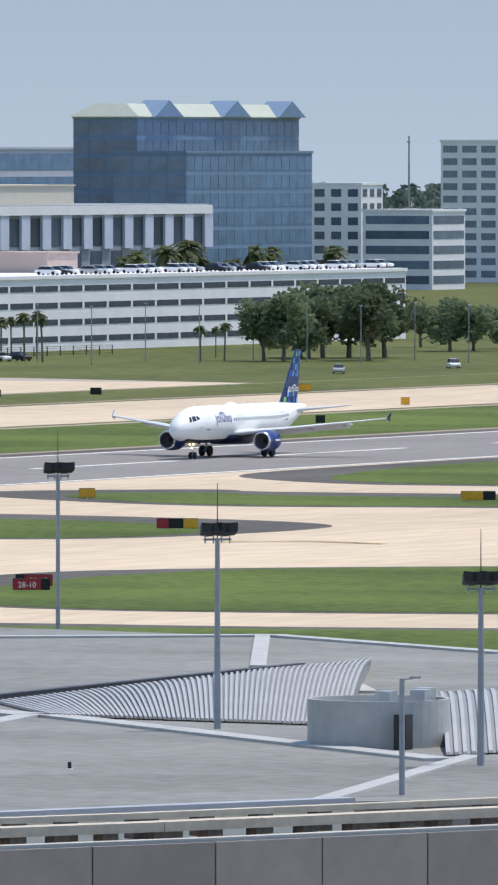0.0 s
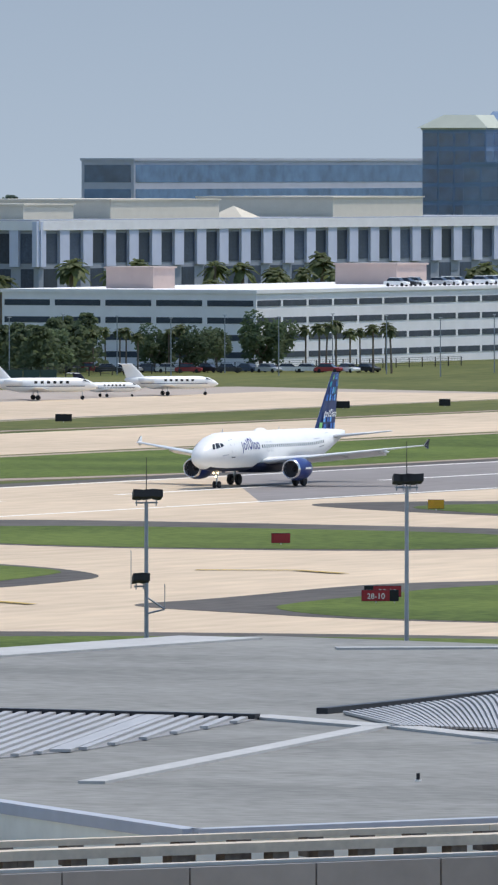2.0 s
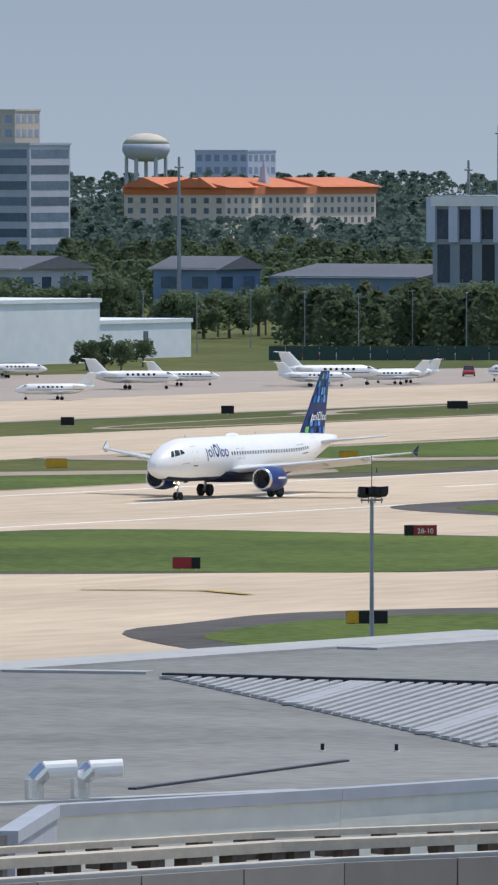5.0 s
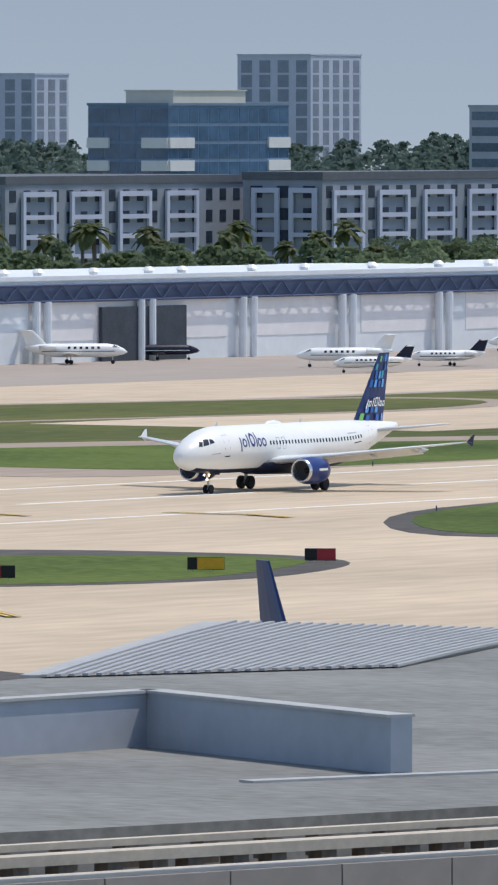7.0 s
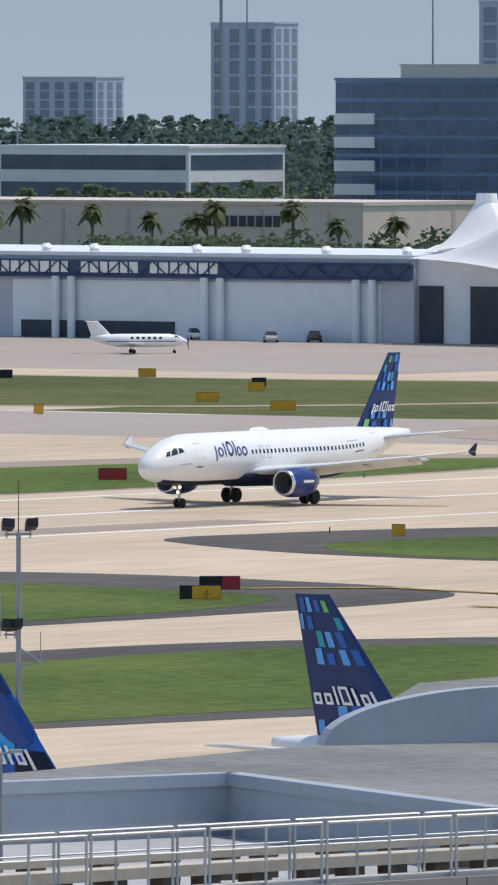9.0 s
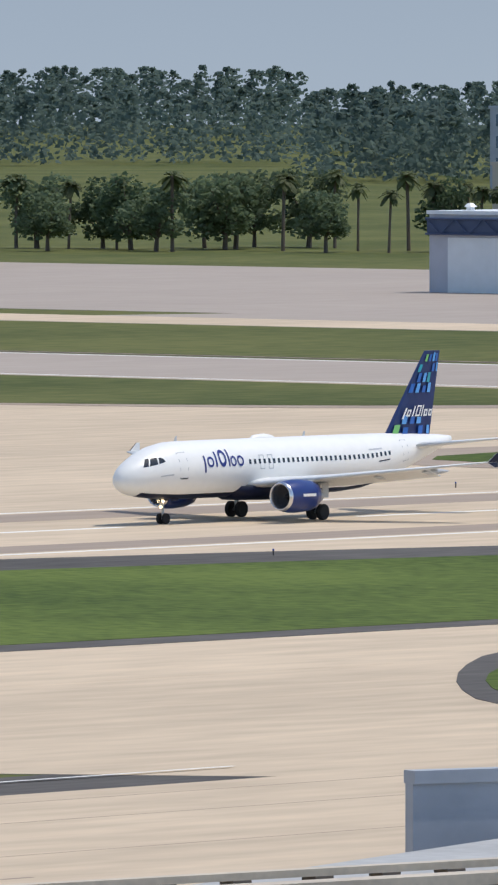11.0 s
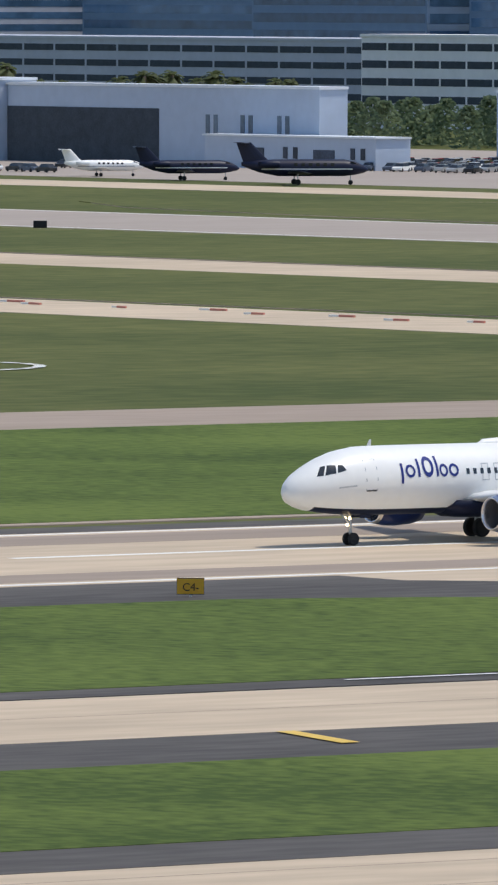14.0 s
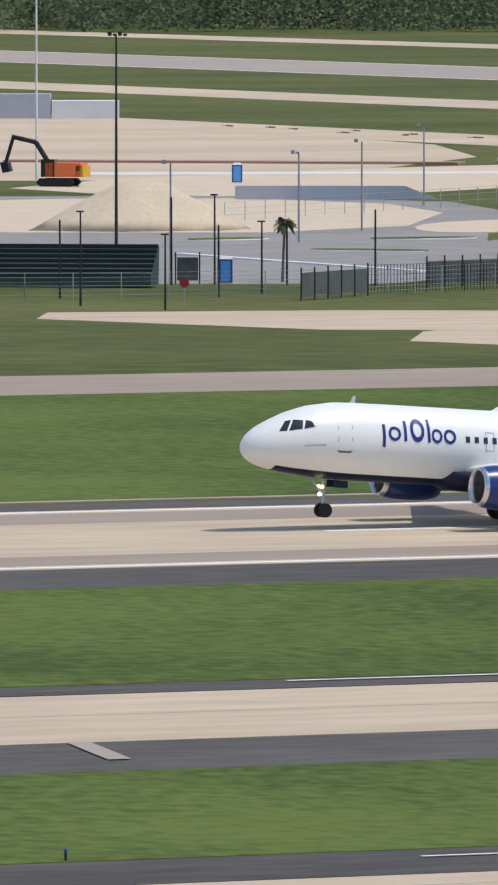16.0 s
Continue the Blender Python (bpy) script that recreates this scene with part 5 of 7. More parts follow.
for i in range(9):
    mark("edge_dash", rect(-40 + i * 60, -26 + i * 60 + (i % 3) * 4, 444.3, 444.7), 0.12, WHITE_LINE, "white painted taxiway edge dash")
    mark("edge_dash", rect(-40 + i * 52, -27 + i * 52 + (i % 3) * 4, 361.7, 362.0), 0.12, WHITE_LINE, "white painted apron edge dash")
for i in range(12):
    x = 60 + i * 26 + (i % 3) * 5
    mark("slab_joint", rect(x, x + 14, 338 - (i % 4) * 9, 338.3 - (i % 4) * 9), 0.045, ASPHALT_OLD, "dark sealed concrete joint")
for y in (430, 352, 343, 329, 300):
    mark("slab_joint", rect(-300, 400, y, y + 0.12), 0.045, ASPHALT_OLD, "dark sealed concrete joint")
# the ring of white dashes round the wind cone
for i in range(26):
    a = i * math.tau / 26
    c = Vector((541.5 + 15 * math.cos(a) * 1.0, 823 + 15 * math.sin(a)))
    tdir = Vector((-math.sin(a), math.cos(a)))
    ndir = Vector((math.cos(a), math.sin(a)))
    p = [c - tdir * 1.4 - ndir * 0.5, c + tdir * 1.4 - ndir * 0.5, c + tdir * 1.4 + ndir * 0.5, c - tdir * 1.4 + ndir * 0.5]
    mark("ring_dash", [tuple(v) for v in p], 0.1, WHITE_LINE, "white dash of the ring round the wind cone")
ws = thing("windsock", pose(542.4, 823.1, 0.09, 0, 0, -33), "orange wind cone hanging from a slim mast", "windsock")
rods_part("mast", [((0, 0, 0), (0, 0, 5.6), 0.06)], POLE, ws)
rods_part("cone", [((0, 0, 5.5), (-0.7, 0, 5.2), 0.42, 0.36), ((-0.7, 0, 5.2), (-1.3, 0, 3.9), 0.36, 0.2)], ORANGE, ws, n=14)



# ---- sky backdrop and far woods ----
def polar(b, r, z=0.0):
    return Vector((r * math.sin(radians(b)), r * math.cos(radians(b)), z))


SKY_M = bpy.data.materials.new("hazy_sky")
SKY_M.use_nodes = True
sn, sl = SKY_M.node_tree.nodes, SKY_M.node_tree.links
sn.remove(sn["Principled BSDF"])
em, ramp, sep, geo, mr = sn.new("ShaderNodeEmission"), sn.new("ShaderNodeValToRGB"), sn.new("ShaderNodeSeparateXYZ"), sn.new("ShaderNodeNewGeometry"), sn.new("ShaderNodeMapRange")
sl.new(geo.outputs["Position"], sep.inputs[0])
sl.new(sep.outputs[2], mr.inputs[0])
mr.inputs[1].default_value, mr.inputs[2].default_value = 20, 130
sl.new(mr.outputs[0], ramp.inputs[0])
ramp.color_ramp.elements[0].color, ramp.color_ramp.elements[1].color = (0.372, 0.45, 0.55, 1), (0.305, 0.382, 0.49, 1)
sl.new(ramp.outputs[0], em.inputs[0])
sl.new(em.outputs[0], sn["Material Output"].inputs[0])
bm = bmesh.new()
cols = [[bm.verts.new(polar(b, 4900, z)) for z in (-20, 60, 140, 260)] for b in range(-30, 121, 5)]
for a, c in zip(cols, cols[1:]):
    for j in range(3):
        bm.faces.new((a[j], c[j], c[j + 1], a[j + 1]))
tagged(part("backdrop", bm, SKY_M), "pale hazy blue sky low over the horizon", "sky", kind="structure")

# Leaf tones paler and greyer than foliage: distance haze put into the colour.
LEAF_HAZED = mat("leaves", (0.17, 0.215, 0.115), 0.7, scale=0.15, fine=5, col2=(0.12, 0.16, 0.09), spec=0.25, per_object=0.25)
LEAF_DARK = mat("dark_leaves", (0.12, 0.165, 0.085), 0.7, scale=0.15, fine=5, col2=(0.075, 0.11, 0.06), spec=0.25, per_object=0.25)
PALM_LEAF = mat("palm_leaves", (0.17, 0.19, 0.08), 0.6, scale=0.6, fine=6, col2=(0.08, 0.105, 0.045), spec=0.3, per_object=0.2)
# Woodland bluer than the nearer trees, the haze over it mixed into the green.
WOODS_HAZED = mat("far_woods", (0.17, 0.225, 0.19), 0.8, scale=0.02, fine=12, col2=(0.12, 0.165, 0.145), spec=0.1)


def let_light_through(m, share):
    """Leaves pass part of the light on to their far side."""
    n, l = m.node_tree.nodes, m.node_tree.links
    b, tr, mx = n["Principled BSDF"], n.new("ShaderNodeBsdfTranslucent"), n.new("ShaderNodeMixShader")
    l.new(b.inputs["Base Color"].links[0].from_socket, tr.inputs[0])
    mx.inputs[0].default_value = share
    l.new(b.outputs[0], mx.inputs[1])
    l.new(tr.outputs[0], mx.inputs[2])
    l.new(mx.outputs[0], n["Material Output"].inputs[0])


for m in (LEAF_HAZED, LEAF_DARK, PALM_LEAF, WOODS_HAZED):
    let_light_through(m, 0.5)
BARK = mat("bark", (0.16, 0.125, 0.095), 0.9, scale=2, var=0.2)


def leaf_verts(rng, verts, faces, c, size):
    """One tilted leafy clump card of four corners, bent in the middle."""
    a, b = rng.uniform(0, math.tau), rng.uniform(-1.15, 1.15)
    u = Vector((math.cos(a), math.sin(a), rng.uniform(-0.4, 0.4))) * size
    v = Vector((-math.sin(a) * math.sin(b), math.cos(a) * math.sin(b), math.cos(b))) * size * 0.8
    k = len(verts)
    verts += [c - u - v * 0.5, c + u - v * 0.6, c + u * 0.7 + v, c - u * 0.6 + v * 0.8, c + Vector((0, 0, 0.22 * size))]
    faces += [(k, k + 1, k + 4), (k + 1, k + 2, k + 4), (k + 2, k + 3, k + 4), (k + 3, k, k + 4)]


def raw(name, verts, faces, material):
    me = bpy.data.meshes.new(name)
    me.from_pydata([tuple(v) for v in verts], [], faces)
    me.materials.append(material)
    return me


def broad_tree(seed, material=LEAF_HAZED):
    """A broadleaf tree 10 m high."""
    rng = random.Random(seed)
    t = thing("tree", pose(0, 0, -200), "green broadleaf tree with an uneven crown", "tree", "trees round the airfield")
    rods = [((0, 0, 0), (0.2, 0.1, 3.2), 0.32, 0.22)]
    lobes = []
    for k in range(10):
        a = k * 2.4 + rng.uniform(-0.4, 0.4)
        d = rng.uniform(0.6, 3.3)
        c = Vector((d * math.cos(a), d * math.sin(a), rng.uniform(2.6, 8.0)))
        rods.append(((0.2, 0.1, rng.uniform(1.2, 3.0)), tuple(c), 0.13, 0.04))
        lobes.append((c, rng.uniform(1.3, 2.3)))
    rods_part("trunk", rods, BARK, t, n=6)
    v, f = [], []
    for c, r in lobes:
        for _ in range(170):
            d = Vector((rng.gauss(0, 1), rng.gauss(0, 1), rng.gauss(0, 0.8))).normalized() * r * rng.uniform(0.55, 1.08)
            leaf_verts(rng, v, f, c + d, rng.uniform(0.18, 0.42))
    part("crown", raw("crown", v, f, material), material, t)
    return t


def palm_tree(seed):
    """A cabbage palm 10 m high."""
    rng = random.Random(seed)
    t = thing("palm_tree", pose(0, 0, -200), "tall palm tree with a ragged round head of fronds", "palm tree", "palm trees")
    lean = rng.uniform(-0.4, 0.4)
    rods_part("trunk", [((0, 0, 0), (lean * 0.4, 0, 4.5), 0.22, 0.17), ((lean * 0.4, 0, 4.5), (lean, 0, 8.6), 0.17, 0.19)], BARK, t, n=7)
    v, f = [], []
    for k in range(34):
        a, el = rng.uniform(0, math.tau), rng.uniform(-0.7, 1.3)
        d = Vector((math.cos(a) * math.cos(el), math.sin(a) * math.cos(el), math.sin(el)))
        side = d.cross(Vector((0, 0, 1))).normalized() if abs(d.z) < 0.99 else Vector((1, 0, 0))
        base, ln = Vector((lean, 0, 8.6)), rng.uniform(1.3, 1.9)
        pts = [base + d * ln * u - Vector((0, 0, 0.55 * ln * u * u)) for u in (0.15, 0.5, 0.8, 1.05)]
        k0 = len(v)
        for p, w in zip(pts, (0.08, 0.42, 0.36, 0.05)):
            v += [p - side * w + Vector((0, 0, -0.12)), p, p + side * w + Vector((0, 0, -0.12))]
        for j in range(3):
            q = k0 + j * 3
            f += [(q, q + 1, q + 4, q + 3), (q + 1, q + 2, q + 5, q + 4)]
    part("crown", raw("crown", v, f, PALM_LEAF), PALM_LEAF, t)
    return t


BROAD = [broad_tree(3), broad_tree(8), broad_tree(21, LEAF_DARK), broad_tree(34)]
PALMS = [palm_tree(2), palm_tree(9)]
FREE = BROAD + PALMS
rng = random.Random(77)


def plant(kind, p, h):
    src = rng.choice(BROAD if kind == "b" else PALMS)
    m = pose(p.x, p.y, 0, 0, 0, rng.uniform(0, 360))
    if src in FREE:
        FREE.remove(src)
        src.matrix_world = m
        src.scale = (h / 10,) * 3
        return src
    c = copy_thing(src, m)
    w = h / 10 * rng.uniform(0.9, 1.15)
    c.scale = (w, w, h / 10)
    return c


# bearing from, to, distance, height, count, kinds
BELTS = [(64.66, 65.35, 1890, 13.6, 8, "b"), (65.45, 66.3, 1990, 9.5, 7, "b"), (62.9, 63.06, 1888, 11.5, 2, "b"), (63.15, 63.65, 1888, 8.6, 9, "p"), (61.85, 62.75, 1886, 8.4, 15, "bbp"), (64.38, 64.55, 1890, 7, 3, "p"),
         (60.0, 62.1, 1880, 9.5, 40, "bbp"), (59.4, 61.1, 1990, 10.5, 26, "bbp"), (58.3, 60.9, 2350, 9.5, 44, "b"), (58.3, 60.9, 2650, 11, 40, "b"), (58.9, 59.3, 1700, 6, 4, "b"), (57.3, 59.2, 2000, 11, 26, "b"),
         (54.6, 57.6, 1720, 12.5, 46, "b"), (55.0, 57.4, 1780, 16.5, 14, "p"), (52.0, 53.9, 1640, 12.5, 24, "b"), (50.6, 53.7, 1820, 15.5, 12, "p"), (50.9, 51.5, 1780, 14.0, 5, "bp"), (53.5, 55.2, 1640, 13, 16, "pb"), (49.5, 53.0, 2300, 12.5, 40, "b"),
         (46.5, 50.0, 1900, 14, 34, "bp"), (43.5, 45.2, 1770, 18.6, 16, "p"), (45.1, 46.4, 1810, 15, 16, "bp"), (45.3, 46.4, 1760, 8, 10, "b"), (38.8, 41.5, 1960, 17.5, 44, "b"), (36.7, 38.9, 2080, 17, 30, "bp"), (34.0, 35.5, 2120, 16.5, 16, "p"), (35.6, 36.6, 2230, 9.5, 12, "b"), (31.9, 34.1, 2230, 17.5, 26, "p"),
         (29.0, 31.7, 2420, 16, 44, "b"), (22.3, 29.2, 2700, 17, 90, "b"), (22.3, 29.2, 2760, 19, 60, "b"), (41.5, 43.7, 2020, 18, 20, "b")]


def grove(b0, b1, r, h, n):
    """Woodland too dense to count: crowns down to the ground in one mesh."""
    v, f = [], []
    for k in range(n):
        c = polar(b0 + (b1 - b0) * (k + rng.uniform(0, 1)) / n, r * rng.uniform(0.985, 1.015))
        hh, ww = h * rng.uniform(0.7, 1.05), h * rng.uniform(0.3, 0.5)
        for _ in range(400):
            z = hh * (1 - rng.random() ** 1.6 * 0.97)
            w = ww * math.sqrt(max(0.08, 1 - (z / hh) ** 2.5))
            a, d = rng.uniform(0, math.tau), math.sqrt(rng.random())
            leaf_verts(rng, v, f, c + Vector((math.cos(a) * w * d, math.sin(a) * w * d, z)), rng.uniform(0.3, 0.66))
    tagged(part("grove", raw("grove", v, f, LEAF_HAZED), LEAF_HAZED), "dense green grove of trees behind the airfield", "trees", kind="stuff")


for b0, b1, r, h, n, kinds in BELTS:
    if r > 2000 and "p" not in kinds or n > 38:
        grove(b0, b1, r, h, int(n * 1.2))
        continue
    for k in range(n):
        b = b0 + (b1 - b0) * (k + rng.uniform(0.1, 0.9)) / n
        plant(rng.choice(kinds), polar(b, r * rng.uniform(0.985, 1.015)), h * rng.uniform(0.78, 1.05))


for k in range(36):  # palms between the garage and the institute
    plant("p", Vector((1795 + k * 8 + rng.uniform(-4, 4), rng.uniform(945, 985))), rng.uniform(14, 19))


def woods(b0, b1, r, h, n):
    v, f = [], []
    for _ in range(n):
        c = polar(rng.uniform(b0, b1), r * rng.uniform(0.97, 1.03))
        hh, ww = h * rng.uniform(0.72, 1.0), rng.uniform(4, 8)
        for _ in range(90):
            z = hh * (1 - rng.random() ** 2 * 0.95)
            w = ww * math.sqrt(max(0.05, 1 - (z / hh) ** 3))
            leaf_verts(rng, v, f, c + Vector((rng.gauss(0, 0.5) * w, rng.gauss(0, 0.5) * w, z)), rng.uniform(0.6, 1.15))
    tagged(part("far_woods", raw("far_woods", v, f, WOODS_HAZED), WOODS_HAZED), "distant dense green woodland on the skyline", "woods", kind="stuff")


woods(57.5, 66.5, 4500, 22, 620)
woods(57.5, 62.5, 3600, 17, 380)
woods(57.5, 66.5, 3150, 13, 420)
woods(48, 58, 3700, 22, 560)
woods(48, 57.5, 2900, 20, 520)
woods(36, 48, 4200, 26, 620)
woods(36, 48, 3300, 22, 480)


# ---- parked airliners at the gates ----
def park(name, label, style, b, r, toward):
    a = radians(b)
    view, right = Vector((math.sin(a), math.cos(a))), Vector((math.cos(a), -math.sin(a)))
    head = -view * math.cos(radians(toward)) + right * math.sin(radians(toward))
    pos = polar(b, r).to_2d() + head * 15.5
    return airliner(name, pose(pos.x, pos.y, 0.05, 0, 0, math.degrees(math.atan2(-head.y, -head.x))), label, style)


park("parked_airliner", "parked white airliner with navy block-pattern tail behind the roof", "blocks", 53.385, 492, 55)
park("parked_airliner", "parked white airliner with blue circle-pattern tail behind the roof", "circles", 51.65, 450, 52)
park("parked_airliner", "parked airliner with blue tail fin behind the roof", "circles", 61.22, 600, 8)
park("parked_airliner", "parked airliner with navy tail fin behind the roof", "plain", 56.8, 555, 22)


# ---- small jets on the apron ----
def small_jet(seed, body, stripe, label, prop=False):
    """A business aircraft 15 m long, nose to -x, wheels on the ground."""
    j = thing("business_jet" if not prop else "turboprop", pose(0, 0, -200), label, "small jet" if not prop else "propeller plane", "aircraft on the far apron")
    prof = [(-7.5, 0.05, -0.25), (-7.0, 0.4, -0.18), (-6.0, 0.75, -0.05), (-4.6, 0.98, 0), (3.0, 0.98, 0), (5.2, 0.72, 0.18), (7.2, 0.22, 0.45)]
    bm = bmesh.new()
    add_rings(bm, [[(x, r * math.cos(k * math.tau / 18), 1.95 + c + r * math.sin(k * math.tau / 18)) for k in range(18)] for x, r, c in prof])
    part("fuselage", bm, body, j, smooth=True)
    for side in (-1, 1):
        bm = bmesh.new()
        add_rings(bm, [foil_ring((-0.9, side * 0.5, 1.25), 2.9), foil_ring((1.6, side * 7.0, 1.75), 1.0)])
        part("wing", bm, body, j, smooth=True)
        if not prop:
            bm = bmesh.new()
            lathe(bm, (3.0, side * 1.35, 2.35), [(0, 0.36), (0.3, 0.44), (1.4, 0.44), (2.4, 0.28), (2.2, 0.05)], 14)
            part("engine", bm, body, j, smooth=True)
        rods_part("main_gear", [((0.9, side * 1.6, 0.3), (0.9, side * 1.5, 1.3), 0.07)], STEEL, j)
        wheel(j, 0.9, side * 1.6, 0.33, 0.2, False)
        for k in range(6):
            box_part("window", (-3.4 + k * 0.85, -3.0 + k * 0.85, side * 0.93 - 0.03, side * 0.93 + 0.03, 2.15, 2.5), GLASS, j)
        box_part("stripe", (-5.5, 5.0, side * 0.96 - 0.04, side * 0.96 + 0.02, 1.75, 1.87), stripe, j)
        bm = bmesh.new()
        add_rings(bm, [foil_ring((6.2, side * 0.1, 4.75), 1.5), foil_ring((7.2, side * 2.6, 4.8), 0.7)])
        part("tailplane", bm, body, j)
    bm = bmesh.new()
    add_rings(bm, [foil_ring((3.9, 0, 2.6), 3.1, True), foil_ring((6.1, 0, 4.85), 1.7, True)])
    part("fin", bm, stripe if seed % 2 else body, j)
    bm = bmesh.new()
    add_rings(bm, [[(x, y, z) for x, y, z in ((-6.35, -0.52, 2.25), (-6.35, 0.52, 2.25), (-5.5, 0.75, 2.68), (-5.5, -0.75, 2.68))], [(-6.1, -0.5, 2.2), (-6.1, 0.5, 2.2), (-5.3, 0.7, 2.6), (-5.3, -0.7, 2.6)]])
    part("windscreen", bm, GLASS, j)
    rods_part("nose_gear", [((-5.4, 0, 0.25), (-5.4, 0, 1.4), 0.06)], STEEL, j)
    wheel(j, -5.4, 0, 0.27, 0.16, False)
    if prop:
        for k in range(4):
            a = k * math.pi / 2 + 0.5
            rods_part("propeller_blade", [((-7.45, 0, 1.7), (-7.45, 1.3 * math.cos(a), 1.7 + 1.3 * math.sin(a)), 0.09, 0.04)], DARK, j, n=5)
    return j


STRIPE_GREY = mat("grey_stripe", (0.2, 0.22, 0.26), 0.4)
JETS = {"w": small_jet(2, WHITE, STRIPE_GREY, "white business jet with grey stripe parked on the apron"), "s": small_jet(3, WHITE, NAVY, "white business jet with navy tail parked on the apron"),
        "d": small_jet(4, NAVY, WHITE, "dark navy business jet parked on the apron"), "p": small_jet(6, WHITE, BLUE, "white and blue turboprop parked near the hangar", True)}
used = set()


def put_jet(kind, x, y, length, nose, swing=0.0):
    th = math.degrees(math.atan2(x, y))
    m = pose(x, y, 0.045, 0, 0, (180 - th if nose == "r" else -th) + swing)
    src = JETS[kind]
    if kind in used:
        o = copy_thing(src, m)
    else:
        used.add(kind)
        o = src
        o.matrix_world = m
    o.scale = (length / 15,) * 3


for row in (("w", 1457.9, 779.6, 16.5, "r", 12), ("s", 1480.8, 781, 11, "r", 25), ("w", 1495.5, 778.2, 14.5, "r", 14), ("s", 1413.5, 780.1, 12, "l", -60), ("w", 1389.4, 785.3, 10.5, "l", 20), ("w", 1372, 788, 10.5, "r", 8), ("w", 1284.9, 777.3, 11, "l", 14),
            ("w", 1345.9, 801.7, 13, "r", 12), ("w", 1368, 806.7, 10.5, "r", 14), ("w", 1381.5, 790.9, 14.5, "r", 15), ("w", 1399, 789, 10.5, "l", 15), ("s", 1401.3, 855, 10.5, "r", 10), ("d", 1410.6, 862, 10, "r", 20), ("s", 1330, 830, 11, "l", 20), ("d", 1276, 790, 9.5, "r", 30),
            ("w", 1232, 838, 13.8, "r", 10), ("d", 1258, 842, 10.5, "r", 10), ("w", 1237, 799.4, 13, "l", 14), ("s", 1213, 779.7, 10.5, "l", 14), ("s", 1250, 792, 10.5, "l", 14), ("p", 1116.4, 862.7, 12.5, "r", 8),
            ("w", 1150.9, 1138.9, 15, "r", 10), ("w", 1066, 1316, 11.5, "r", 10), ("d", 1066, 1286.9, 15.5, "r", 10), ("w", 1064.1, 1266, 15.5, "r", 12), ("w", 1143.8, 1403.5, 9, "l", 40), ("p", 1057.5, 1396.5, 8, "l", 10), ("s", 1057.7, 1325.6, 10.5, "r", 14), ("w", 1070, 1318, 11, "r", 30),
            ("w", 1080, 1569.5, 14, "r", 14), ("d", 1071.6, 1532.8, 17, "r", 10), ("d", 1064.9, 1491, 21, "r", 8), ("w", 1150, 1155, 11, "r", 20), ("w", 1175, 1130, 9, "r", 20)):
    put_jet(*row)


# ---- vehicles ----
def car(paint, label, van=0.0):
    c = thing("car", pose(0, 0, -200), label, "car", "parked cars")
    h = 0.8 + van
    bm = bmesh.new()
    add_rings(bm, [[(x, -w, z0), (x, w, z0), (x, w * 0.96, z1), (x, -w * 0.96, z1)] for x, w, z0, z1 in ((-2.2, 0.7, 0.4, 0.66), (-2.0, 0.86, 0.28, 0.8), (-1.0, 0.9, 0.25, 0.92), (1.7, 0.9, 0.25, 0.95), (2.15, 0.86, 0.3, 0.88), (2.25, 0.75, 0.4, 0.7))])
    part("body", bm, paint, c)
    bm = bmesh.new()
    add_rings(bm, [[(x0, -0.8, 0.9), (x0, 0.8, 0.9), (x1, 0.62, 0.9 + h * 0.66), (x1, -0.62, 0.9 + h * 0.66)] for x0, x1 in ((-1.15, -0.45), (1.75, 1.2))])
    part("cabin_glass", bm, GLASS, c)
    box_part("roof", (-0.5, 1.25, -0.64, 0.64, 0.86 + h * 0.66, 0.94 + h * 0.66), paint, c)
    for x in (-1.35, 1.35):
        for y in (-0.8, 0.8):
            wheel(c, x, y, 0.32, 0.2, False)
    return c


PAINTS = [(mat("silver_paint", (0.5, 0.5, 0.5), 0.3, 0.4), "silver"), (WHITE, "white"), (mat("black_paint", (0.02, 0.02, 0.022), 0.3), "black"), (mat("red_paint", (0.32, 0.03, 0.03), 0.35), "dark red"), (mat("slate_paint", (0.08, 0.1, 0.14), 0.3), "slate grey")]
CARS = [car(p, n + " saloon car parked in a row", 0.15 * (k % 2)) for k, (p, n) in enumerate(PAINTS)]
car_used = set()


def put_car(k, x, y, rot):
    m = pose(x, y, 0.04, 0, 0, rot)
    if k in car_used:
        return copy_thing(CARS[k], m)
    car_used.add(k)
    CARS[k].matrix_world = m


for i in range(5):
    put_car(i, *[(1174.6, 886.1), (405.7, 788.8), (1177.9, 881.6), (1444.6, 804.0), (1272.5, 846)][i], [40, 60, 40, 30, 35][i])
for i in range(34):
    put_car(rng.choice((0, 1, 2, 2, 4, 1, 2, 0, 4)), 1094 + rng.uniform(-1.5, 1.5), 1605 + i * 5.6, 90 + rng.choice((0, 180)) + rng.uniform(-4, 4))
for i in range(20):
    put_car(rng.choice((0, 1, 2, 4)), 1150 + (i % 3) * 7 + rng.uniform(-1, 1), 1560 + i * 1.7, rng.choice((0, 180)) + 30)
for i in range(16):
    p = polar(62.0 + i * 0.1, 1872 + rng.uniform(-3, 3))
    put_car(rng.choice((0, 1, 2, 4, 3)), p.x, p.y, 90 + rng.uniform(-30, 30))
for i in range(22):
    p = polar(60.1 + i * 0.075, 1790 + rng.uniform(-6, 6))
    put_car(rng.choice((0, 1, 2, 4, 3)), p.x, p.y, 90 + rng.uniform(-20, 20))
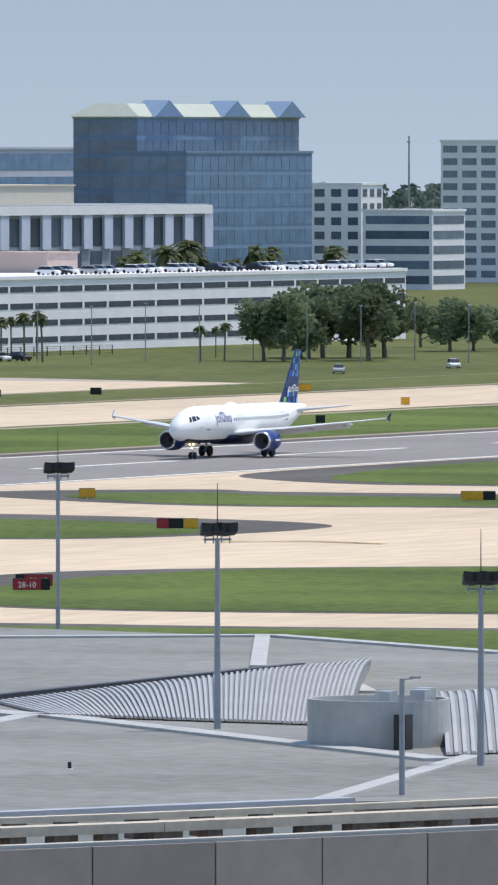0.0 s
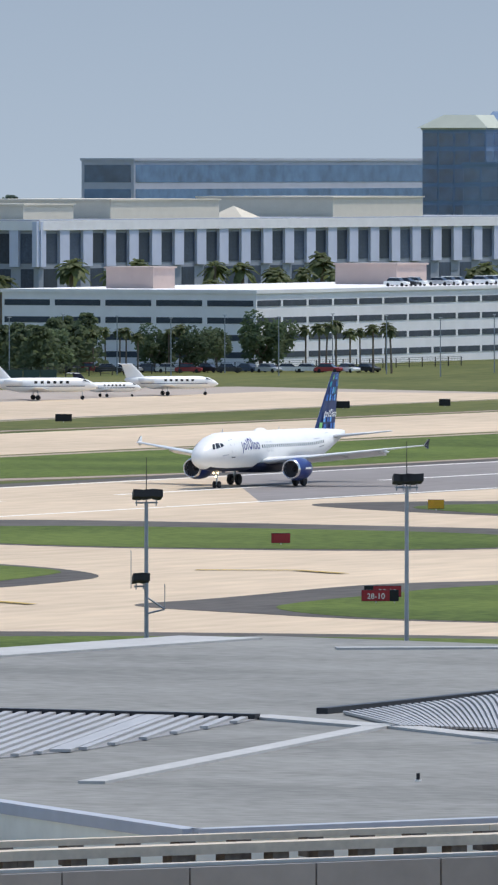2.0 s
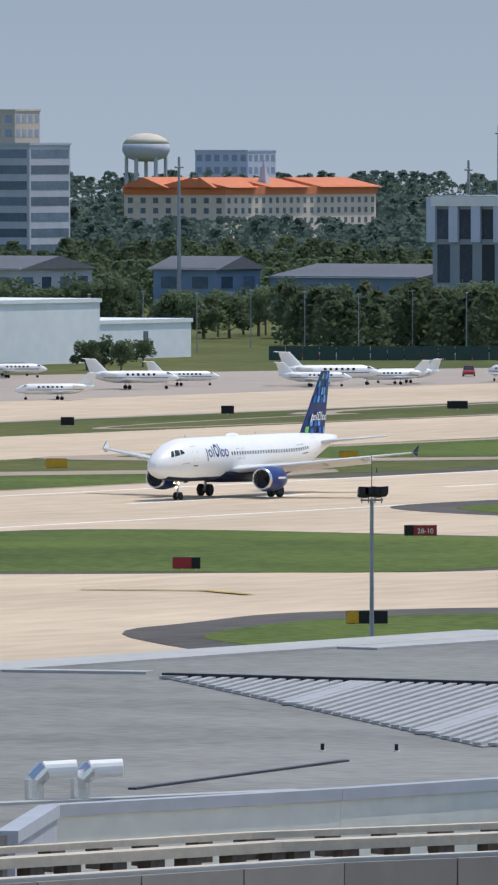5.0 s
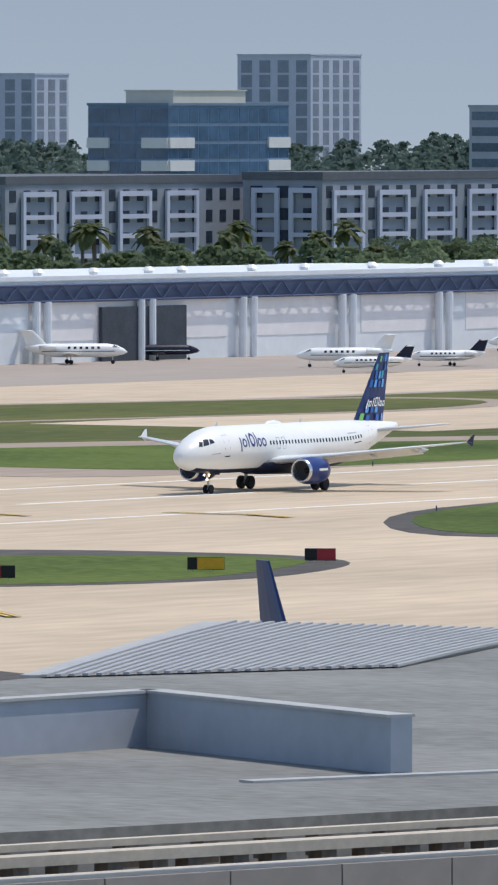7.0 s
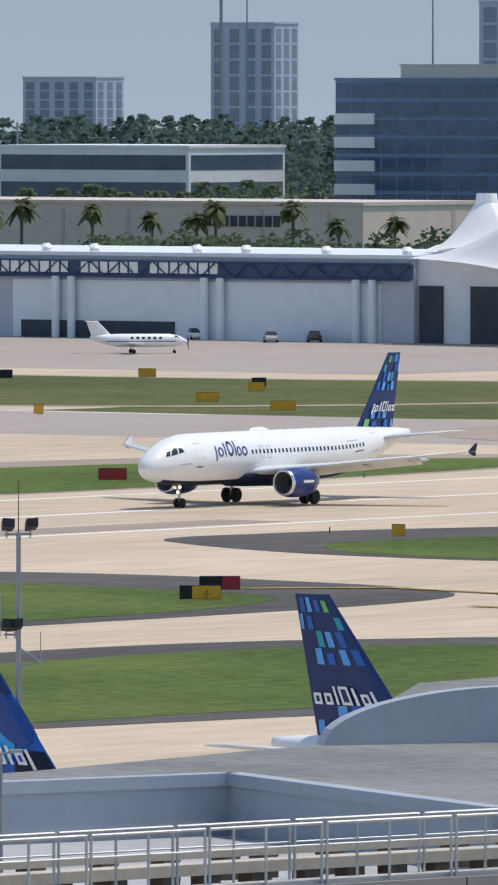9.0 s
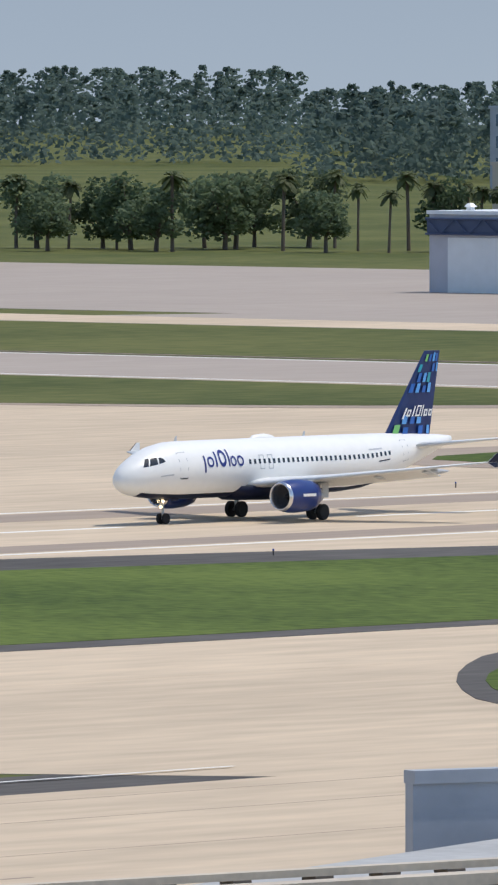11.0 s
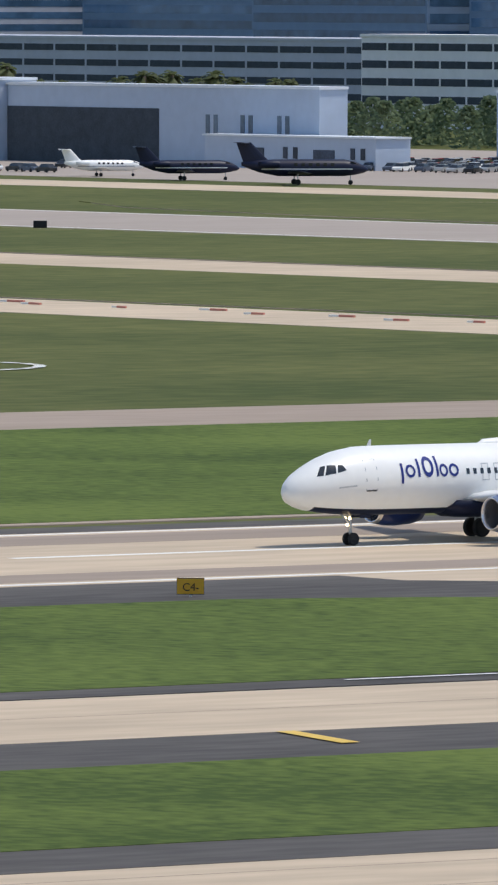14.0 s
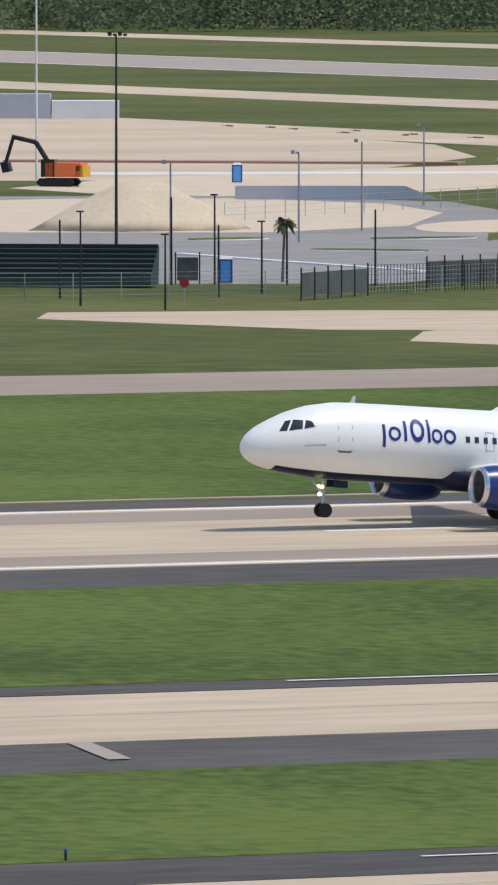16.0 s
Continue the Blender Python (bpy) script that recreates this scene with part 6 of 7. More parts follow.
for i in range(26):
    p = polar(26.0 + i * 0.08 + (3.2 if i > 20 else 0), 2600 + rng.uniform(-15, 15))
    put_car(rng.choice((0, 1, 1, 2, 4)), p.x, p.y, rng.uniform(0, 180))
for x, y, k in ((1648.4, 745.2, 1), (1602.7, 744, 0), (1181.1, 903.4, 1), (1193.7, 1361.5, 1), (1176, 1586, 0), (1178, 1596, 1), (1183, 1515.7, 0), (1160, 1610, 2), (1120, 1640, 2), (600, 1268, 1), (604, 1262, 1)):
    put_car(k, x, y, rng.uniform(20, 60))


def truck(name, x, y, length, rot, kind, label):
    t = thing(name, pose(x, y, 0.045, 0, 0, rot), label, "truck")
    hl = length / 2
    box_part("chassis", (-hl, hl, -0.9, 0.9, 0.6, 0.85), DARK, t)
    bm = bmesh.new()
    add_rings(bm, [[(px, -1.05, 0.6), (px, 1.05, 0.6), (px + tx, 1.0, z), (px + tx, -1.0, z)] for px, z, tx in ((-hl - 0.1, 1.45, 0), (-hl + 0.9, 1.6, 0), (-hl + 0.95, 2.5, 0.25), (-hl + 2.0, 2.55, 0))])
    part("cab", bm, WHITE, t)
    box_part("windscreen", (-hl + 0.88, -hl + 1.0, -0.85, 0.85, 1.7, 2.35), GLASS, t)
    if kind == "tank":
        rods_part("tank", [((-hl + 2.2, 0, 1.85), (hl, 0, 1.85), 1.05)], ROOF_PALE, t, n=18)
        rods_part("catwalk", [((-hl + 2.4, 0, 2.95), (hl - 0.2, 0, 2.95), 0.12)], STEEL, t)
    elif kind == "van":
        box_part("box", (-hl + 2.1, hl, -1.2, 1.2, 0.85, 3.3), WHITE, t)
        box_part("stripe", (-hl + 2.1, hl, -1.22, 1.22, 1.5, 1.85), BLUE, t)
        for k in range(3):
            box_part("window", (-hl + 2.6 + k * 1.7, -hl + 3.6 + k * 1.7, -1.23, 1.23, 2.1, 2.7), GLASS, t)
    else:
        box_part("bed", (-hl + 2.2, hl, -1.1, 1.1, 0.85, 1.6), DARK, t)
        box_part("load", (-hl + 2.6, hl - 0.4, -0.9, 0.9, 1.6, 2.3), WALL_PINK, t)
    for px in (-hl + 0.8, hl - 1.6, hl - 0.6):
        for py in (-0.9, 0.9):
            wheel(t, px, py, 0.5, 0.3, False)
    return t


truck("fuel_truck", 1144, 1200.4, 9.5, 130, "tank", "white fuel tanker truck on the hangar apron")
truck("fuel_truck", 1153.5, 1202.3, 9.0, 130, "tank", "white fuel tanker truck on the hangar apron")
truck("fuel_truck", 1176.7, 1213.9, 6.0, 128, "tank", "small fuel truck beside the hangar")
truck("fuel_truck", 1099.9, 1839.6, 8.0, 150, "tank", "white tank truck on the far apron")
truck("tank_truck", 466, 879, 14.0, 152, "tank", "long white tank truck behind dark bins")
truck("motorhome", 379.4, 772.3, 8.6, 150, "van", "white service bus with a blue stripe")
truck("flatbed_truck", 400, 793, 5.0, 150, "bed", "flatbed service truck with tan load")
truck("flatbed_truck", 591.8, 957.9, 7.0, 145, "bed", "flatbed truck with lattice load on the taxiway")
truck("fuel_truck", 1187, 831.7, 6.0, 120, "tank", "small fuel truck under the tent")
truck("flatbed_truck", 560, 1085, 5.5, 140, "bed", "flatbed truck on sandy ground")

# ---- tent over the flight-support entrance ----
CANVAS = mat("white_canvas", (0.9, 0.89, 0.87), 0.7, scale=0.3, var=0.03)
let_light_through(CANVAS, 0.18)
TENT = thing("tent_canopy", pose(0, 0, 0), "white two-peaked tensile tent canopy over the entrance", "canopy")


def sail(peak, corners, cap):
    """A tensile cone from a ring at the peak down to scalloped edges."""
    edge = []
    for a, c in zip(corners, corners[1:] + corners[:1]):
        for k in range(10):
            u = k / 10
            p = Vector(a).lerp(Vector(c), u)
            mid = 4 * u * (1 - u)
            q = p.lerp(Vector((peak[0], peak[1], p.z)), 0.16 * mid)
            q.z += 1.1 * mid
            edge.append(q)
    bm = bmesh.new()
    rows = []
    for j in range(13):
        w = j / 12
        row = []
        for e in edge:
            d = Vector((e.x - peak[0], e.y - peak[1]))
            rad = cap + (d.length - cap) * w
            d.normalize()
            row.append((peak[0] + d.x * rad, peak[1] + d.y * rad, e.z + (peak[2] - e.z) * (1 - w) ** 1.75))
        rows.append(row)
    add_rings(bm, rows, False)
    part("canvas", bm, CANVAS, TENT, "white stretched canvas", True)
    rods_part("cap_ring", [((peak[0], peak[1], peak[2] - 0.2), (peak[0], peak[1], peak[2] + 1.2), cap, cap * 0.9)], CANVAS, TENT, n=20)
    rods_part("mast", [((peak[0], peak[1], 0), (peak[0], peak[1], peak[2]), 0.25)], STEEL, TENT)


pk = polar(54.42, 1452)
sail((pk.x, pk.y, 19.6), [tuple(polar(53.66, 1462, 11)), tuple(polar(54.74, 1424, 5.2)), tuple(polar(55.2, 1476, 10.3)), tuple(polar(54.5, 1510, 11))], 1.6)
pk = polar(54.05, 1478)
sail((pk.x, pk.y, 17.9), [tuple(polar(53.72, 1472, 11.5)), tuple(polar(54.3, 1462, 11)), tuple(polar(54.4, 1500, 11)), tuple(polar(53.8, 1505, 11))], 1.5)
booth = thing("entrance_booth", pose(*polar(54.77, 1424), 0, 0, -54.8), "small white booth at the tent's low corner", "booth")
box_part("wall", (-3.0, 3.0, 0, 5, 0, 2.3), WALL_BLUE, booth)
bm = bmesh.new()
add_rings(bm, [[(-3.2, -0.3, 2.3), (3.2, -0.3, 2.3), (3.2, 5.2, 2.3), (-3.2, 5.2, 2.3)], [(-2.9, 0.2, 3.2), (0.0, 0.2, 3.2), (0.0, 4.8, 3.2), (-2.9, 4.8, 3.2)], [(-2.7, 1.5, 5.4), (-2.3, 1.5, 5.4), (-2.3, 3, 5.4), (-2.7, 3, 5.4)]])
part("canvas", bm, CANVAS, booth)

# trusses, columns, lettering bars and ventilators on the flight-support hangars
TRUSS_BLUE = mat("truss_blue", (0.05, 0.075, 0.15), 0.5)
for along, face, u0, u1 in (("y", 1181, 868, 1040), ("x", 844, 1200, 1360)):
    fr = thing("roof_truss", pose(0, 0, 0), "dark blue steel roof truss along the hangar front", "truss")

    def at3(u, off, z, al=along, fc=face):
        return (fc - off, u, z) if al == "y" else (u, fc - off, z)
    for z in (8.1, 10.2):
        rods_part("chord", [(at3(u0, 0.8, z), at3(u1, 0.8, z), 0.16)], TRUSS_BLUE, fr, n=6)
    n = int((u1 - u0) / 2.6)
    for i in range(n):
        a, c = u0 + (u1 - u0) * i / n, u0 + (u1 - u0) * (i + 1) / n
        rods_part("web", [(at3(a, 0.8, 8.1 if i % 2 else 10.2), at3(c, 0.8, 10.2 if i % 2 else 8.1), 0.1)], TRUSS_BLUE, fr, n=5)
    if along == "y":
        box_part("fascia", (face - 0.5, face - 0.2, u0, u1, 8.2, 10.1), TRUSS_BLUE, fr)
    else:
        box_part("fascia", (u0, u1, face - 0.5, face - 0.2, 8.2, 10.1), TRUSS_BLUE, fr)
    k = u0 + 6
    while k < u1:
        for d in (0, 2.6):
            rods_part("column", [(at3(k + d, 0.9, 0), at3(k + d, 0.9, 8.1), 0.55)], HANGAR_WHITE, fr, n=10)
        k += 24.5
    k = u0 + 4
    while k < u1:
        p = at3(k, -4, 11.2)
        v = thing("roof_ventilator", pose(*p), "white round ventilator on the hangar roof", "vent", "hangar ventilators")
        rods_part("neck", [((0, 0, 0), (0, 0, 0.7), 0.6)], WHITE, v, n=10)
        rods_part("hood", [((0, 0, 0.6), (0, 0, 1.1), 0.95, 0.4)], WHITE, v, n=10)
        k += rng.choice((8, 13, 17))
bars = thing("wall_lettering", pose(0, 0, 0), "row of plain white bars in place of lettering", "sign")
u = 938.5
for k in range(24):
    w = rng.uniform(1.1, 1.5)
    if k not in (9, 16):
        box_part("bar", (1180.35, 1180.45, u - w, u, 8.6, 10.3), WHITE, bars)
    u -= w + 0.35
bars = thing("wall_lettering", pose(0, 0, 0), "row of plain dark bars in place of lettering", "sign")
for k in range(9):
    box_part("bar", (1525.7, 1525.85, 1163.6 - k * 1.8, 1164.9 - k * 1.8, 9.2, 11.0), DEEP, bars)


# ---- sandy works site and lots beyond the runway ----
slab("works_ground", [(500, 1195), (600, 1270), (648, 1398), (639, 1560), (560, 1600), (470, 1320)], 0, 0.03, CONCRETE, "pale bare concrete of a works site", "ground", 1)
slab("works_ground", [(500, 1150), (530, 1140), (620, 1250), (600, 1272), (500, 1200)], 0, 0.034, SAND, "pale sandy works ground", "ground", 1)
slab("lot", [(345, 960), (380, 900), (420, 885), (470, 1000), (525, 1105), (512, 1150), (470, 1160), (400, 1090)], 0, 0.028, LOT_GREY, "grey paved lot with worn markings", "pavement", 1)
slab("works_ground", [(425, 1040), (470, 1020), (515, 1100), (505, 1150), (440, 1130)], 0, 0.04, SAND, "pale sandy works ground", "ground", 1)
slab("lot", [(355, 768), (388, 753), (405, 757), (439, 806), (522, 897), (585, 958), (642, 985), (642, 1004), (575, 978), (512, 913), (487, 897), (450, 872), (410, 828), (372, 800)], 0, 0.03, CONCRETE, "pale concrete lot and service road", "pavement", 1)
slab("driveway", [(345, 842), (368, 784), (402, 812), (392, 832)], 0, 0.033, CONCRETE, "pale concrete driveway", "pavement", 1)
slab("service_road", [(440, 905), (478, 962), (508, 1008), (500, 1022), (485, 1015), (420, 930)], 0, 0.032, LOT_GREY, "grey service road", "pavement", 1)
slab("works_ground", [(520, 1072), (546, 1060), (562, 1092), (536, 1106)], 0, 0.05, SAND, "pale sandy patch in rough grass", "ground", 2)
slab("works_ground", [(470, 1012), (500, 1024), (512, 1060), (486, 1050)], 0, 0.052, SAND, "pale sandy patch in rough grass", "ground", 2)
rngp = random.Random(12)
bm = bmesh.new()
rings = []
for w, z in ((1.0, 0.0), (0.82, 1.1), (0.6, 2.4), (0.36, 3.8), (0.2, 4.6), (0.06, 4.9)):
    rings.append([(452 + math.cos(k * math.tau / 28) * 11.5 * w * rngp.uniform(0.93, 1.07), 1040 + math.sin(k * math.tau / 28) * 8 * w * rngp.uniform(0.93, 1.07), z) for k in range(28)])
add_rings(bm, rings)
tagged(part("sand_pile", bm, SAND, smooth=True), "large heap of pale sand", "sand pile", kind="stuff")

ex = thing("excavator", pose(508, 1192, 0.03, 0, 0, -40), "orange and dark excavator with its arm raised", "excavator")
for y in (-1.3, 1.3):
    bm = bmesh.new()
    add_rings(bm, [[(x, y + d, z) for x, z in ((-2.2, 0.5), (-1.8, 0.05), (1.8, 0.05), (2.2, 0.5), (1.8, 0.95), (-1.8, 0.95))] for d in (-0.35, 0.35)])
    part("track", bm, BLACK, ex)
box_part("house", (-1.2, 3.0, -1.4, 1.4, 1.1, 2.7), ORANGE, ex)
box_part("counterweight", (2.4, 3.3, -1.4, 1.4, 1.1, 2.4), SIGN_YELLOW, ex)
box_part("cab", (-1.7, -0.1, -1.4, -0.2, 1.1, 3.1), GLASS, ex)
rods_part("boom", [((-0.8, 0.3, 1.9), (-2.8, 0.3, 5.0), 0.3), ((-2.8, 0.3, 5.0), (-5.6, 0.3, 5.6), 0.26)], DARK, ex)
rods_part("stick", [((-5.4, 0.3, 5.8), (-6.4, 0.3, 2.6), 0.22)], DARK, ex)
bm = bmesh.new()
add_rings(bm, [[(-6.9, y, 2.7), (-6.0, y, 2.7), (-5.7, y, 1.7), (-6.6, y, 1.5)] for y in (-0.3, 0.9)])
part("bucket", bm, DARK, ex)

for x, y in ((396.8, 894.7), (532.5, 1197.4)):
    t = thing("portable_toilet", pose(x, y, 0.03, 0, 0, -24), "blue portable toilet cabin with pale roof", "toilet cabin", "portable toilets")
    box_part("cabin", (-0.6, 0.6, -0.6, 0.6, 0.1, 2.1), BLUE, t)
    box_part("door", (-0.42, 0.42, -0.64, -0.6, 0.2, 1.95), SKYBLUE, t)
    bm = bmesh.new()
    add_rings(bm, [[(-0.62, -0.62, 2.1), (0.62, -0.62, 2.1), (0.62, 0.62, 2.1), (-0.62, 0.62, 2.1)], [(-0.3, -0.5, 2.35), (0.3, -0.5, 2.35), (0.3, 0.5, 2.35), (-0.3, 0.5, 2.35)]])
    part("roof", bm, WHITE, t)
BIN_GREEN = mat("dark_green_bin", (0.035, 0.07, 0.06), 0.6)
for i in range(5):
    for j in range(2, 10):
        x, y = 432 + j * 2.3 + i * 1.2, 868 - j * 1.25 + i * 3.2
        b = thing("waste_bin", pose(x, y, 0.03, 0, 0, -28), "dark green wheeled waste container in rows", "waste bin", "rows of waste containers")
        box_part("body", (-1.1, 1.1, -0.7, 0.7, 0.0, 1.35), BIN_GREEN, b)
        box_part("lid", (-1.14, 1.14, -0.73, 0.73, 1.36, 1.45), DARK, b)
for i in range(14):
    p = Vector((427.0, 851.0)).lerp(Vector((449.7, 853.0)), i / 13)
    b = thing("barrier_block", pose(p.x, p.y, 0.03, 0, 0, -28), "white plastic barrier block on the lot", "barrier", "white barrier blocks")
    bm = bmesh.new()
    add_rings(bm, [[(-0.6, -0.3, 0), (0.6, -0.3, 0), (0.6, 0.3, 0), (-0.6, 0.3, 0)], [(-0.6, -0.14, 0.5), (0.6, -0.14, 0.5), (0.6, 0.14, 0.5), (-0.6, 0.14, 0.5)]])
    part("block", bm, WHITE, b)
for i in range(62):
    p = Vector((657, 780 + i * 11.5 + rng.uniform(-4, 4)))
    b = thing("low_barrier", pose(p.x + rng.uniform(-4, 4), p.y, 0.04, 0, 0, 90 + rng.uniform(-8, 8)), "low red and white closure barrier on the taxiway", "barrier", "red and white taxiway barriers")
    w = rng.uniform(1.0, 2.4)
    box_part("block", (-w, 0.4, -0.12, 0.12, 0, 0.22), RED_LINE, b)
    box_part("block", (0.5, w * 0.8 + 0.4, -0.12, 0.12, 0, 0.2), WHITE, b)


def fence(name, pts, h, material, label, gap=3.0, wires=4, r=0.03):
    f = thing(name, pose(0, 0, 0), label, "fence")
    for p, q in zip(pts, pts[1:]):
        p, q = Vector(p), Vector(q)
        n = max(1, int((q - p).length / gap))
        spots = [p.lerp(q, i / n) for i in range(n + 1)]
        if gap < 1:
            rods_part("pickets", [((c.x, c.y, 0.1), (c.x, c.y, h), r) for c in spots], material, f, n=4)
            spots = spots[::6]
        for c in spots:
            rods_part("post", [((c.x, c.y, 0), (c.x, c.y, h), r * 1.6)], material, f, n=5)
        for k in range(wires):
            z = h * (k + 1) / wires
            rods_part("wire", [((p.x, p.y, z), (q.x, q.y, z), r * 0.6)], material, f, n=4)


fence("mesh_fence", [(340, 872), (366, 866), (395, 863), (416, 876), (470, 905), (520, 950), (580, 990)], 2.2, STEEL, "grey wire mesh fence round the lot", 4.0, 6)
fence("mesh_fence", [(470, 1060), (560, 1140), (600, 1190), (640, 1300)], 2.0, STEEL, "thin wire fence along the works site", 5.0, 3)
fence("mesh_fence", [(500, 905), (545, 930), (575, 955), (590, 975), (600, 1010), (560, 1050)], 2.4, POLE, "grey-green mesh fence with screen", 0.4, 6)
fence("iron_fence", [(398, 868), (412, 872)], 2.4, DARK, "dark screened fence panel", 0.35, 3)
fence("iron_fence", [(414, 876), (425, 880)], 2.4, DARK, "dark screened fence panel", 0.35, 3)
fence("iron_fence", [(388, 905), (392, 908)], 2.4, DARK, "dark screened fence panel", 0.3, 3)
bank = thing("seat_bank", pose(383, 893, 0.03, 0, 0, -32), "dark green sloping rack of stacked panels", "rack")
bm = bmesh.new()
add_rings(bm, [[(x, -2.5, 0.2), (x, 2.0, 0.2), (x, 2.5, 3.4), (x, 2.2, 3.4), (x, -2.5, 0.8)] for x in (-14, 6)])
part("rack", bm, BIN_GREEN, bank)
for k in range(7):
    box_part("rail", (-14, 6, -2.4 + k * 0.7, -2.2 + k * 0.7, 0.9 + k * 0.4, 1.15 + k * 0.4), DARK, bank)
for x, y, h, m, heads in ((395.6, 915.5, 21.0, DARK, 4), (405.8, 927, 9.5, POLE, 1), (449.2, 995.6, 8.5, POLE, 2), (469.6, 1025.7, 8.8, POLE, 1), (513, 1104.6, 8.5, POLE, 1), (370, 868, 6.5, DARK, 0), (383, 865, 6.0, DARK, 0), (391, 893, 7.5, DARK, 0), (400, 889, 5.5, DARK, 1), (406, 884, 6.5, DARK, 0), (461, 914, 7.5, DARK, 0), (500, 985, 9, POLE, 1), (515, 1215, 26, WHITE, 0),
                         (1185, 1195, 13.5, POLE, 2), (1180, 1287, 15, POLE, 2), (1180, 1362, 13, POLE, 1), (1190, 1440, 13, POLE, 1)):
    p = thing("light_pole", pose(x, y, 0.03, 0, 0, -24), "slim light pole beside the lot", "light pole", "slim light poles")
    rods_part("pole", [((0, 0, 0), (0, 0, h), 0.16 if h > 12 else 0.1, 0.08)], m, p)
    for k in range(heads):
        box_part("lamp", (-0.75 + k * 0.45, -0.4 + k * 0.45, -0.25, 0.25, h - 0.05, h + 0.3 - 0.15 * (k % 2)), m, p)
shed = thing("container", pose(655, 1545, 0.03, 0, 0, -24), "long pale grey site container", "container")
box_part("body", (-20, 2, -3, 3, 0, 3.6), WALL_GREY, shed)
box_part("box", (2.2, 12, -3, 3, 0, 2.6), WALL_WHITE, shed)
wall = thing("retaining_wall", pose(520, 1128, 0.03, 0, 0, -24), "low grey concrete retaining wall with sloping end", "wall")
bm = bmesh.new()
add_rings(bm, [[(-17, y, 0), (5, y, 0), (1.5, y, 1.5), (-17, y, 1.5)] for y in (-0.4, 0.4)])
part("wall", bm, WALL_GREY, wall)
plant("p", Vector((403, 896.6)), 6.0)
plant("p", Vector((446, 876)), 4.6)
plant("p", Vector((449, 880)), 4.2)


# ---- further building details ----
def extra(name, dims, material, label):
    o = thing(name, pose(0, 0, 0), label, "rooftop structure")
    box_part("wall", dims, material, o)
    x0, x1, y0, y1, z0, z1 = dims
    box_part("coping", (x0 - 0.3, x1 + 0.3, y0 - 0.3, y1 + 0.3, z1, z1 + 0.3), material, o)
    return o


def gable(parent, x0, x1, y0, y1, z0, z1, along, material):
    """A ridge roof over a rectangle; the ridge runs along x or y."""
    bm = bmesh.new()
    if along == "x":
        ym = (y0 + y1) / 2
        add_rings(bm, [[(x, y0, z0), (x, y1, z0), (x, ym, z1)] for x in (x0, x1)])
    else:
        xm = (x0 + x1) / 2
        add_rings(bm, [[(x0, y, z0), (x1, y, z0), (xm, y, z1)] for y in (y0, y1)])
    return part("gable", bm, material, parent)


def pyramid(parent, x0, x1, y0, y1, z0, z1, material):
    bm = bmesh.new()
    xm, ym = (x0 + x1) / 2, (y0 + y1) / 2
    add_rings(bm, [[(x0, y0, z0), (x1, y0, z0), (x1, y1, z0), (x0, y1, z0)], [(xm - 0.1, ym - 0.1, z1), (xm + 0.1, ym - 0.1, z1), (xm + 0.1, ym + 0.1, z1), (xm - 0.1, ym + 0.1, z1)]])
    return part("pyramid_roof", bm, material, parent)


# gabled crown of the blue tower
cr = [o for o in bpy.data.objects if o.name == "office_tower"][0]
bm = bmesh.new()
add_rings(bm, [[(2337, 1135, 42.4), (2426, 1135, 42.4), (2426, 1153, 42.4), (2337, 1153, 42.4)], [(2341, 1140, 45.4), (2422, 1140, 45.4), (2422, 1148, 45.4), (2341, 1148, 45.4)]])
part("hip_roof", bm, ROOF_GREEN, cr)
for x in (2352, 2388, 2418):
    gable(cr, x - 7.5, x + 7.5, 1134.4, 1141, 42.4, 46.2, "y", WALL_DBLUE)
for x0, x1, y0, y1, z0, z1 in ((1920, 1965, 1012, 1045, 23.6, 27.2), (2010, 2050, 1010, 1040, 23.6, 27.5), (1885, 1905, 1012, 1040, 23.6, 26.4)):
    extra("penthouse", (x0, x1, y0, y1, z0, z1), BRONZE, "cream plant storey on the institute roof")
py_ = thing("roof_pyramid", pose(0, 0, 0), "small cream pyramid on the institute roof", "skylight")
pyramid(py_, 1975, 1983, 1012, 1020, 23.7, 26.0, BRONZE)
pil = thing("pilasters", pose(0, 0, 0), "white pilasters along the institute's upper storeys", "facade")
for k in range(25):
    box_part("pilaster", (1876.1 + k * 9.29, 1879.9 + k * 9.29, 1004.4, 1005.3, 15.0, 23.4), WALL_HAZE_PALE, pil)
box_part("cornice", (1877, 2102, 1004.2, 1005.4, 21.8, 23.6), WALL_WHITE, pil)
box_part("cornice", (1877.2, 1878.4, 1005, 1053, 21.8, 23.6), WALL_WHITE, pil)
for k in range(11):
    box_part("pilaster", (1877.3, 1878.2, 1004.1 + k * 4.8, 1006.0 + k * 4.8, 15.0, 23.4), WALL_HAZE_PALE, pil)
extra("stair_tower", (1802, 1814, 893, 905, 12.9, 16.4), WALL_PINK, "pinkish stair tower on the garage roof")
extra("stair_tower", (1723, 1731, 900, 909, 12.9, 16.4), WALL_PINK, "pinkish stair tower on the garage roof")
for k in range(26):
    roof_car = put_car(rng.choice((0, 1, 1, 2)), 1770 + k * 5.6, 877 + (k % 3), 90)
    roof_car.location.z = 13.02
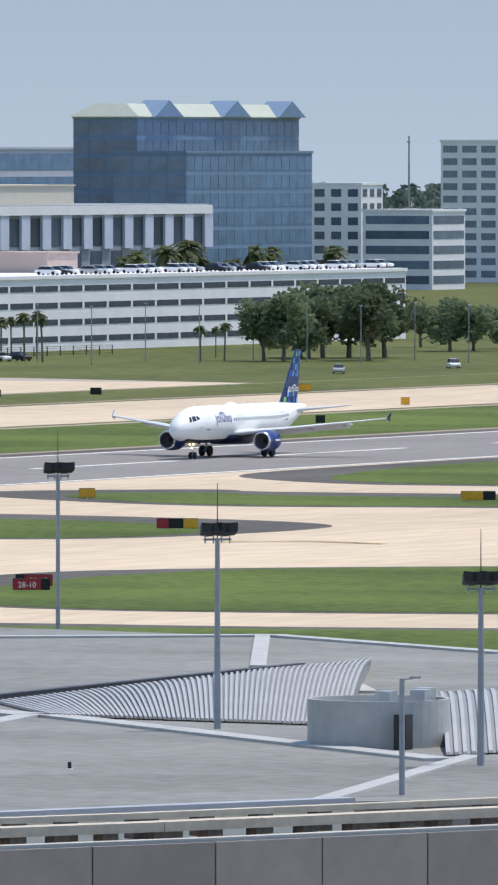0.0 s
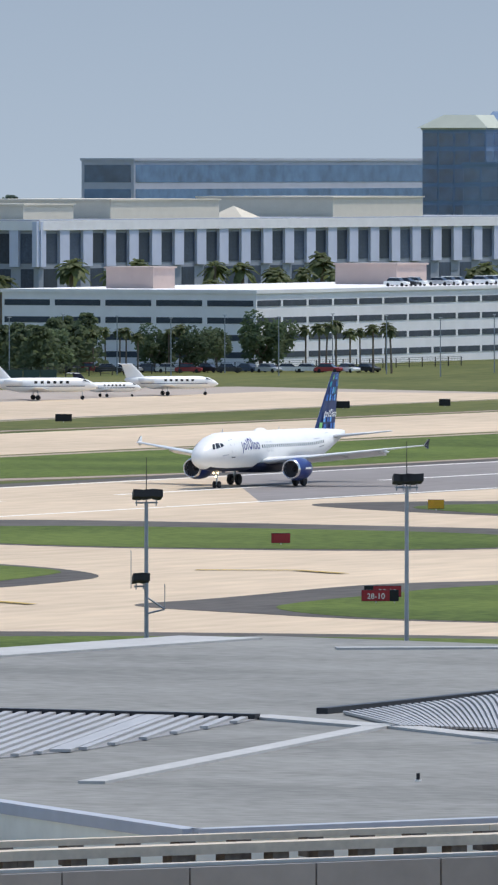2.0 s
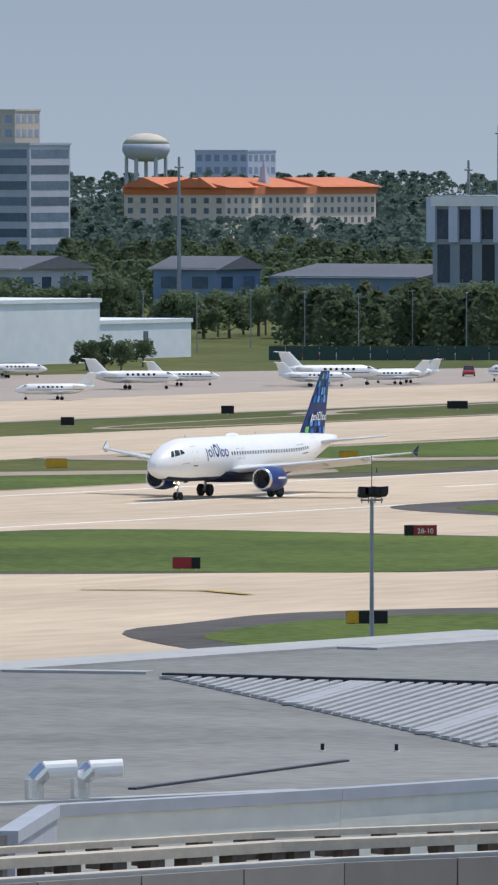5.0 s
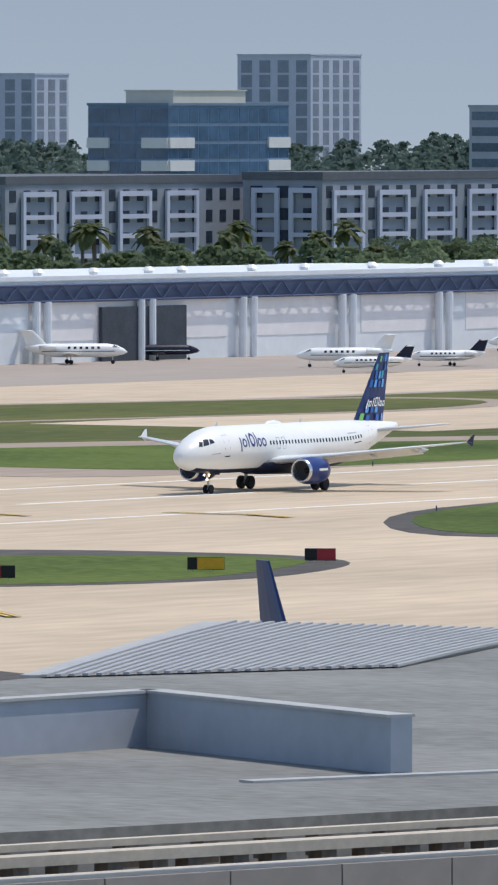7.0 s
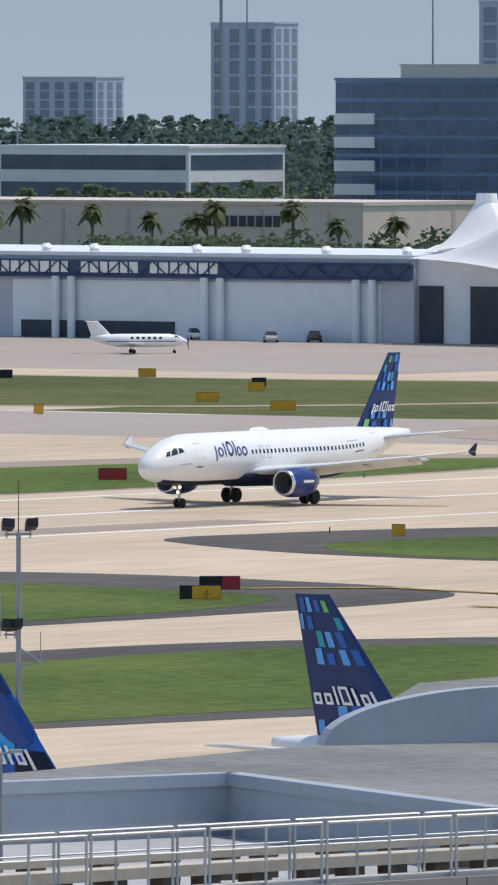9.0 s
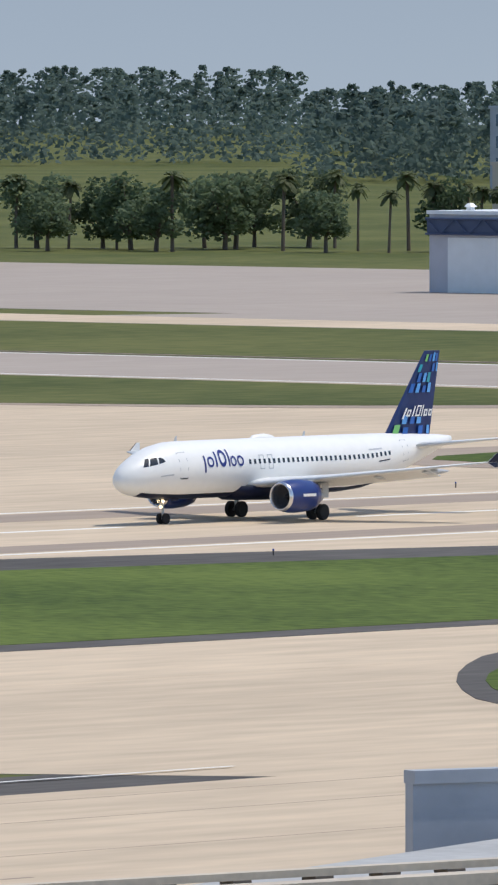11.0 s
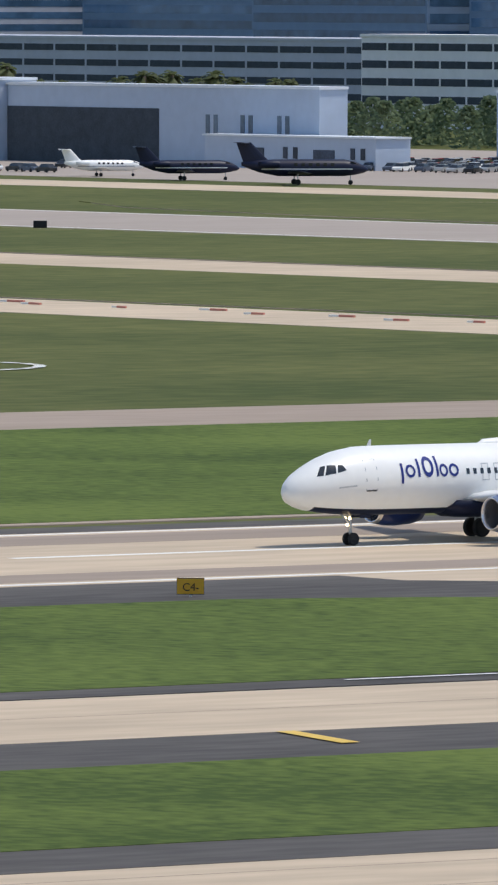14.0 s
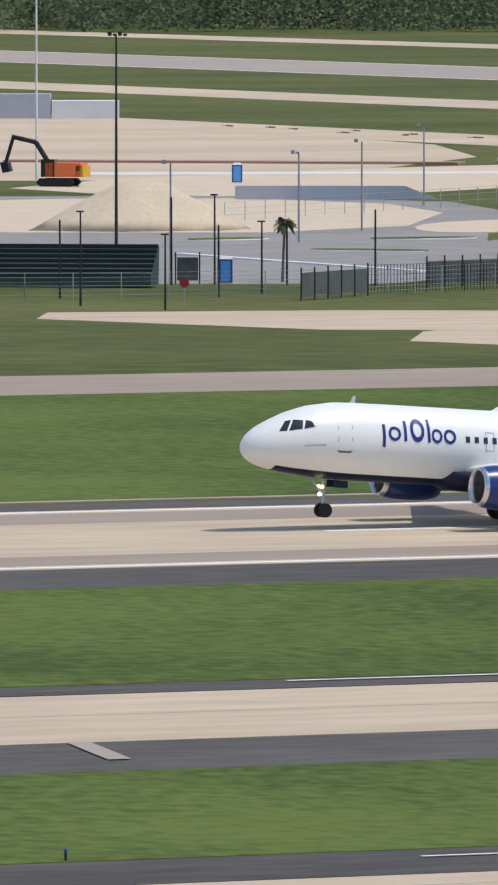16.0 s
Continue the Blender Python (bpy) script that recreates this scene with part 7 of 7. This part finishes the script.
# white bands and cream tops of the dark glass blocks
for x0, x1, y0, y1 in ((2161.4, 2163, 1445, 1452), (2161.4, 2163, 1461, 1467), (2162, 2172, 1444.4, 1445.6), (2203, 2212, 1444.4, 1445.6), (2031.4, 2033, 1456, 1464), (2031.4, 2033, 1504, 1515), (2046, 2055, 1455.4, 1456.6)):
    bd = thing("corner_bands", pose(0, 0, 0), "white stacked balcony bands on a glass office corner", "facade")
    for k in range(5):
        box_part("band", (x0, x1, y0, y1, 3 + k * 5.2, 5.4 + k * 5.2), WALL_WHITE, bd)
extra("penthouse", (2170, 2200, 1449, 1462, 34, 36.8), BRONZE, "cream plant storey on the glass office")
extra("penthouse", (2036, 2052, 1462, 1500, 34, 36.8), BRONZE, "cream plant storey on the glass office")
# brick hotel towers
for x0, x1, y0, y1, h, cap in ((1462, 1474, 1630, 1643, 27, 30), (1462, 1474, 1581, 1593, 27, 30), (1470, 1484, 1600, 1616, 36, 36.2)):
    tw = thing("hotel_tower", pose(0, 0, 0), "red brick corner tower with pale roof", "tower")
    box_part("wall", (x0, x1, y0, y1, 0, h), WALL_BRICK, tw)
    box_part("cornice", (x0 - 0.4, x1 + 0.4, y0 - 0.4, y1 + 0.4, h - 1.2, h - 0.5), WALL_PINK, tw)
    for lev in range(5):
        for q in (0.18, 0.56):
            z = h - 5.0 - lev * 4.4
            pane(tw, "y", y0 + (y1 - y0) * q, (y1 - y0) * 0.24, x0, z, 2.4, PANE_DARK)
            pane(tw, "x", x0 + (x1 - x0) * q, (x1 - x0) * 0.24, y0, z, 2.4, PANE_DARK)
    pyramid(tw, x0 - 0.6, x1 + 0.6, y0 - 0.6, y1 + 0.6, h, cap, WALL_PINK)
bd = thing("hotel_bays", pose(0, 0, 0), "tan window bays on the brick hotel", "facade")
for k in range(4):
    y = 1597 + k * 9.5
    box_part("bay", (1464.9, 1466.1, y, y + 5.5, 2, 22), WALL_PINK, bd)
    for m in range(4):
        box_part("window", (1464.6, 1464.95, y + 0.8, y + 4.7, 4 + m * 4.6, 6.8 + m * 4.6), PANE, bd)
# orange roofs
orf = thing("hotel_roofs", pose(0, 0, 0), "orange tiled gabled roofs with small turrets", "roof")
for k, (x0, x1) in enumerate(((2848, 2866), (2872, 2896), (2902, 2938))):
    gable(orf, x0, x1, 1664, 1690, 20.6, 23.4, "x", TILE_ORANGE)
for y0, y1 in ((1668, 1678), (1684, 1700)):
    gable(orf, 2846, 2870, y0, y1, 20.6, 23.6, "x", TILE_ORANGE)
pyramid(orf, 2877.5, 2880.5, 1669, 1672, 21, 28.5, WALL_GREY)
# water tower
wt = thing("water_tower", pose(*polar(59.285, 4200)), "cream-topped grey water tower on legs", "water tower")
bm = bmesh.new()
add_rings(bm, [[(r * math.cos(k * math.tau / 24), r * math.sin(k * math.tau / 24), z) for k in range(24)] for z, r in ((26.5, 3), (28, 7.5), (30.5, 8.8), (33, 8.6))])
part("bowl", bm, WALL_GREY, wt, smooth=True)
bm = bmesh.new()
add_rings(bm, [[(r * math.cos(k * math.tau / 24), r * math.sin(k * math.tau / 24), z) for k in range(24)] for z, r in ((33, 8.6), (35, 7.2), (36.6, 3.5), (37, 0.4))])
part("dome", bm, BRONZE, wt, "cream dome", smooth=True)
for k in range(7):
    a = k * math.tau / 6
    q = (7.2 * math.cos(a), 7.2 * math.sin(a)) if k < 6 else (0, 0)
    rods_part("leg", [((*q, 0), (*q, 28), 0.7)], WALL_GREY, wt, n=6)
# sloping portal frames of the flight-support hall
for xc, yc, w in ((1173.5, 1410.5, 8), (1181, 1373.5, 7)):
    pf = thing("portal_frame", pose(xc, yc, 0), "dark sloping portal frame at the hall entrance", "portal")
    for sg in (-1, 1):
        bm = bmesh.new()
        add_rings(bm, [[(0, sg * w * 0.75 - 1.3, 0), (0, sg * w * 0.75 + 1.3, 0), (0, sg * w * 0.4 + 1.1, 11.5), (0, sg * w * 0.4 - 1.1, 11.5)], [(2, sg * w * 0.75 - 1.3, 0), (2, sg * w * 0.75 + 1.3, 0), (2, sg * w * 0.4 + 1.1, 11.5), (2, sg * w * 0.4 - 1.1, 11.5)]])
        part("leg", bm, STRIPE_GREY, pf)
    box_part("lintel", (0, 2, -w * 0.5, w * 0.5, 9.8, 12.4), STRIPE_GREY, pf)
bars = thing("wall_lettering", pose(0, 0, 0), "row of plain dark bars in place of lettering", "sign")
for k in range(8):
    box_part("bar", (1176.6, 1176.85, 1384 - k * 2.3, 1385.6 - k * 2.3, 9.7, 11.4), STRIPE_GREY, bars)
fa = thing("entrance_fascia", pose(0, 0, 0), "long white fascia over the flight-support entrance", "facade")
box_part("panel", (1177, 1179.6, 1350, 1428, 8.7, 12.5), HANGAR_WHITE, fa)
box_part("coping", (1176.8, 1179.8, 1350, 1428, 12.5, 12.75), WALL_GREY, fa)
for y in (1352, 1390, 1425):
    box_part("column", (1177.6, 1178.6, y - 0.5, y + 0.5, 0, 8.7), WALL_GREY, fa)
# lifted yellow canopy doors
for y0, y1, drop in ((1840, 1876, 3.6), (1799, 1836.5, 0), (1757, 1795, 0)):
    cn = thing("canopy_door", pose(0, 0, 0), "yellow lattice canopy door folded out over the bay", "canopy door", "yellow canopy doors")
    z = 9.6 - drop
    bm = bmesh.new()
    add_rings(bm, [[(1155.8, y, z + 1.6), (1155.8, y, z + 2.0), (1147, y, z + 0.0), (1147, y, z - 0.4)] for y in (y0, y1)])
    part("panel", bm, YELLOW, cn)
    n = 9
    for k in range(n):
        a, c = y0 + (y1 - y0) * k / n, y0 + (y1 - y0) * (k + 1) / n
        rods_part("lattice", [((1148, a, z + 0.3), (1151, (a + c) / 2, z + 2.9), 0.14), ((1151, (a + c) / 2, z + 2.9), (1148, c, z + 0.3), 0.14)], SIGN_YELLOW, cn, n=5)
    rods_part("top_chord", [((1151, y0, z + 2.9), (1151, y1, z + 2.9), 0.16)], SIGN_YELLOW, cn, n=5)
# tower crane and masts on the skyline
for b, r, h in ((52.85, 4000, 66), (53.78, 4200, 72), (61.05, 2900, 38), (60.9, 2400, 30), (59.45, 2200, 31), (65.45, 3900, 40), (51.2, 3000, 30), (51.7, 2600, 24)):
    ms = thing("mast", pose(*polar(b, r)), "thin steel mast on the skyline", "mast", "skyline masts")
    rods_part("shaft", [((0, 0, 0), (0, 0, h), 0.5, 0.25)], POLE, ms, n=6)
    rods_part("crosspiece", [((-1.5, 0, h - 2), (1.5, 0, h - 2), 0.2)], POLE, ms, n=6)
jib = thing("tower_crane", pose(*polar(52.72, 3990)), "thin tower crane over an unfinished tower", "crane")
rods_part("mast", [((0, 0, 0), (0, 0, 68), 0.6)], POLE, jib, n=6)
rods_part("jib", [((6, -4, 66), (-14, 9, 66), 0.4)], POLE, jib, n=6)
# boundary poles near the far car parks
for k in range(26):
    p = polar(59.0 + k * 0.27, 1830 + (k * 37 % 60))
    ms = thing("lamp_post", pose(*p), "slim car-park lamp post", "lamp post", "car-park lamp posts")
    rods_part("pole", [((0, 0, 0), (0, 0, 9.5), 0.11, 0.08)], POLE, ms, n=5)
    rods_part("arm", [((-0.6, 0, 9.5), (0.6, 0, 9.5), 0.07)], POLE, ms, n=5)
fence("perimeter_hedge", [(1560, 862), (1640, 862), (1740, 850)], 1.6, DARK, "low dark perimeter fence before the car park", 4.0, 5, 0.06)
wallf = thing("screen_fence", pose(0, 0, 0), "dark green screened perimeter fence behind the jets", "fence")
for k in range(24):
    p, q = polar(59.9 + k * 0.085, 1775), polar(59.9 + (k + 0.96) * 0.085, 1775)
    strip("screen", (p.x, p.y), (q.x, q.y), 0.15, 0, 2.2, BIN_GREEN, wallf)

block("office_block", "slate blue office slab behind the hangars", "office building", 1300, 1345, 2060, 2150, 33, WALL_DBLUE, 8, "panes", PANE, 6, 0.6)
# hall fronts under the tent: dark doorways and glazing, doorway shade painted as panels
gl = thing("glazed_front", pose(0, 0, 0), "dark glazed hall front under the tent", "facade")
for y0, y1 in ((864, 867.6), (853, 859.5), (845, 852.4)):
    box_part("pane", (1181.6, 1182.1, y0, y1, 0, 7.4), DEEP, gl)
box_part("pane", (1180.5, 1180.86, 906.5, 931.7, 0, 2.3), DEEP, gl)
for x0, x1 in ((1202, 1210.5), (1246, 1266)):
    box_part("pane", (x0, x1, 843.2, 843.7, 0, 7.2), DEEP, gl)
box_part("wall", (1182, 1200.5, 844, 868, 0, 10.8), HANGAR_WHITE, gl)
# small lights and stakes beside the pavements
for k in range(46):
    x, y = -60 + k * 24.0, (578.5, 510.5, 447.5, 402.5, 365.5)[k % 5]
    if 370 < x < 440 or y < 500 and x > 360:
        continue
    st = thing("edge_light", pose(x, y, 0.09), "small dark edge light on a stake", "edge light", "pavement edge lights")
    rods_part("stake", [((0, 0, -0.06), (0, 0, 0.3), 0.05)], DARK, st, n=6)
    rods_part("lens", [((0, 0, 0.3), (0, 0, 0.42), 0.08, 0.05)], BLUE, st, n=8)

# ---- further details of the lots and the works site ----
slab("works_road", [(640, 1330), (590.6, 1206), (617, 1133), (628, 1100), (640, 1060)], 0, 0.0395, CONCRETE, "pale works road beside the closed taxiway", "pavement", 1)
slab("lot_road", [(362, 752), (369, 754), (398, 772), (446, 818), (462, 834), (455, 839), (438, 823), (392, 779), (360, 762)], 0, 0.036, LOT_GREY, "grey asphalt lane along the pale lot", "pavement", 1)
NEW_CONCRETE = mat("new_concrete", (0.68, 0.63, 0.56), 0.9, scale=0.2, var=0.12)
strip_mat = mat("terracotta_edging", (0.42, 0.24, 0.18), 0.9, scale=0.3, var=0.12)
for name, p, q, w, z, m, lab in (("edging", (548, 1302), (594, 1268), 5.0, 0.3, strip_mat, "reddish edging strip across the works site"), ("slab_strip", (532, 1244), (582, 1228), 14.0, 0.07, NEW_CONCRETE, "bright new concrete strip on the works site"),
                                 ("kerb", (424.5, 968), (424.3, 941), 1.0, 0.16, WALL_WHITE, "white kerb along the lot"), ("kerb", (424.3, 941), (424.6, 914), 1.0, 0.16, WALL_WHITE, "white kerb along the lot")):
    p, q = Vector(p), Vector(q)
    nn = Vector((-(q - p).y, (q - p).x)).normalized() * w / 2
    slab(name, [tuple(p - nn), tuple(q - nn), tuple(q + nn), tuple(p + nn)], 0, z, m, lab, "pavement")
for p, q in (((442.6, 1006), (450.9, 1008)), ((459.8, 1001.6), (470.5, 1001.7)), ((441.1, 974.9), (449, 966))):
    p, q = Vector(p), Vector(q)
    nn = Vector((-(q - p).y, (q - p).x)).normalized() * 2.2
    slab("verge", [tuple(p - nn), tuple(q - nn), tuple(q + nn), tuple(p + nn)], 0, 0.14, GRASS, "narrow grass verge in the lot", "grass", 2)
    slab("kerb", [tuple(p - nn * 1.35), tuple(q - nn * 1.35), tuple(q + nn * 1.35), tuple(p + nn * 1.35)], 0, 0.1, WALL_WHITE, "pale kerb round the verge", "pavement", 2)
SCREEN = mat("dark_screen_mesh", (0.11, 0.115, 0.11), 0.8, scale=1.2, var=0.3)
for (x0, y0), (x1, y1) in (((386.3, 855.7), (395.9, 863.5)), ((408.0, 877.9), (416.5, 881.8)), ((392.7, 896), (394.6, 895.2))):
    f = thing("screen_fence", pose(0, 0, 0.03), "dark screened fence panels between black posts", "fence")
    a, c = Vector((x0, y0)), Vector((x1, y1))
    n = max(1, round((c - a).length / 2.4))
    for i in range(n + 1):
        e = a.lerp(c, i / n)
        rods_part("post", [((e.x, e.y, 0), (e.x, e.y, 2.7), 0.07)], DARK, f, n=6)
        if i < n:
            g = a.lerp(c, (i + 0.94) / n)
            e = a.lerp(c, (i + 0.06) / n)
            strip("screen", e, g, 0.05, 0.25 + 0.15 * (i % 2), 2.25, SCREEN, f)
for x, y, h in ((364.7, 851.3, 7.6), (367.6, 840.8, 6.0), (394.9, 892.7, 7.6), (389.2, 870.1, 6.0)):
    p = thing("dark_post", pose(x, y, 0.03), "slim black post beside the fence", "post", "slim black posts")
    rods_part("pole", [((0, 0, 0), (0, 0, h), 0.1, 0.07)], DARK, p, n=6)
    box_part("head", (-0.35, 0.25, -0.12, 0.12, h, h + 0.14), DARK, p)
st = thing("stop_sign", pose(374.5, 852.7, 0.03, 0, 0, -24), "small red eight-sided road sign on a post", "sign")
rods_part("post", [((0, 0, 0), (0, 0, 1.9), 0.04)], STEEL, st, n=6)
rods_part("plate", [((0, -0.06, 1.7), (0, -0.02, 1.7), 0.42)], SIGN_RED, st, n=8)
truck("tank_truck", 509, 1042, 7.0, 150, "tank", "white tank lorry parked on sandy ground")
truck("flatbed_truck", 526.6, 1038.6, 8.0, 150, "bed", "low flatbed lorry parked in rough grass")
sgn = random.Random(31)
for k in range(26):
    c = Vector((503, 1030)).lerp(Vector((545, 1046)), sgn.random()) + Vector((sgn.uniform(-6, 6), sgn.uniform(-14, 14)))
    tf = thing("rubble_heap", pose(c.x, c.y, 0.03, 0, 0, sgn.uniform(0, 90)), "small heap of sand and rubble", "rubble", "rubble heaps")
    w, h = sgn.uniform(0.4, 1.6), sgn.uniform(0.15, 0.5)
    bm = bmesh.new()
    add_rings(bm, [[(math.cos(i * math.tau / 7) * w * q * sgn.uniform(0.8, 1.2), math.sin(i * math.tau / 7) * w * q * sgn.uniform(0.8, 1.2), z) for i in range(7)] for q, z in ((1, 0), (0.6, h * 0.7), (0.15, h))])
    part("heap", bm, sgn.choice((SAND, SAND, CONCRETE_GREY, ROOF)), tf)
# low buildings among the trees behind the jet apron
for x0, x1, y0, y1, top, m in ((1905, 1945, 1072, 1104, 7.5, WALL_DBLUE), (1898, 1915, 1112, 1126, 9.0, WALL_DBLUE), (1858, 1885, 1132, 1160, 9.3, WALL_GREY)):
    w = block("low_building", "low grey building with dark roof among trees", "building", x0, x1, y0, y1, top, m, 2, "panes", PANE, 6, 0.5)
    gable(w, x0 - 1, x1 + 1, y0 - 1, y1 + 1, top + 0.3, top + 2.8, "y", ROOF_SLATE)


# tall slate office fronts behind the long garage
for x0, x1, y0, y1, top, m in ((1600, 1640, 2190, 2262, 46, WALL_DBLUE), (1612, 1640, 2268, 2352, 42, WALL_DBLUE), (1608, 1640, 2120, 2184, 44, WALL_DBLUE), (1590, 1640, 2362, 2400, 34, WALL_GREY)):
    block("office_tower", "tall slate blue office front behind the garage", "office building", x0, x1, y0, y1, top, m, 11, "ribbon", BLUEGLASS)

# ---- town behind the hangars ----
TEAL_GLASS = mat("teal_glazing", (0.05, 0.2, 0.27), 0.2, scale=0.2, var=0.3, spec=0.6, per_object=0.25)
SHOP_BROWN = mat("brown_render", (0.27, 0.19, 0.16), 0.85, scale=0.08, var=0.25)
WALL_SAND = mat("sand_render", (0.58, 0.52, 0.46), 0.85, scale=0.05, var=0.08)
b = block("inn", "white low-rise inn with brick accents", "hotel", 1300, 1318, 1560, 1608.6, 23.0, WALL_WHITE, 6, "panes", PANE_DARK, 4.2, 0.42, tall=0.5)
for y0, y1, top in ((1593.7, 1601, 22.6), (1560.3, 1566.5, 22.0), (1571, 1574, 24.6)):
    box_part("brick_bay", (1299.2, 1304, y0, y1, 0, top), WALL_BRICK, b, "red brick bay")
b = block("hotel", "sand-coloured hotel with small dark windows", "hotel", 1340, 1356, 1576.5, 1608.6, 26.3, WALL_SAND, 7, "panes", PANE_DARK, 4.4, 0.36, tall=0.5)
box_part("roof_sign", (1339, 1341, 1578, 1584, 26.9, 29.0), ORANGE, b, "orange rounded roof sign")
block("exhibition_hall", "long white hall with teal glazed front", "hall", 1520, 1545, 1805, 1904, 28.3, WALL_WHITE, 1, "panes", TEAL_GLASS, 7, 0.94, rows=((18.5, 5.6),))
block("office_tower", "pale glass tower behind the hotels", "office building", 1480, 1492, 1742, 1757, 46, WALL_HAZE_PALE, 14, "panes", BLUEGLASS, 4, 0.8, tall=0.7)
ar = thing("arena", pose(1845, 2237, 0), "round arena with low brown roof on the skyline", "arena")
for nm, mt, prof in (("wall", WALL_SAND, ((0, 26), (28.3, 26))), ("roof", WALL_BRICK, ((28.3, 28), (29.2, 27), (31.0, 10), (31.2, 0.5)))):
    bm = bmesh.new()
    add_rings(bm, [[(r * math.cos(q * math.tau / 32), r * math.sin(q * math.tau / 32), z) for q in range(32)] for z, r in prof])
    part(nm, bm, mt, ar)
# shops and offices behind the long hangar
block("shop_row", "brick-red low shop row with flat roof", "shop", 1290, 1310, 1296, 1350.6, 16.9, SHOP_BROWN, 1, "panes", PANE_DARK, 9, 0.3, rows=((9.5, 2.4),))
extra("roof_house", (1292, 1306, 1338, 1348.5, 17.5, 20.0), WALL_TAN, "tan roof house on the shop row")
cu = thing("cupola", pose(1295.5, 1325, 17.5), "small white domed cupola on slim columns", "cupola")
for q in range(6):
    a = q * math.tau / 6
    rods_part("column", [((1.3 * math.cos(a), 1.3 * math.sin(a), 0), (1.3 * math.cos(a), 1.3 * math.sin(a), 1.6), 0.16)], WHITE, cu, n=6)
bm = bmesh.new()
add_rings(bm, [[(r * math.cos(q * math.tau / 20), r * math.sin(q * math.tau / 20), z) for q in range(20)] for z, r in ((1.6, 1.75), (1.8, 1.75), (2.5, 1.5), (3.1, 0.95), (3.35, 0.1))])
part("dome", bm, WHITE, cu, smooth=True)
block("office_block", "stepped grey office block with dark ribbon windows", "office building", 1740, 1756, 1787.5, 1833.6, 29.6, WALL_GREY, 6, "ribbon", PANE)
extra("plant_house", (1744, 1752, 1812, 1841, 30.2, 34.2), WALL_TAN, "tan plant house on the office roof")
vh = thing("vaulted_hall", pose(0, 0, 0), "grey tower with white barrel-vaulted roof", "hall")
box_part("wall", (1400, 1403, 1412.5, 1418.3, 0, 22.2), WALL_GREY, vh)
bm = bmesh.new()
add_rings(bm, [[(x, 1415.4 + 3.1 * math.cos(q * math.pi / 12), 22.2 + 3.4 * math.sin(q * math.pi / 12)) for q in range(13)] for x in (1399.5, 1403.5)])
part("vault", bm, WHITE, vh, "white barrel vault")
block("shopping_hall", "long pale shopping hall with brown roof edge", "shop", 1420, 1445, 1383.6, 1437, 19.6, WALL_SAND, 1, "panes", PANE, 14, 0.3, rows=((12.5, 2.5),), roof=WALL_BRICK, parapet=0.9)
dm = thing("domed_hall", pose(*polar(45.46, 2300)), "pale grey domed hall beyond the shops", "hall")
bm = bmesh.new()
add_rings(bm, [[(r * math.cos(q * math.tau / 28), r * math.sin(q * math.tau / 28), z) for q in range(28)] for z, r in ((0, 8.2), (17.4, 8.2), (19.6, 6.9), (21.6, 4.8), (22.8, 2.4), (23.1, 0.2))])
part("dome", bm, WALL_HAZE_PALE, dm, smooth=True)
block("office_block", "white commercial block beyond the shops", "office building", 1720, 1735, 1661, 1690, 24.4, WALL_WHITE, 4, "ribbon", PANE)
# low annex and car park beside the open hangar
an = thing("hangar_annex", pose(0, 0, 0), "low blue-grey annex with small dark windows", "annex")
box_part("wall", (1150, 1157.4, 1589, 1640, 0, 5.5), HANGAR, an)
box_part("roof", (1149.6, 1157.4, 1588.6, 1640.3, 5.5, 5.8), HANGAR_WHITE, an)
for y, w, z0, z1 in ((1592, 1.2, 1.8, 3.8), (1595, 1.2, 1.8, 3.8), (1601, 6.2, 0.4, 3.4), (1612, 1.2, 1.8, 3.8), (1615, 1.2, 1.8, 3.8), (1622, 5.0, 0.2, 3.6)):
    box_part("window", (1149.85, 1150.3, y, y + w, z0, z1), PANE_DARK, an)
for k in range(26):
    p = polar(35.92 + k * 0.028, 1985 + (k % 3) * 14 + rng.uniform(-3, 3))
    put_car(rng.choice((0, 1, 1, 2, 4, 3)), p.x, p.y, rng.uniform(20, 60))

def motions():
    turn = 2.4  # the runway heading differs a little from the grid
    rows = []
    strut = []
    for t, x, p in ROLL:
        out = {14: 0.05, 14.5: 0.13, 15: 0.24, 15.5: 0.34, 16: 0.3}.get(t, 0.0)
        p += math.degrees(out / 12.64)
        strut.append((t, pose(0, 0, -out)))
        c = Vector((x, 550)) + Vector((math.cos(radians(turn)), math.sin(radians(turn)))) * 12.64
        rows.append((t, pose(c.x, c.y, 0.05, 0, 0, turn) @ pose(0, 0, 0, 0, p, 0)))
    walk(JET, rows)
    walk(next(c for c in JET.children if c.name.startswith("nose_gear")), strut)


motions()
